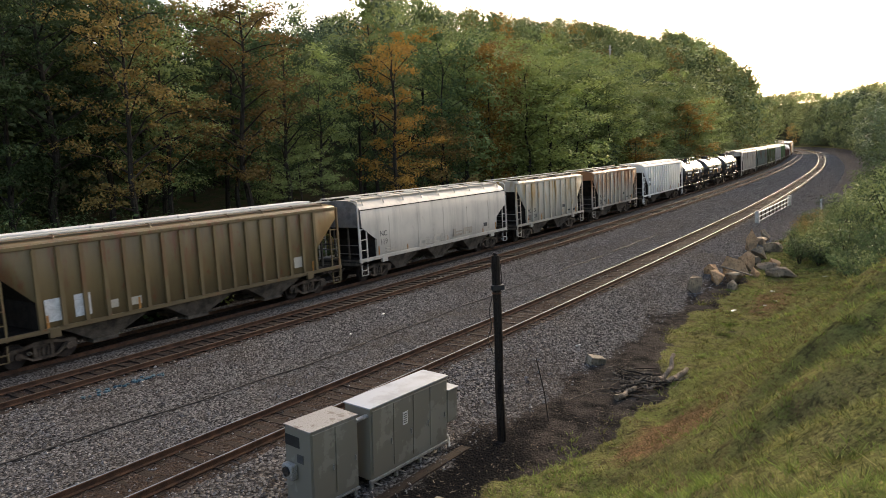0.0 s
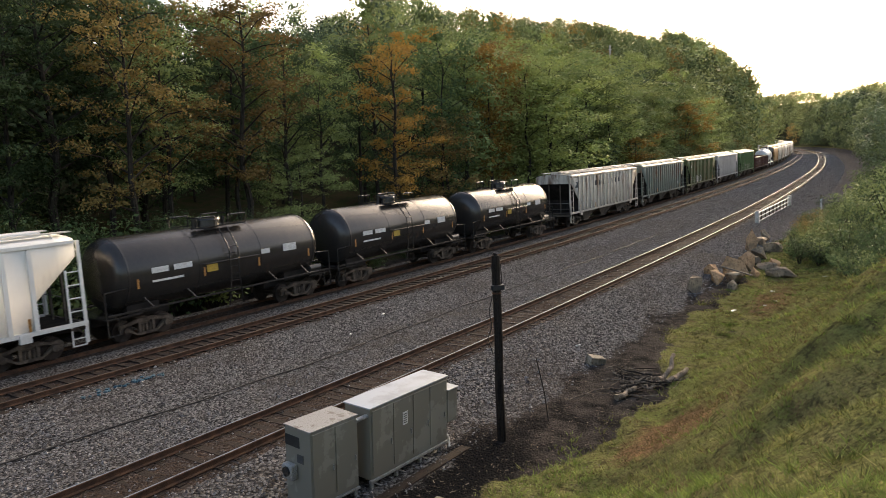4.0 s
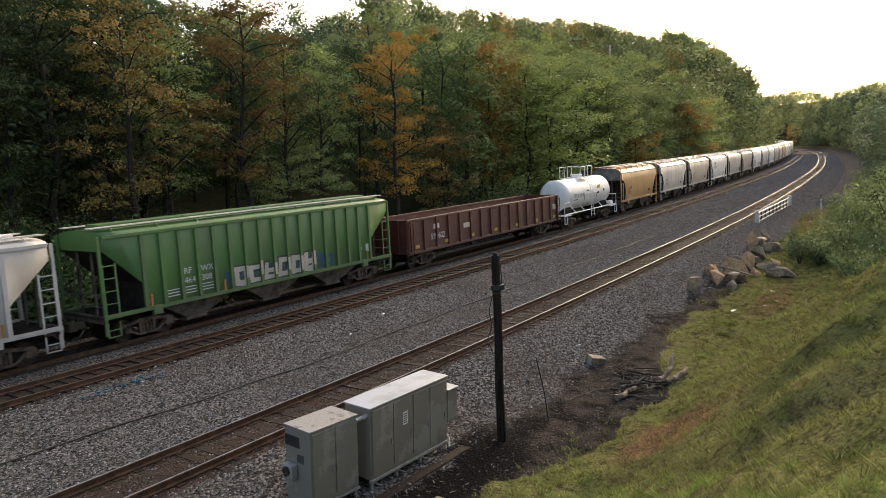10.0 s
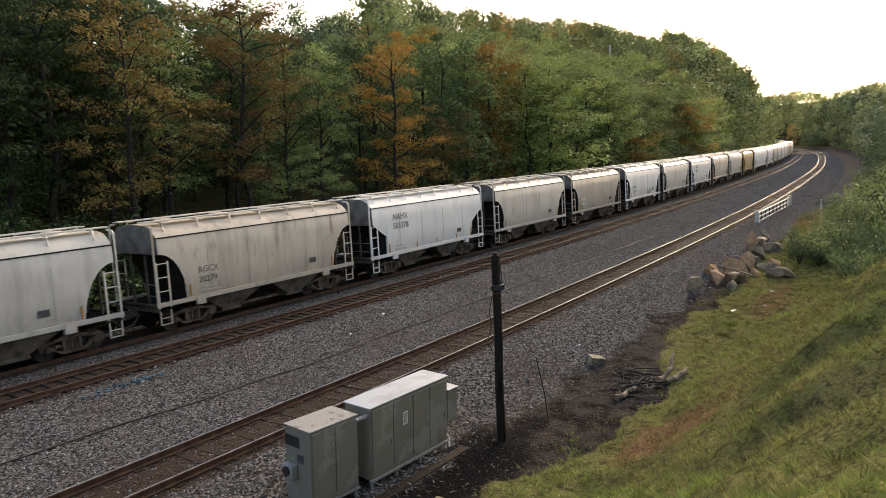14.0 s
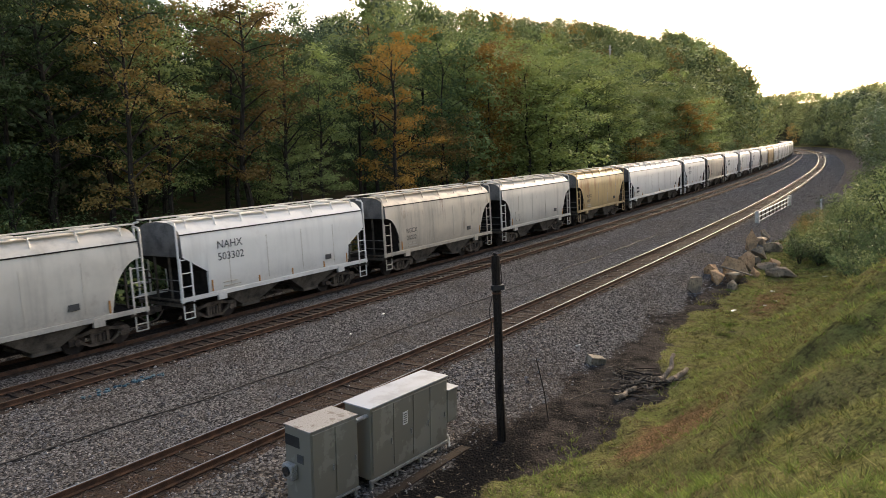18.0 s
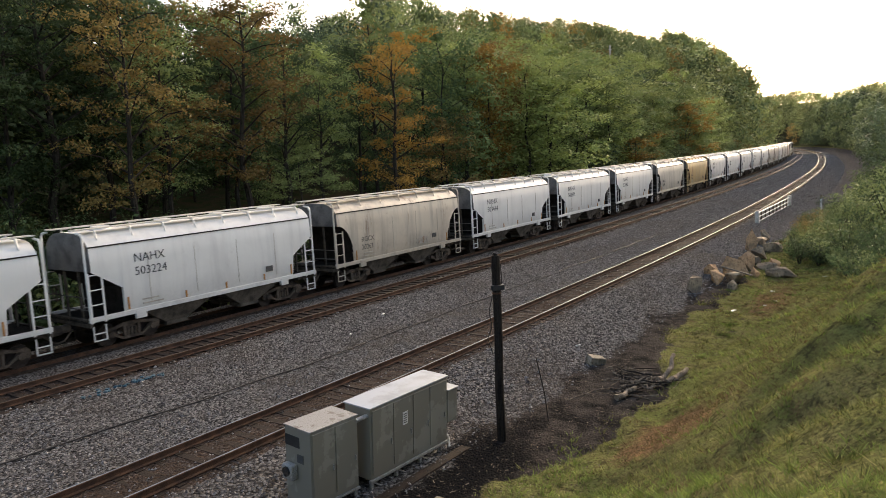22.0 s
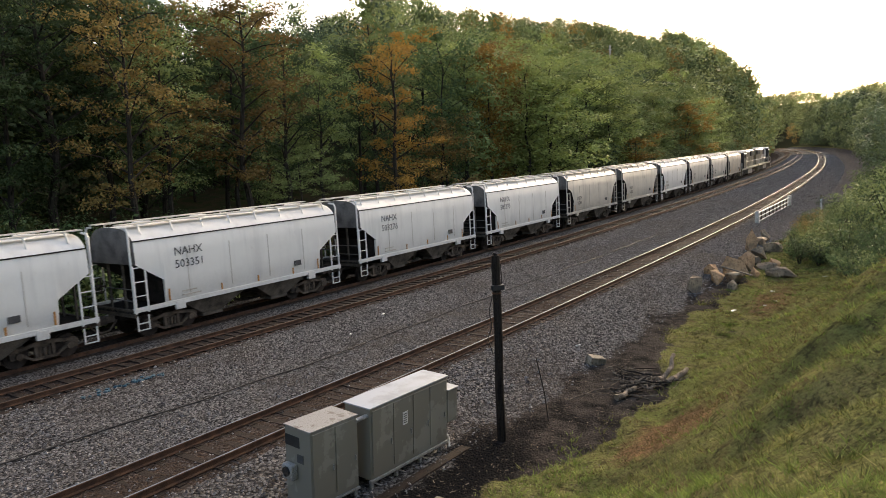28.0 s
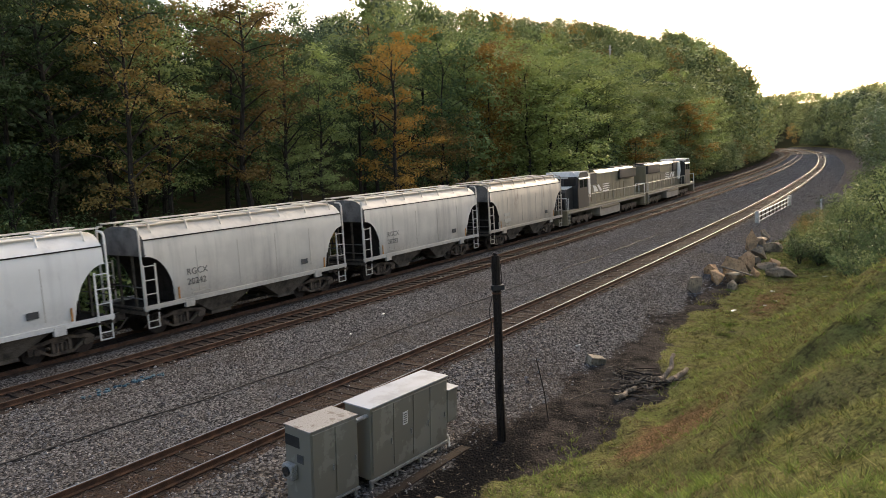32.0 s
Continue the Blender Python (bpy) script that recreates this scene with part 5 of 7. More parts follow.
def car_pose(centre, base, t):
    a = centre - SPEED * t - GAIN * t * t
    p, q = on_train_track(a - base), on_train_track(a + base)
    d = q - p
    return Matrix.Translation((p + q) / 2) @ Euler((0, -math.atan2(d.z, d.to_2d().length), math.atan2(d.y, d.x))).to_matrix().to_4x4()


# ---------------------------------------------------------------- trees
def leaves(centres, radii, count, size, rng, flat=0.62, shell=0.45, wild=0.55):
    """Leaf cards strewn in clumps; returns vertices of quads."""
    k = rng.integers(0, len(centres), count)
    off = rng.normal(size=(count, 3))
    off /= np.linalg.norm(off, axis=1)[:, None]
    off *= (rng.random(count) ** shell)[:, None]
    p = centres[k] + off * radii[k][:, None] * np.array([1, 1, flat])
    up = rng.normal(size=(count, 3)) * wild + np.array([0, 0, 0.7]) + off * 1.1
    return cards(p, up, size, rng)


def cards(p, up, size, rng):
    count = len(p)
    up = up / np.linalg.norm(up, axis=1)[:, None]
    u = np.cross(up, rng.normal(size=(count, 3)))
    u /= np.linalg.norm(u, axis=1)[:, None]
    w = np.cross(up, u)
    s = (size * rng.uniform(0.6, 1.35, count))[:, None]
    return np.stack([p - u * s, p + w * s * 0.55, p + u * s, p - w * s * 0.55], 1)


def sprays(centres, radii, per, size, rng):
    """Leaves laid in flat drooping sprays."""
    n = len(centres) * per
    k = np.repeat(np.arange(len(centres)), per)
    th = rng.uniform(0, 6.2832, n)
    r = rng.random(n) ** 0.6 * (1 + 0.25 * np.sin(3 * th + k))
    R = radii[k]
    flat = np.stack([np.cos(th) * r, np.sin(th) * r, np.zeros(n)], 1)
    p = centres[k] + flat * R[:, None]
    p[:, 2] += R * (0.15 - 0.27 * r ** 2) + rng.normal(0, 0.17, n) * R
    up = rng.normal(size=(n, 3)) * 0.45 + np.array([0, 0, 0.8]) + flat * 0.85
    return cards(p, up, size, rng)


def quad_mesh(name, quads, material):
    n = len(quads)
    me = bpy.data.meshes.new(name)
    me.vertices.add(n * 4)
    me.vertices.foreach_set("co", quads.reshape(-1).astype(np.float32))
    me.loops.add(n * 4)
    me.loops.foreach_set("vertex_index", np.arange(n * 4, dtype=np.int32))
    me.polygons.add(n)
    me.polygons.foreach_set("loop_start", np.arange(0, n * 4, 4, dtype=np.int32))
    me.update(calc_edges=True)
    me.materials.append(material)
    return me


def tube(bm, pts, radii, n=7):
    rings = []
    for i, (p, r) in enumerate(zip(pts, radii)):
        d = (pts[min(i + 1, len(pts) - 1)] - pts[max(i - 1, 0)]).normalized()
        u = d.cross(Vector((0.31, 0.93, 0.19)) if abs(d.y) < 0.85 else Vector((0.93, 0.1, 0.3))).normalized()
        w = d.cross(u)
        rings.append([bm.verts.new(p + u * (r * math.cos(6.2832 * j / n)) + w * (r * math.sin(6.2832 * j / n))) for j in range(n)])
    for a, b in zip(rings, rings[1:]):
        for j in range(n):
            bm.faces.new((a[j], a[(j + 1) % n], b[(j + 1) % n], b[j]))


def make_tree(seed, height, spread, low, per, size, billowing, dense=1.0):
    """A broadleaf tree: tapered trunk, arching limbs, and a ragged crown of sprays or of billowing clumps."""
    rng = np.random.default_rng(seed)
    rnd = random.Random(seed)
    bm = B()
    lean = Vector((rnd.uniform(-0.5, 0.5), rnd.uniform(-0.5, 0.5), 0))
    stem = [Vector((0, 0, -0.4)) + lean * (h / height) + Vector((rnd.gauss(0, 0.12), rnd.gauss(0, 0.12), h)) for h in np.linspace(0, height * 0.93, 8)]
    r0 = (height * 0.0095 + 0.05) * (0.72 if billowing else 1.0)
    tube(bm, stem, [r0 * (1 - 0.9 * i / 7) + 0.02 for i in range(8)])
    cs, rs = [], []
    limbs = int((9 + height * 0.85) * dense)
    for i in range(limbs):
        f = low + (0.97 - low) * (i + rnd.random()) / limbs
        k = f * 7
        a = stem[min(6, int(k))].lerp(stem[min(7, int(k) + 1)], k - int(k)) if k < 7 else stem[7].copy()
        g = (f - low) / (1 - low)
        reach = spread * math.sqrt(max(0.12, 1 - ((g - 0.5) / 0.72) ** 2)) * rnd.uniform(0.5, 1.18)
        th = i * 2.4 + rnd.uniform(-0.6, 0.6)
        out = Vector((math.cos(th), math.sin(th), 0))
        cross = Vector((-out.y, out.x, 0))
        rise = rnd.uniform(0.2, 0.65)
        tip = a + out * reach + Vector((0, 0, reach * rise))
        midp = a + out * (reach * 0.5) + Vector((0, 0, reach * rise * 0.75))
        rr = r0 * 0.32 * (1 - 0.6 * g) + 0.012
        tube(bm, [a, midp, tip], [rr, rr * 0.6, 0.012], 5)
        for j in range(4):
            fr = ((0.25, 0.55, 0.85, 1.08) if billowing else (0.42, 0.7, 0.9, 1.08))[j]
            c = a.lerp(tip, fr) + Vector((0, 0, reach * rise * 0.2)) + cross * (rnd.uniform(-0.42, 0.42) * reach * (1.2 - 0.4 * fr)) + Vector((0, 0, rnd.gauss(0, 0.22)))
            cs.append(c)
            rs.append(rnd.uniform(0.6, 1.3) * (0.39 + spread * 0.14))
    for j in range(4):
        cs.append(stem[-1] + Vector((rnd.gauss(0, 0.4), rnd.gauss(0, 0.4), rnd.uniform(-0.3, 0.9))))
        rs.append(rnd.uniform(0.45, 0.8))
    cs, rs = np.array(cs), np.array(rs)
    trunk = part("tree", bm, M["bark"])
    quads = leaves(cs, rs * 1.2, len(cs) * per, size, rng, 0.7, 0.2, 0.32) if billowing else sprays(cs, rs, per, size, rng)
    crown = new("crown", quad_mesh("crown", quads, M["green"]))
    crown.parent = trunk
    return trunk


def crown_paint(tree, material):
    for c in tree.children:
        c.material_slots[0].link = "OBJECT"
        c.material_slots[0].material = material


SHAPES = ((11, 18, 3.8, 0.30), (12, 18, 3.4, 0.34), (13, 17, 3.3, 0.24), (14, 18, 2.9, 0.50), (15, 17, 4.4, 0.16), (16, 19, 4.0, 0.22))
PATTERNS = [make_tree(sd, h, w, low, 96, 0.096, False) for sd, h, w, low in SHAPES]
PATTERNS += [make_tree(sd + 20, h, w * 1.1, low * 0.4, 56, 0.16, True, 1.0) for sd, h, w, low in SHAPES]
used_pattern = [False] * len(PATTERNS)
TREE_SAY = {"green": "broadleaf tree in green summer leaf", "deep": "dark green broadleaf tree", "lime": "yellow-green broadleaf tree", "gold": "tree turning golden yellow",
            "amber": "tree turned amber orange for autumn", "russet": "tree with russet brown autumn leaves"}

# how high the woods stand up against the sky, by bearing: over the line, on the near side, and at the valley's head
SKY_X = [-0.60, -0.346, -0.299, -0.292, -0.252, -0.2, -0.172, -0.163, -0.152, -0.122, -0.102, -0.0955, -0.08, -0.028, -0.014, -0.006, 0.011, 0.041, 0.061, 0.101, 0.141, 0.187, 0.237, 0.292, 0.307, 0.338, 0.373, 0.393, 0.414, 0.439, 0.4494, 0.47]
SKY_Y = [0.38, 0.27, 0.24, 0.232, 0.223, 0.217, 0.206, 0.191, 0.205, 0.212, 0.196, 0.229, 0.243, 0.237, 0.224, 0.215, 0.211, 0.206, 0.198, 0.199, 0.190, 0.189, 0.177, 0.165, 0.170, 0.164, 0.148, 0.129, 0.121, 0.095, 0.087, 0.06]
NEAR_X, NEAR_Y = [0.40, 0.45, 0.46, 0.467, 0.491, 0.516, 0.54, 0.571, 0.598, 0.8], [0.02, 0.028, 0.036, 0.043, 0.0665, 0.0805, 0.087, 0.088, 0.080, 0.10]


def skyline(p, o=1.0):
    """Height to which the woods stand up on the bearing of a place."""
    b = p[0] / max(1.0, p[1])
    if p[1] > 500:
        return EYE + p[1] * float(np.interp(b, HEAD_X, HEAD_Y))
    return EYE + p[1] * float(np.interp(b, NEAR_X, NEAR_Y) if o < 0 else np.interp(b, SKY_X, SKY_Y))


def plant(k, s, o, colour, height, radius, rnd, free=False):
    p = ground_at(s, o)
    # the wood's skyline: how high a tree may stand, by its bearing
    if not free:
        top = (skyline(p) - p[2]) * rnd.uniform(0.88, 0.98)
        if height > top:
            radius, height = radius * max(0.75, top / height), top
    if height < 5:
        return None
    _, h0, w0, _ = SHAPES[k]
    if s > 43 or o - off1(s) > 16.0:
        k += len(SHAPES)
    m = Matrix.Translation(Vector(p)) @ Euler((0, 0, rnd.uniform(0, 6.28))).to_matrix().to_4x4()
    t = PATTERNS[k] if not used_pattern[k] else copy_thing(PATTERNS[k], m)
    used_pattern[k] = True
    t.matrix_basis = m @ Matrix.Diagonal((radius / w0, radius / w0, height / h0, 1))
    crown_paint(t, M[colour])
    tagged(t, TREE_SAY[colour] + " at the edge of the woods", "tree", "trees beyond the railway")
    return t


rnd = random.Random(5)
taken = []
# the trees that stand out: pattern, way, distance from the train's track, colour, height, radius of the crown
for k, s, d, col, h, w in ((0, 13.9, 8.0, "gold", 18.5, 3.9), (1, 22.3, 9.0, "russet", 17.3, 3.7), (2, 36.2, 8.0, "amber", 16.6, 3.2), (3, 54.7, 10.0, "amber", 17.0, 2.7), (2, 120.5, 6.8, "amber", 14.0, 4.0),
                           (4, 87.5, 6.0, "amber", 8.6, 3.3), (4, 25.2, 7.0, "green", 7.5, 2.6), (1, 19.0, 12.0, "green", 15.0, 3.0), (0, 33.0, 12.5, "green", 13.0, 2.8), (4, 60.0, 8.5, "lime", 16.0, 4.6),
                           (5, 66.0, 9.0, "green", 17.5, 4.8), (4, 73.0, 8.5, "lime", 13.5, 4.5), (5, 80.0, 10.0, "green", 16.5, 4.6), (5, 97.0, 9.0, "green", 14.0, 4.4), (4, 108.0, 9.0, "lime", 14.0, 4.4), (2, 44.5, 9.0, "russet", 10.0, 2.4),
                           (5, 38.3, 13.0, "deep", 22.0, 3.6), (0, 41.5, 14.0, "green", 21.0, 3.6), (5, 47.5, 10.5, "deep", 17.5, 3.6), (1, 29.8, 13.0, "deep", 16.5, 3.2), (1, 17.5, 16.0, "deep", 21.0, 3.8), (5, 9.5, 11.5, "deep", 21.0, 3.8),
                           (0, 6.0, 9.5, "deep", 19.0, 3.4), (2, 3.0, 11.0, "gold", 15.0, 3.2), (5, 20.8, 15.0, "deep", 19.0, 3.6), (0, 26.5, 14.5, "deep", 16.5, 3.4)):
    plant(k, s, float(off1(s)) + d, col, h, w, rnd, (s, k) == (22.3, 1))
    taken.append((s, float(off1(s)) + d))
for row, (d0, d1, gap) in enumerate(((10.5, 14, 4.4), (14, 19, 4.8), (19, 27, 5.6), (27, 38, 7))):
    s = -14.0 - row * 3
    while s < (150 if row < 3 else 120):
        o = off1(s) + rnd.uniform(d0, d1) - (3.3 if s > 48 else 0)
        if all((s - a) ** 2 + (o - b) ** 2 > 8 for a, b in taken):
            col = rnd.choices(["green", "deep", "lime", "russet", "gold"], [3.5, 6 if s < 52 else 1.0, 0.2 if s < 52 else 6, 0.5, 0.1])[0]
            big = float(np.interp(s, [40, 62, 150], [1.12, 0.85, 0.8]))
            plant(rnd.randrange(6), s, o, col, rnd.uniform(15, 20) * big, rnd.uniform(3.2, 4.6), rnd)
            taken.append((s, o))
        s += gap * rnd.uniform(0.75, 1.3)


# shrubs along the far ditch and on the near side
def make_shrub(seed, height, spread, per, size):
    rng = np.random.default_rng(seed)
    rnd2 = random.Random(seed)
    bm = B()
    cs, rs = [], []
    for i in range(10):
        th = i * 2.4 + rnd2.random()
        tip = Vector((math.cos(th) * spread * rnd2.uniform(0.3, 0.9), math.sin(th) * spread * rnd2.uniform(0.3, 0.9), height * rnd2.uniform(0.45, 0.95)))
        tube(bm, [Vector((0, 0, -0.2)), tip * 0.5 + Vector((0, 0, 0.2)), tip], [0.05, 0.03, 0.008], 5)
        for fr in (0.4, 0.7, 1.0):
            cs.append(tip * fr + Vector((rnd2.gauss(0, 0.15), rnd2.gauss(0, 0.15), 0)) * spread)
            rs.append(rnd2.uniform(0.22, 0.42) * spread)
    stem = part("shrub", bm, M["bark"])
    cs, rs = np.array(cs), np.array(rs)
    crown = new("crown", quad_mesh("crown", leaves(cs, rs * 1.1, len(cs) * per, size, rng, 0.75, 0.3, 0.42), M["green"]))
    crown.parent = stem
    return stem


# where the near bank's scrub begins
EDGE_S, EDGE_O = [24, 28, 32, 36, 38, 41, 46, 54, 60, 80, 110], [11.8, 10.4, 9.2, 7.2, 6.2, 5.6, 5.2, 5.0, 5.2, 6.2, 7.0]
SHRUBS = [make_shrub(31, 3.6, 2.3, 34, 0.12), make_shrub(32, 2.8, 2.1, 32, 0.115), make_shrub(33, 4.6, 2.5, 36, 0.12)]
SHRUBS += [make_shrub(34, 3.6, 2.3, 100, 0.07), make_shrub(35, 2.8, 2.1, 90, 0.065), make_shrub(36, 4.6, 2.5, 110, 0.075), make_shrub(37, 6.2, 2.9, 120, 0.085), make_shrub(38, 5.4, 3.1, 120, 0.085)]
fresh = [True] * len(SHRUBS)


def put_shrub(k, s, o, colour, scale, say, group):
    m = Matrix.Translation(Vector(ground_at(s, o))) @ Euler((0, 0, rnd.uniform(0, 6.28))).to_matrix().to_4x4()
    t = SHRUBS[k] if fresh[k] else copy_thing(SHRUBS[k], m)
    fresh[k] = False
    t.matrix_basis = m @ Matrix.Diagonal((scale, scale, scale * rnd.uniform(0.85, 1.15), 1))
    crown_paint(t, M[colour])
    tagged(t, say, "shrub", group)


s = -9.0
while s < 75:
    for _ in range(2):
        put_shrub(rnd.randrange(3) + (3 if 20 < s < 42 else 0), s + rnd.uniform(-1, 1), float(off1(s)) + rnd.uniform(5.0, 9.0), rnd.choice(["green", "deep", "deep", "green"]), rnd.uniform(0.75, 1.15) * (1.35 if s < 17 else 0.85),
                  "leafy green undergrowth shrub below the forest edge", "shrubs beyond the railway")
    s += rnd.uniform(2.4, 3.8)
s = -8.0
while s < 26:
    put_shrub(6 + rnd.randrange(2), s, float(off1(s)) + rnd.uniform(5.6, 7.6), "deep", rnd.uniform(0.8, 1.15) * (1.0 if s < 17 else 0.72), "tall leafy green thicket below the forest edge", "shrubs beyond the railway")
    s += rnd.uniform(1.7, 2.6)
for i in range(64):
    s = rnd.uniform(23, 42)
    put_shrub(rnd.randrange(3), s, -float(np.interp(s, EDGE_S, EDGE_O)) - 0.5 - 6.5 * rnd.random() ** 1.3, rnd.choice(["green", "deep", "deep"]), rnd.uniform(0.25, 0.5), "bushy green shrub on the bank beside the line", "shrubs on the near bank")
put_shrub(5, 28.2, float(off1(28.2)) + 5.6, "amber", 1.0, "small amber orange shrub below the forest edge", "shrubs beyond the railway")
put_shrub(4, 27.0, float(off1(27.0)) + 6.2, "gold", 0.9, "small golden shrub below the forest edge", "shrubs beyond the railway")
for i in range(180):
    s = 25 + 87 * rnd.random() ** 1.1
    deep = 14 * rnd.random() ** 1.2
    o = -float(np.interp(s, EDGE_S, EDGE_O)) - 0.7 - deep
    sc = min(1.5, 0.26 + 0.09 * deep + 0.004 * max(0, s - 37)) * (0.8 if s < 36 else 1) * rnd.uniform(0.8, 1.25)
    put_shrub(rnd.randrange(3) + (3 if s < 46 and i % 3 == 0 else 0), s, o, rnd.choices(["green", "lime", "deep", "russet"], [5, 0.3, 5, 0.1])[0], sc, "bushy green shrub on the bank beside the line", "shrubs on the near bank")

for i in range(44):
    s = rnd.uniform(40, 60)
    o = -rnd.uniform(5.0, 7.4) - max(0.0, 47 - s) * 0.5
    put_shrub(rnd.randrange(3), s, o, rnd.choices(["green", "lime", "russet", "deep"], [4, 0.3, 1.0, 4])[0], rnd.uniform(0.2, 0.42), "low scrubby shrub beside the tumbled boulders", "shrubs on the near bank")

# ---------------------------------------------------------------- distant woods, too many to count
def far_pattern(seed, height, spread, count, size, n=15):
    """Leaf cards of one far crown, on the outsides of its clumps."""
    rng = np.random.default_rng(seed)
    th = rng.uniform(0, 6.28, n)
    g = np.sort(rng.random(n)) ** 0.8
    r = spread * np.sqrt(np.maximum(0.05, 1 - (1.5 * g - 0.6) ** 2)) * rng.uniform(0.35, 0.75, n)
    cs = np.stack([np.cos(th) * r, np.sin(th) * r, height * (0.2 + 0.74 * g)], 1)
    rs = rng.uniform(0.30, 0.48, n) * spread
    return leaves(cs, rs, count, size, rng, 0.85, 0.12, 0.26)


FORMS = ((15, 4.4), (16, 4.2), (13, 4.8), (16, 3.8), (14, 4.6))
FAR = [far_pattern(50 + i, h, w, 300, 0.42) for i, (h, w) in enumerate(FORMS)]
BEHIND = [far_pattern(70 + i, h * 1.1, w, 360, 0.3) for i, (h, w) in enumerate(FORMS)]
NEARER = [far_pattern(60 + i, h, w, 640, 0.29, 17) for i, (h, w) in enumerate(FORMS)]
rng = np.random.default_rng(77)


def woods(name, spots, material, label):
    out = []
    for p, sc in spots:
        q = (BEHIND if name == "woods_dark" else NEARER if p[1] < 190 else FAR)[rng.integers(len(FORMS))]
        a = rng.uniform(0, 6.28)
        rot = np.array([[math.cos(a), -math.sin(a), 0], [math.sin(a), math.cos(a), 0], [0, 0, 1]])
        out.append(q @ rot.T * np.array([max(sc, 0.62), max(sc, 0.62), sc]) + p)
    me = quad_mesh(name, np.concatenate(out), material)
    tone = np.repeat(rng.random(len(out)), [len(q) * 4 for q in out]).astype(np.float32)
    me.attributes.new("tone", "FLOAT", "POINT").data.foreach_set("value", tone)
    return tagged(new(name, me), label, "woods", kind="stuff")


spots = []
shade = []
ridge = []
behind = []


def line_place(x, y):
    """Way and offset of a place far out, where the line runs straight."""
    c, d = Vector(xyz(700, 0, 0)[:2]), Vector(xyz(701, 0, 0)[:2] - xyz(700, 0, 0)[:2])
    v = Vector((x, y)) - c
    return 700 + v.dot(d), d.x * v.y - d.y * v.x


def far_tree(s, o, sc):
    p = ground_at(s, o)
    sc = min(sc, (skyline(p, o) * rng.uniform(*((0.9, 0.99) if s < 90 else (0.99, 1.06))) - p[2]) / 15)
    if sc > 0.3:
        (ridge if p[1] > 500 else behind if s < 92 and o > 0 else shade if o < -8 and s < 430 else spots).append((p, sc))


for _ in range(760):
    s = rng.uniform(95, 430)
    d = 6.5 + 105 * rng.random() ** 1.25
    if s > 150 or d > 30:
        far_tree(s, float(off1(s)) + d, rng.uniform(0.85, 1.4))
for _ in range(80):
    s = rng.uniform(190, 400)
    far_tree(s, float(off1(s)) + rng.uniform(9, 48), rng.uniform(1.3, 1.9))
for _ in range(200):
    s = rng.uniform(75, 430)
    far_tree(s, float(off1(s)) + rng.uniform(6.2, 8.5), rng.uniform(0.31, 0.5))
for _ in range(140):
    s = rng.uniform(-20, 100)
    far_tree(s, float(off1(s)) + rng.uniform(38, 75), rng.uniform(0.95, 1.25))
for _ in range(110):
    s = rng.uniform(-26, 28)
    far_tree(s, float(off1(s)) + rng.uniform(18, 40), rng.uniform(1.1, 1.4))
for _ in range(420):
    s = rng.uniform(85, 430)
    o = -9.0 - 75 * rng.random() ** 1.6
    far_tree(s, o, rng.uniform(0.4, 0.85) if o > -13 else rng.uniform(0.9, 1.4))
for _ in range(70):
    far_tree(rng.uniform(60, 110), -16 - 40 * rng.random(), rng.uniform(0.6, 1.1))
for _ in range(400):
    y = rng.uniform(500, 880)
    far_tree(*line_place(y * rng.uniform(0.42, 0.66), y), rng.uniform(1.0, 1.5))
for _ in range(120):
    far_tree(rng.uniform(425, 600), rng.uniform(-90, -10), rng.uniform(0.7, 1.1))
for _ in range(110):
    s = rng.uniform(425, 600)
    far_tree(s, float(off1(s)) + rng.uniform(7, 60), rng.uniform(0.9, 1.3))
pick = rng.random(len(spots))
for name, lo, hi, mt, say in (("woods_green", 0.0, 0.55, "woods_green", "dense green broadleaf woods on the hillsides"), ("woods_lime", 0.55, 0.95, "woods_lime", "yellow-green broadleaf woods on the hillsides"),
                              ("woods_amber", 0.95, 1.0, "woods_russet", "scattered russet trees in the hillside woods")):
    woods(name, [p for p, v in zip(spots, pick) if lo <= v < hi], M[mt], say)
pick = rng.random(len(shade))
# this slope is backlit: its shade is put into darker leaf colour
woods("woods_shaded", [p for p, v in zip(shade, pick) if v < 0.6], M["woods_deep"], "green woods on the slope beside the line, backlit shade painted into leaves")
woods("woods_green", [p for p, v in zip(shade, pick) if v >= 0.6], M["woods_green"], "green broadleaf woods on the slope beside the line")
# distance haze on the ridge is painted by the paler leaf material
woods("woods_ridge", ridge, M["woods_lime"], "woods on the ridge at the valley's head, haze painted as paler leaves")
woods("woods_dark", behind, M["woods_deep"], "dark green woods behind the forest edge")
# ---------------------------------------------------------------- things beside the near track
def thing(name, m, label, category, group=""):
    ob = new(name)
    ob.matrix_basis = m
    return tagged(ob, label, category, group)


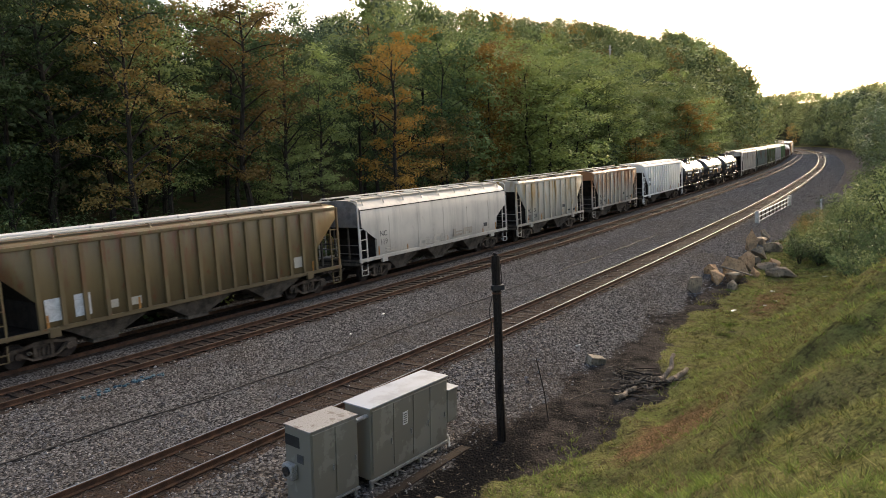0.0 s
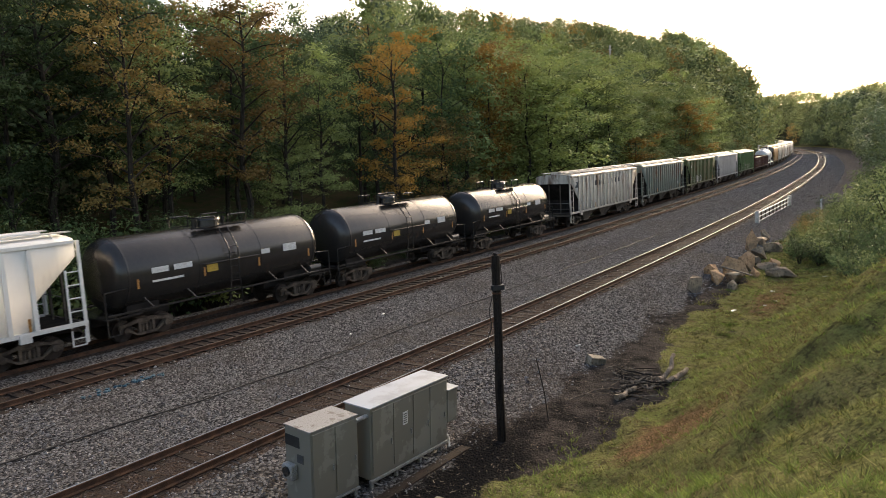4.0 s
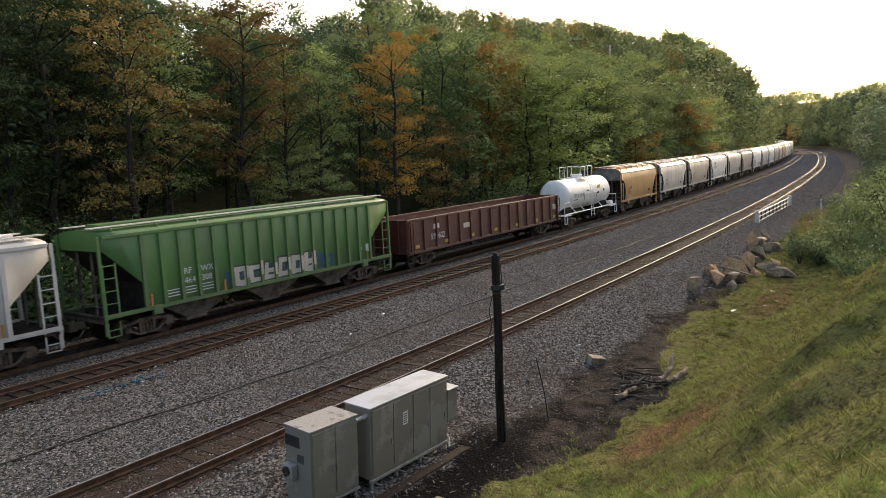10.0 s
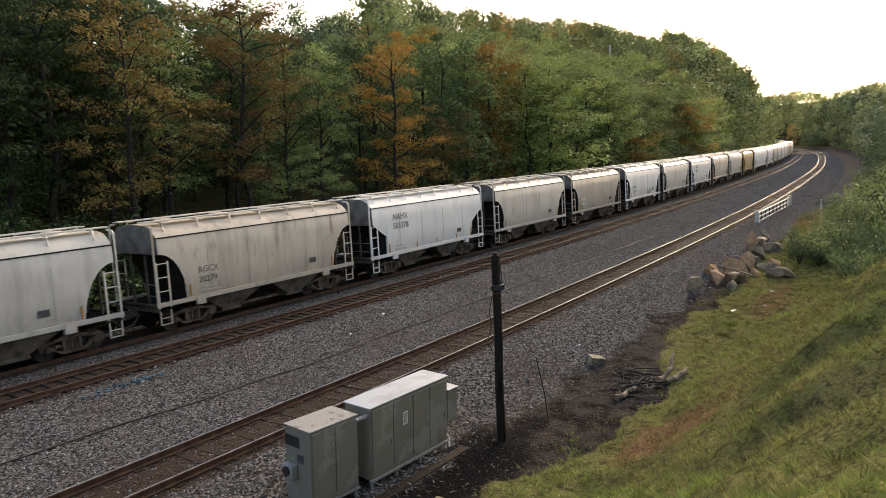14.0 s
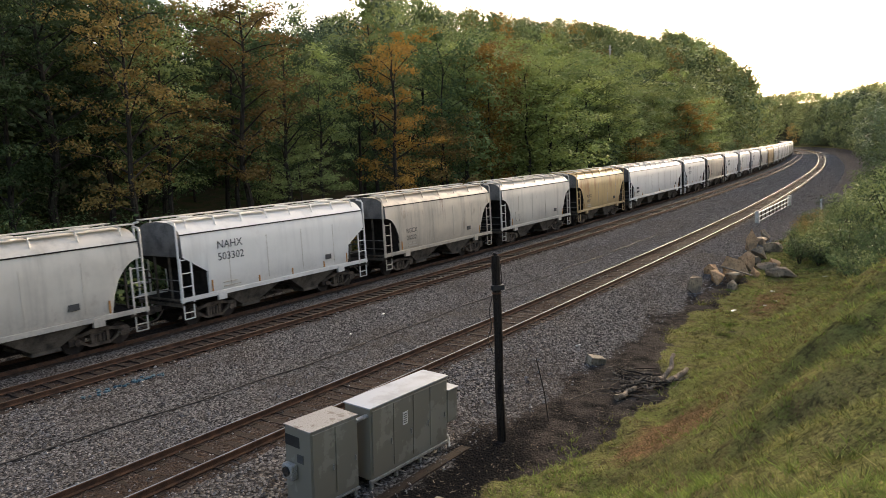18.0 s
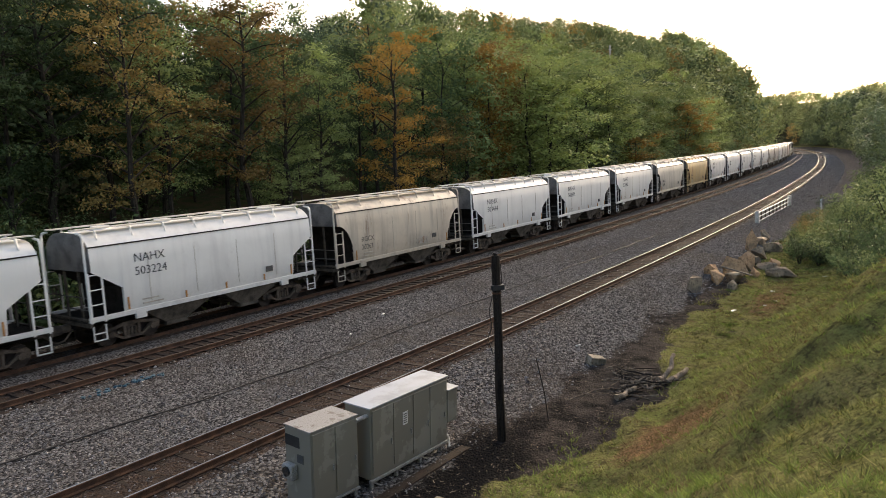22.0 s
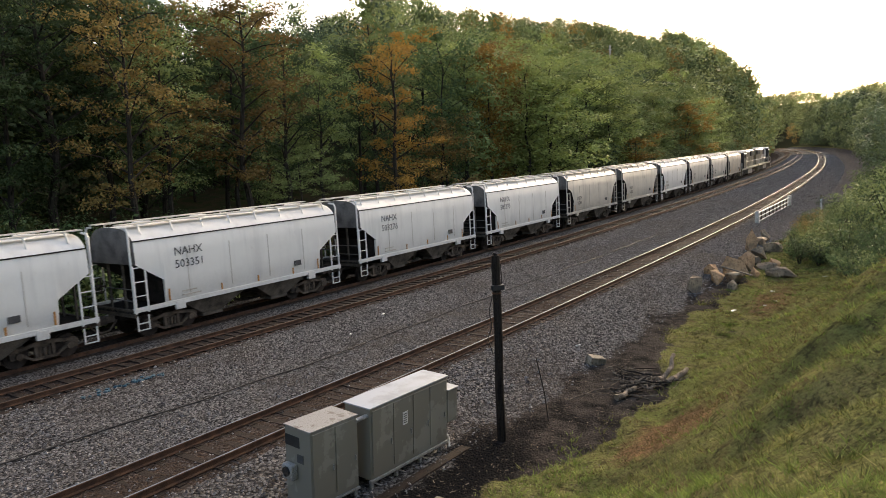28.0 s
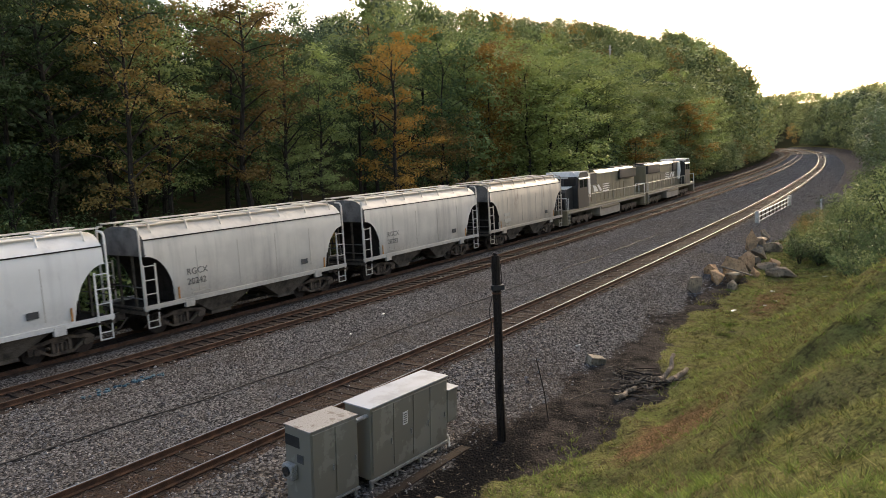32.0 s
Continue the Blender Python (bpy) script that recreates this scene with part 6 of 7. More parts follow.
def cabinets():
    turn = 53.5
    big = thing("signal_cabinet", pose(-1.735, 15.39, -0.395, 3.0, -1.0, 53.0), "large grey metal signal cabinet with a pale lid", "signal cabinet", "trackside signal cabinets")
    L, Dp, H = 2.77, 0.74, 1.60
    part("body", box(B(), 0, L, 0, Dp, 0, H, 0.012), M["cabinet"], big)
    part("lid", box(B(), -0.03, L + 0.03, -0.03, Dp + 0.03, H, H + 0.035, 0.01), M["cabinet_top"], big, "pale sheet-metal lid")
    for x0, x1 in ((0.06, 0.74), (0.76, 1.42), (1.45, 2.06), (2.08, 2.71)):
        door = part("door", box(B(), x0, x1, -0.022, 0.0, 0.10, H - 0.06, 0.008), M["cabinet"], big)
        part("handle", box(B(), x1 - 0.08, x1 - 0.05, -0.05, -0.02, 0.62, 0.76, 0.006), M["galvanised"], door, "grey latch handle")
        for z in (0.25, H - 0.25):
            part("hinge", box(B(), x0 - 0.012, x0 + 0.014, -0.036, -0.018, z - 0.06, z + 0.06), M["cabinet"], door)
    sign = part("notice", box(B(), 1.06, 1.23, -0.032, -0.024, 0.92, 1.22), M["white_vinyl"], big, "small white notice")
    for i in range(5):
        part("printed_bar", box(B(), 1.085, 1.205, -0.035, -0.031, 0.96 + i * 0.05, 0.98 + i * 0.05), M["lettering"], sign)
    part("base_rail", box(B(), -0.02, L + 0.02, -0.03, 0.04, -0.07, -0.004, 0.01), M["galvanised"], big)
    part("base_rail", box(B(), -0.02, L + 0.02, Dp - 0.04, Dp + 0.03, -0.07, -0.004, 0.01), M["galvanised"], big)
    for x in (0.08, 0.9, 1.75, 2.56):
        for y in (0.05, Dp - 0.05):
            part("leg", box(B(), x - 0.035, x + 0.035, y - 0.035, y + 0.035, -0.42, -0.07), M["galvanised"], big)
        part("brace", rod(B(), [(x, 0.02, -0.07), (min(x + 0.45, L), 0.02, -0.36)], 0.02), M["galvanised"], big)
    part("conduit", rod(B(), [(L + 0.03, 0.1, 0.05), (L + 0.14, 0.08, 0.06), (L + 0.16, 0.06, -0.1), (L + 0.1, 0.0, -0.24)], 0.028, 8), M["white_vinyl"], big, "white plastic conduit")
    part("pipe_joint", rod(B(), [(-0.34, 0.1, H - 0.16), (0.0, 0.1, H - 0.16)], 0.05, 12), M["galvanised"], big)
    end = part("end_box", box(B(), L + 0.005, L + 0.4, -0.02, 0.46, 0.42, 1.24, 0.015), M["cabinet"], big, "smaller grey junction box")
    part("end_box_lid", box(B(), L + 0.005, L + 0.43, -0.05, 0.49, 1.24, 1.27, 0.006), M["cabinet_top"], end)
    small = thing("signal_cabinet", pose(-2.80, 14.24, -0.44, 2.5, -1.0, 49.5), "grey metal signal cabinet with a peeling lid", "signal cabinet", "trackside signal cabinets")
    L2, D2, H2 = 1.27, 0.80, 1.57
    part("body", box(B(), 0, L2, 0, D2, 0, H2, 0.012), M["cabinet"], small)
    part("lid", box(B(), -0.02, L2 + 0.02, -0.02, D2 + 0.02, H2, H2 + 0.03, 0.01), M["cabinet_old"], small, "lid with peeling paint")
    for x0, x1 in ((0.04, 0.62), (0.65, 1.23)):
        door = part("door", box(B(), x0, x1, -0.02, 0, 0.1, H2 - 0.05, 0.008), M["cabinet"], small)
        part("handle", box(B(), x1 - 0.07, x1 - 0.04, -0.045, -0.018, 0.62, 0.74, 0.006), M["galvanised"], door)
    part("vent", box(B(), -0.012, 0.0, 0.34, 0.78, 1.17, 1.40), M["black"], small, "black louvred vent")
    part("badge", prism(B(), [(-0.01, 0.86), (-0.004, 0.86), (-0.004, 1.04), (-0.01, 1.04)], 0.22, 0.42), M["lettering"], small)
    meter = part("meter_box", box(B(), -0.16, 0.0, 0.42, 0.74, 0.50, 0.82, 0.03), M["galvanised"], small, "grey electric meter box")
    part("meter_dial", bar(B(), (-0.2, 0.58, 0.68), (-0.15, 0.58, 0.68), 0.1, 16), M["glass"], meter)
    part("base_rail", box(B(), -0.02, L2 + 0.02, -0.03, 0.04, -0.06, -0.004, 0.01), M["galvanised"], small)
    for x in (0.06, L2 - 0.06):
        for y in (0.06, D2 - 0.06):
            part("leg", box(B(), x - 0.035, x + 0.035, y - 0.035, y + 0.035, -0.34, -0.05), M["galvanised"], small)
    skid = part("timber_skid", box(B(), -2.2, 2.95, -0.14, 0.14, -0.1, 0.1, 0.02), M["tie"])
    skid.matrix_basis = pose(-1.35, 15.28, -0.74, 0, -1.8, turn)
    tagged(skid, "dark timber skid under the signal cabinets", "timber beam")


cabinets()


def old_post():
    post = thing("utility_post", pose(1.31, 18.06, -0.85, 0.7, -0.6, 20), "blackened wooden utility pole stub", "pole")
    bm = B()
    tube(bm, [Vector((0.01 * math.sin(i * 1.7), 0.012 * math.cos(i * 2.3), z)) for i, z in enumerate((-0.3, 0.0, 0.8, 1.8, 2.9, 3.9, 4.7, 4.97))], [0.125, 0.12, 0.112, 0.108, 0.105, 0.104, 0.108, 0.10], 14)
    bmesh.ops.holes_fill(bm, edges=bm.edges)
    part("pole", bm, M["pole"], post)
    part("splinter", prism(B(), [(-0.06, 4.9), (0.05, 4.9), (0.02, 5.0), (-0.05, 5.03)], -0.05, 0.05), M["pole"], post)
    part("bracket", box(B(), -0.16, 0.16, -0.13, 0.0, 4.12, 4.24, 0.01), M["black"], post)
    part("steel_band", bar(B(), (0, 0, 4.02), (0, 0, 4.06), 0.118, 14), M["plate"], post)
    wire = [(-0.1, 0.02, 4.0), (-0.2, 0.05, 3.6), (-0.14, 0.04, 3.2), (-0.24, 0.1, 2.9), (-0.12, 0.08, 2.5)]
    part("loose_wire", rod(B(), wire, 0.012), M["black"], post)
    part("loose_wire", rod(B(), [(0.1, 0, 4.05), (0.16, 0.03, 4.3), (0.13, 0.02, 4.75)], 0.012), M["black"], post)
    stay = part("sapling", rod(B(), [(0, 0, -0.1), (-0.1, 0.05, 0.9), (-0.3, 0.1, 1.9)], 0.014), M["bark"])
    stay.matrix_basis = pose(2.7, 19.3, -0.72, 0, 0, 20)
    tagged(stay, "thin dead stem standing in the cinders", "dead plant")


old_post()


def parapet():
    a, b = Vector((25.12, 58.7, 0.98)), Vector((34.13, 72.38, 1.50))
    d = b - a
    m = Matrix.Translation(a) @ Euler((0, -math.atan2(d.z, d.to_2d().length), math.atan2(d.y, d.x))).to_matrix().to_4x4()
    rail = thing("culvert_railing", m, "white-painted culvert railing between concrete posts", "railing")
    L = d.length
    for x in (0, L):
        part("concrete_post", box(B(), x - 0.15, x + 0.15, -0.15, 0.15, -0.7, 1.4, 0.03), M["concrete"], rail)
    for z in (0.15, 0.5, 0.85, 1.2):
        part("bar", rod(B(), [(0.14, 0, z), (L - 0.14, 0, z)], 0.04, 8), M["galvanised"], rail)
    for i in range(1, 9):
        x = L * i / 9
        part("upright", box(B(), x - 0.05, x + 0.05, -0.05, 0.05, -0.5, 1.24, 0.01), M["iron"], rail)
    ledge = part("culvert_wall", box(B(), -1.2, L + 1.2, -0.35, 0.3, -2.0, -0.25, 0.04), M["grey_rock"], rail)
    mark = thing("marker_post", pose(36.57, 71.09, 1.55), "white marker post with a dark green top", "marker post")
    part("shaft", box(B(), -0.09, 0.09, -0.05, 0.05, -0.4, 1.0, 0.01), M["white_vinyl"], mark)
    part("cap", box(B(), -0.092, 0.092, -0.052, 0.052, 1.0, 1.35, 0.01), M["engine_paint"], mark)


parapet()


def boulder(seed, size, material, name="boulder"):
    r = random.Random(seed)
    bm = B()
    for _ in range(11):
        v = Vector((r.gauss(0, 1), r.gauss(0, 1), r.gauss(0, 1))).normalized() * r.uniform(0.85, 1.15)
        bm.verts.new((v.x * size[0] * 1.15, v.y * size[1] * 1.15, v.z * size[2] * 1.15))
    hull = bmesh.ops.convex_hull(bm, input=bm.verts)
    bmesh.ops.delete(bm, geom=list({g for g in hull["geom_interior"] + hull["geom_unused"] if isinstance(g, bmesh.types.BMVert)}), context="VERTS")
    bmesh.ops.bevel(bm, geom=list(bm.edges), offset=0.012 * max(size), segments=1, affect="EDGES")
    bmesh.ops.subdivide_edges(bm, edges=list(bm.edges), cuts=2, use_grid_fill=True)
    bmesh.ops.triangulate(bm, faces=list(bm.faces))
    shift = Vector((seed * 1.3, seed * 0.7, 0))
    for v in bm.verts:
        v.co += v.co.normalized() * (0.07 * max(size) * noise.fractal(v.co * 2.6 + shift, 1.0, 2.0, 4))
    return part(name, bm, material)


def rocks():
    spec = [(28.6, -3.9, (0.75, 0.55, 0.60), "grey_rock"), (31.4, -4.0, (0.95, 0.7, 0.55), "rock"), (33.2, -3.5, (0.75, 0.6, 0.5), "rock"), (33.8, -4.6, (1.1, 0.8, 0.85), "rock"), (32.0, -5.0, (0.9, 0.7, 0.5), "grey_rock"),
            (36.2, -4.6, (1.1, 0.8, 0.7), "rock"), (36.8, -5.6, (0.9, 0.6, 0.4), "grey_rock"), (38.6, -4.4, (1.0, 0.7, 0.5), "grey_rock"), (35.0, -6.6, (1.3, 0.7, 0.4), "grey_rock"), (40.6, -4.6, (1.1, 0.8, 0.45), "grey_rock"),
            (42.6, -3.7, (0.6, 0.5, 0.95), "rock"), (43.5, -4.8, (1.2, 0.8, 0.5), "grey_rock"), (46.0, -3.6, (1.5, 0.7, 0.5), "grey_rock"), (34.4, -5.5, (0.5, 0.4, 0.35), "rock"), (38.0, -5.8, (0.7, 0.5, 0.35), "rock"),
            (30.4, -5.2, (0.5, 0.4, 0.3), "grey_rock"), (48.5, -3.4, (1.3, 0.7, 0.5), "grey_rock")]
    r = random.Random(8)
    for i, (s, o, size, mt) in enumerate(spec):
        ob = boulder(40 + i, [size[0] * 0.62, size[1] * 0.66, size[2] * 0.98], M[mt])
        ob.matrix_basis = Matrix.Translation(Vector(ground_at(s - 1.5, o - 0.1)) + Vector((0, 0, size[2] * 0.3))) @ Euler((r.gauss(0, 0.2), r.gauss(0, 0.2), r.uniform(0, 6))).to_matrix().to_4x4()
        tagged(ob, "brown sandstone boulder in a tumbled pile" if mt == "rock" else "grey weathered boulder in a tumbled pile", "boulder", "boulders beside the culvert")
    for i, (s, o, w) in enumerate(((3.7, -5.3, 0.17), (3.75, -5.6, 0.13), (4.0, -5.9, 0.2), (4.4, -6.3, 0.12), (3.5, -5.1, 0.15))):
        ob = boulder(80 + i, [w, w * 0.7, w * 0.45], M["pale_rock"], "flat_stone")
        ob.matrix_basis = Matrix.Translation(Vector(ground_at(s, o)) + Vector((0, 0, w * 0.1))) @ Euler((0, 0, r.uniform(0, 6))).to_matrix().to_4x4()
        tagged(ob, "flat pale stone half sunk in the cinders", "stone", "flat stones below the bank")
    bm = box(B(), -0.29, 0.29, -0.18, 0.18, -0.16, 0.17, 0.03)
    for v in bm.verts:
        v.co += Vector((noise.noise(v.co * 3), noise.noise(v.co * 3 + Vector((7, 0, 0))), noise.noise(v.co * 3 + Vector((0, 9, 0))))) * 0.07
    ob = part("stone_block", bm, M["pale_rock"])
    ob.matrix_basis = Matrix.Translation(Vector(ground_at(14.13, -4.33)) + Vector((0, 0, 0.1))) @ Euler((0.1, 0.15, 0.3)).to_matrix().to_4x4()
    tagged(ob, "squared pale stone block lying on the cinders", "stone block")
    stick = part("plank", box(B(), -0.85, 0.85, -0.05, 0.05, -0.03, 0.03, 0.008), M["deadwood"])
    stick.matrix_basis = Matrix.Translation(Vector(ground_at(31.5, -4.9)) + Vector((0, 0, 0.42))) @ Euler((0.1, 0.22, -0.75)).to_matrix().to_4x4()
    tagged(stick, "pale plank leaning on the boulders", "plank")


rocks()


def log(seed, length, radius, m, label, material="deadwood", n=9):
    r = random.Random(seed)
    bm = B()
    pts = [Vector((-length / 2 + length * i / 5, r.gauss(0, 0.04) * length, r.gauss(0, 0.03) * length)) for i in range(6)]
    tube(bm, pts, [radius * r.uniform(0.75, 1.1) * (1 - 0.07 * i) for i in range(6)], n)
    bmesh.ops.holes_fill(bm, edges=bm.edges)
    ob = part("log" if radius > 0.05 else "branch", bm, M[material])
    ob.matrix_basis = m
    return tagged(ob, label, "log" if radius > 0.05 else "branch", "driftwood pile")


def driftwood():
    r = random.Random(21)
    g = Vector(ground_at(14.0, -6.9))
    log(1, 1.6, 0.10, Matrix.Translation(g + Vector((0.0, 0.35, 0.34))) @ Euler((0, -0.36, 1.0)).to_matrix().to_4x4(), "bleached split log leaning on the grass edge")
    log(2, 1.3, 0.11, Matrix.Translation(g + Vector((0.25, 0.1, 0.16))) @ Euler((0, -0.1, 0.9)).to_matrix().to_4x4(), "grey weathered log on the cinders")
    log(3, 1.0, 0.10, Matrix.Translation(Vector(ground_at(12.0, -6.2)) + Vector((0, 0, 0.1))) @ Euler((0, -0.12, 0.7)).to_matrix().to_4x4(), "short pale log on the cinders")
    for i in range(46):
        s, o = 12.9 + r.gauss(0, 0.75), -6.2 + r.gauss(0, 0.45)
        log(100 + i, r.uniform(0.4, 1.4), r.uniform(0.012, 0.04), Matrix.Translation(Vector(ground_at(s, o)) + Vector((0, 0, r.uniform(0.02, 0.22)))) @ Euler((0, r.gauss(0, 0.14), r.gauss(0.35, 0.6))).to_matrix().to_4x4(),
            "dead branch in a driftwood pile", "deadwood" if r.random() < 0.6 else "bark", 6)


driftwood()


def small_things():
    r = random.Random(3)
    gs = np.arange(-6, 46, 0.8)
    pts = [Vector(p) + Vector((0, 0, 0.02 + 0.012 * math.sin(i * 1.3))) for i, p in enumerate(xyz(gs, np.interp(gs, [-6, 0, 8, 20, 46], [4.7, 4.3, 3.65, 3.85, 3.6]) + 0.06 * np.sin(gs * 1.1), -0.335))]
    bm = B()
    tube(bm, pts, [0.022] * len(pts), 6)
    tagged(part("cable", bm, M["black"]), "black cable lying along the ballast", "cable")
    for s0, n in ((3.5, 12), (4.9, 22)):
        mark = thing("paint_mark", Matrix.Translation(Vector(ground_at(s0, 9.0))), "ballast stones sprayed with blue marking paint", "paint mark")
        vs = B()
        for _ in range(n):
            p = Vector(ground_at(s0 + r.gauss(0, 0.35), 7.35 + r.gauss(0, 0.10))) - mark.matrix_basis.translation
            w = r.uniform(0.03, 0.06)
            box(vs, p.x - w, p.x + w, p.y - w, p.y + w, p.z - 0.02, p.z + 0.035)
        tagged(part("blue_stones", vs, M["blue_spray"], mark), kind="stuff")
    for s, o, w in ((15.2, -3.2, 0.09), (24.5, -6.3, 0.16), (29.5, -7.0, 0.10), (25.5, -7.4, 0.07), (33, -8.9, 0.14), (16, 6.3, 0.1), (12.6, 5.2, 0.07), (27, -7.6, 0.08), (-1.5, 7, 0.06)):
        ob = part("litter", box(B(), -w, w, -w * 0.5, w * 0.5, 0, 0.03, 0.006), M["litter"])
        ob.matrix_basis = Matrix.Translation(Vector(ground_at(s, o)) + Vector((0, 0, 0.03))) @ Euler((0.1, 0.1, r.uniform(0, 6))).to_matrix().to_4x4()
        tagged(ob, "scrap of pale litter on the ground", "litter", "scattered litter")
    pole = thing("utility_pole", Matrix.Translation(Vector((36.0, 156.0, 8.0))), "thin grey utility pole among hillside trees", "pole")
    part("pole", rod(B(), [(0, 0, 0), (0, 0, 23.5)], 0.16, 8), M["concrete"], pole)
    part("crossarm", box(B(), -0.45, 0.45, -0.05, 0.05, 22.6, 22.72), M["concrete"], pole)


small_things()


# ---------------------------------------------------------------- loose stone and grass
def scatter_stones():
    rng = np.random.default_rng(4)
    n = 46000
    s = -7 + 290 * rng.random(n) ** 2.5
    o = rng.uniform(-4.6, 9.2, n)
    keep = (np.abs(o) > 0.95) | (rng.random(n) < 0.25)
    s, o = s[keep], o[keep]
    n = len(s)
    size = rng.uniform(0.02, 0.042, n) * (1 + np.maximum(s, 0) / 70) * np.where(rng.random(n) < 0.04, 1.7, 1)
    p = ground_at(s, o)
    base = np.array([(1, 0, 0), (0, 1, 0), (-1, 0, 0), (0, -1, 0), (0, 0, 0.8)], float)
    a = rng.uniform(0, 6.28, n)
    v = base[None] * rng.uniform(0.6, 1.3, (n, 5, 3)) * size[:, None, None]
    x = v[..., 0] * np.cos(a)[:, None] - v[..., 1] * np.sin(a)[:, None]
    y = v[..., 0] * np.sin(a)[:, None] + v[..., 1] * np.cos(a)[:, None]
    v = np.stack([x, y, v[..., 2]], -1) + p[:, None, :] + np.array([0, 0, 0.012])
    tri = np.array([(0, 1, 4), (1, 2, 4), (2, 3, 4), (3, 0, 4)])
    f = (tri[None] + 5 * np.arange(n)[:, None, None]).reshape(-1, 3)
    me = bpy.data.meshes.new("ballast_stones")
    me.from_pydata(v.reshape(-1, 3).tolist(), [], f.tolist())
    me.materials.append(M["stones"])
    tagged(new("ballast_stones", me), "loose grey crushed ballast stones", "ballast", kind="stuff")


def scatter_grass():
    """Tufts of grass: mown mats on the bank, long lush blades at its near end, dry clippings."""
    rng = np.random.default_rng(6)
    n = 23000
    s = -7 + 54 * rng.random(n) ** 1.5
    toe = np.interp(s, [-10, 4.8, 8, 12.6, 16, 19, 28, 45, 60], [6.2, 6.3, 6.6, 7.2, 6.4, 5.2, 5.4, 4.6, 4.2])
    o = -toe + 0.6 - 9.4 * rng.random(n) ** 0.75
    keep = rng.random(n) < np.clip((-toe - o + 0.5) / 1.2 + 0.2, 0.0, 1)
    s, o = s[keep], o[keep]
    p = ground_at(s, o)
    dist = np.linalg.norm(p[:, :2], axis=1)
    keep = dist > 2.6
    p, dist, s, o = p[keep], dist[keep], s[keep], o[keep]
    n = len(p)
    patch = np.array([noise.noise(Vector((x * 0.4, y * 0.4, 9))) for x, y, _ in p])
    blot = np.array([noise.noise(Vector((x * 1.3, y * 1.3, 3))) for x, y, _ in p])
    brown = np.exp(-((s - 8.6) / 2.2) ** 2 - ((o + 8.6) / 1.3) ** 2) + 0.6 * np.exp(-((s - 27) / 5) ** 2 - ((o + 7.4) / 1.4) ** 2)
    dry = rng.random(n) < 0.06 + 0.38 * np.clip(patch * 1.6 + blot * 0.5, 0, 1) + 1.0 * brown
    fore = s < 6.6 + (o + 7.9) * 1.3 + 1.5 * patch
    lush = (fore & (rng.random(n) < 0.85)) | (~dry & (np.sin(s * 1.75 + o * 0.35 - 1.6 + patch * 3) > 0.3) & (rng.random(n) < 0.5))
    dry &= ~lush
    tall = np.where(fore, rng.uniform(0.05, 0.115, n), rng.uniform(0.022, 0.05, n) * (1 + 1.8 * (rng.random(n) < 0.22) * (~dry)) * (1 + 0.9 * np.clip(blot, -0.5, 0.6)))
    per = 10
    k = np.repeat(np.arange(n), per)
    m = n * per
    a = rng.uniform(0, 6.28, m)
    out = np.stack([np.cos(a), np.sin(a), np.zeros(m)], 1)
    rad = (0.05 + 0.0065 * dist)[k] * rng.random(m) ** 0.6
    root = p[k] + out * rad[:, None] - np.array([0, 0, 0.012])
    h = tall[k] * rng.uniform(0.5, 1.2, m)
    w = (0.0015 + 0.0006 * dist)[k] * rng.uniform(0.7, 1.3, m)
    b = rng.uniform(0, 6.28, m)
    side = np.stack([np.cos(b), np.sin(b), np.zeros(m)], 1) * w[:, None]
    lean = (out * rng.uniform(0.3, 1.8, m)[:, None] + rng.normal(0, 0.3, (m, 3)) * np.array([1, 1, 0]) + np.array([0, 0, 1])) * h[:, None]
    q = np.stack([root - side, root + side, root + side * 0.35 + lean, root - side * 0.35 + lean], 1)
    for name, sel, mt, say in (("grass", ~dry & ~lush, "grass", "short green grass on the bank"), ("lush_grass", lush, "lush", "brighter longer grass at the top of the bank"),
                               ("dry_grass", dry, "dry_grass", "dry brown grass clippings on the bank")):
        tagged(new(name, quad_mesh(name, q[sel[k]], M[mt])), say, "grass", kind="stuff")


def scatter_debris():
    rng = np.random.default_rng(14)
    n = 4200
    s = rng.uniform(0, 27, n)
    o = rng.uniform(-7.4, -3.4, n)
    p = ground_at(s, o) + np.array([0, 0, 0.012])
    a = rng.uniform(0, 6.28, n)
    ln, wd = rng.uniform(0.01, 0.06, n), rng.uniform(0.003, 0.01, n)
    u = np.stack([np.cos(a), np.sin(a), rng.normal(0, 0.15, n)], 1) * ln[:, None]
    w = np.stack([-np.sin(a), np.cos(a), rng.normal(0, 0.3, n)], 1) * wd[:, None]
    q = np.stack([p - u - w, p + u - w, p + u + w, p - u + w], 1)
    tagged(new("wood_chips", quad_mesh("wood_chips", q, M["chips"])), "pale wood chips and twigs strewn over cinders", "debris", kind="stuff")


M["chips"] = speckled("wood_chip", (0.05, 0.04, 0.03), (0.22, 0.18, 0.14))
scatter_debris()
scatter_stones()
scatter_grass()


# ---------------------------------------------------------------- what moves
def roll_wheels():
    """Every axle turns as far as the train has gone; alike axles share their keys."""
    kinds = {}
    for o in scene.objects:
        if o.name.split(".")[0] == "wheelset":
            kinds.setdefault(round(o.location.x, 2), []).append(o)
    for x, axles in kinds.items():
        rows = []
        for i in range(frame(32.0)):
            t = i / FPS
            rows.append((t, Matrix.Translation((x, 0, 0.42)) @ Matrix.Rotation(-((SPEED * t + GAIN * t * t) / 0.42) % (2 * math.pi), 4, "Y")))
        walk(axles[0], rows)
        keys = axles[0].animation_data
        for o in axles[1:]:
            o.rotation_mode = "QUATERNION"
            data = o.animation_data_create()
            data.action = keys.action
            data.action_slot = keys.action_slot


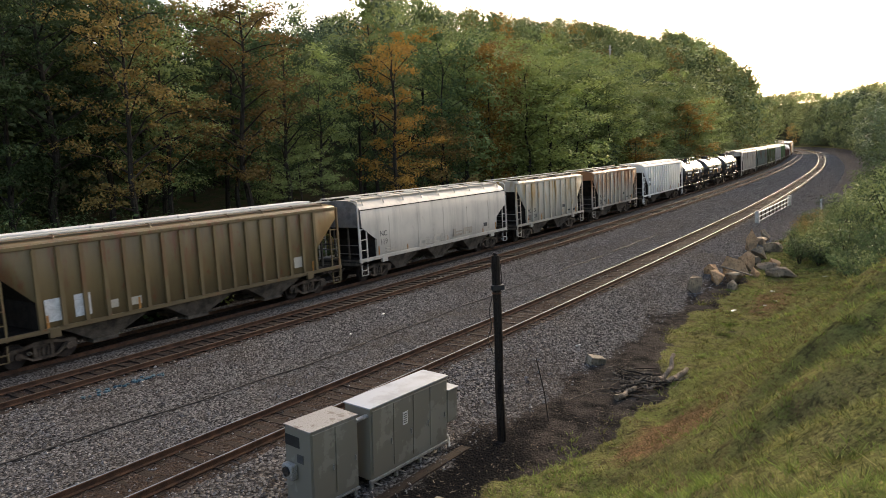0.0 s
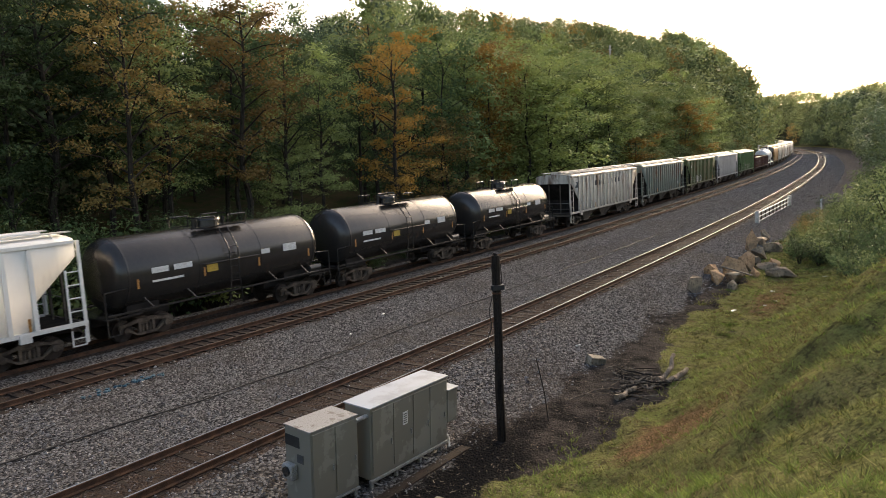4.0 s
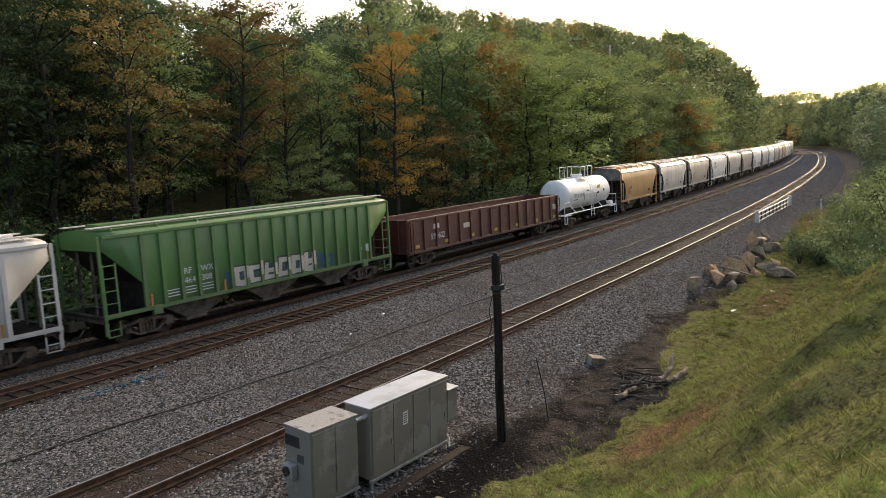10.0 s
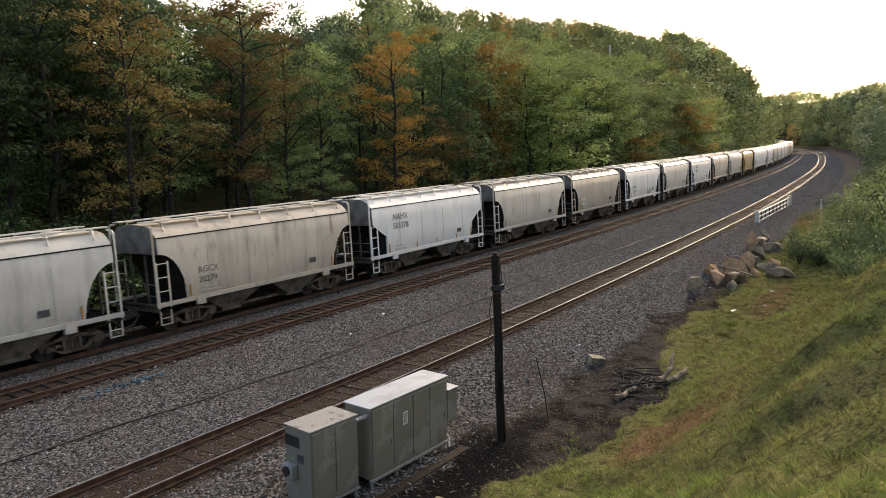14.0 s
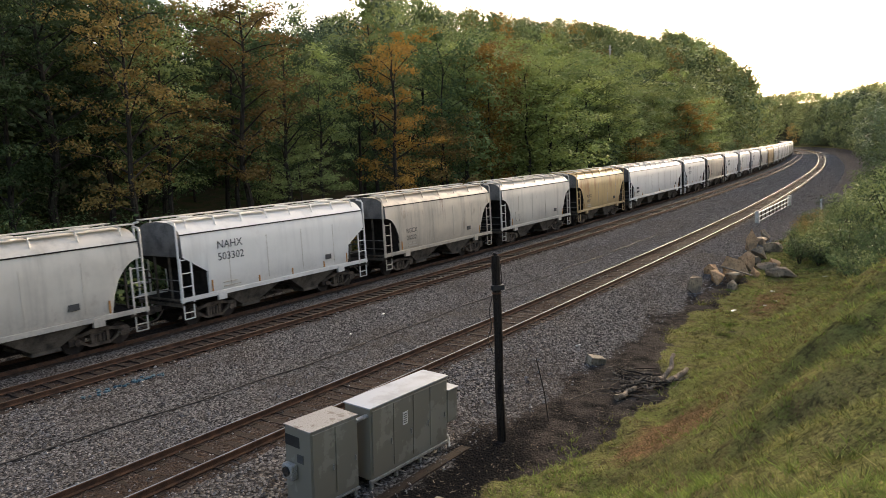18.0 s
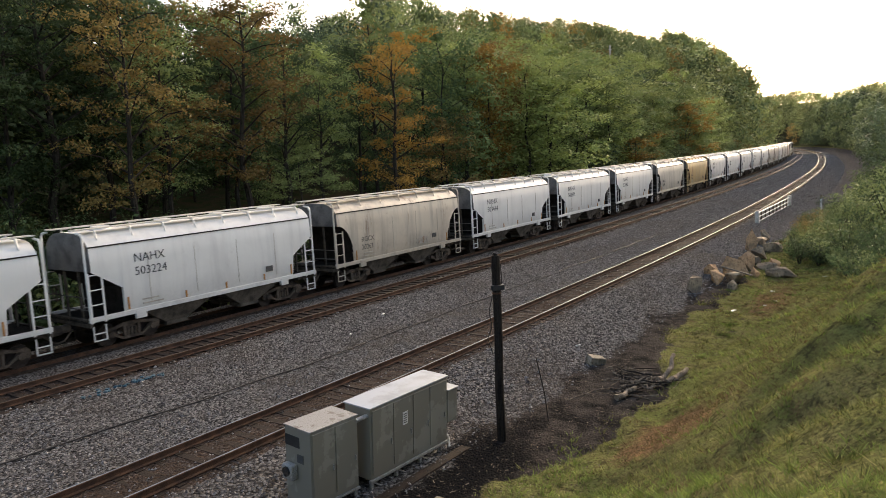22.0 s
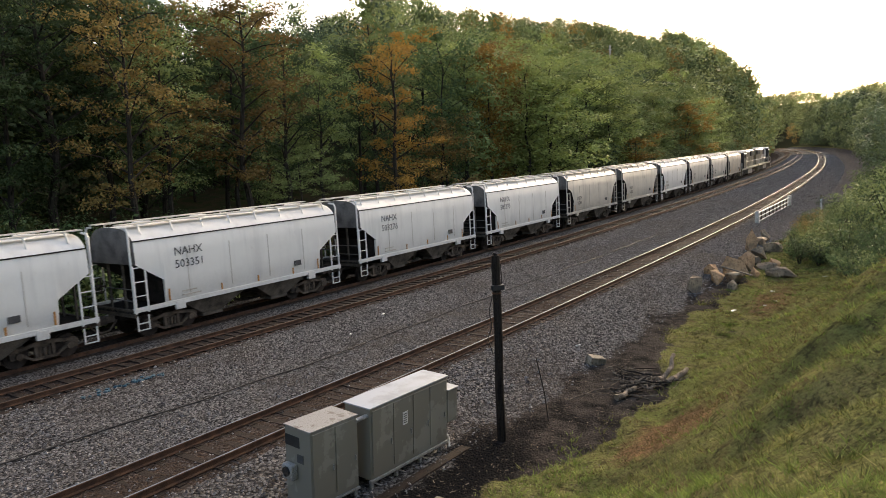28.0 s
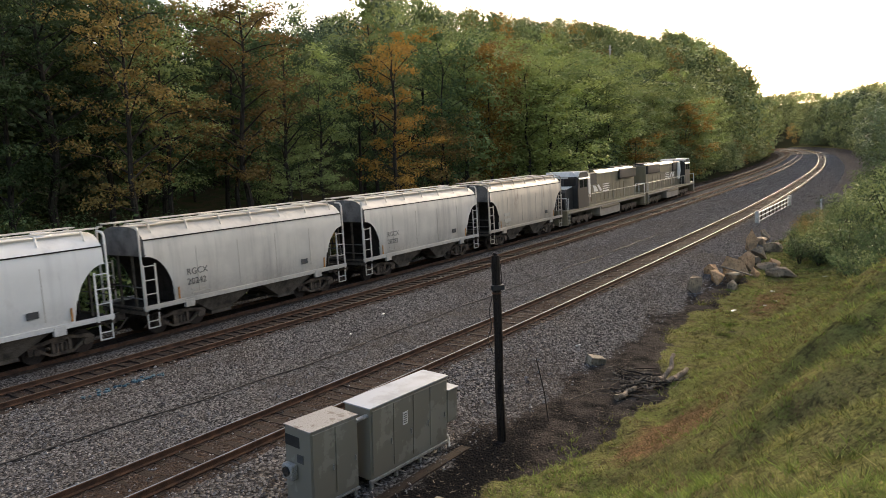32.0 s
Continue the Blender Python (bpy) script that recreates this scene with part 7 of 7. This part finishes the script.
def motions():
    roll_wheels()
    for thing, centre, base in CARS:
        walk(thing, [(t, car_pose(centre, base, t)) for t in [i * 0.5 for i in range(65)]])


motions()
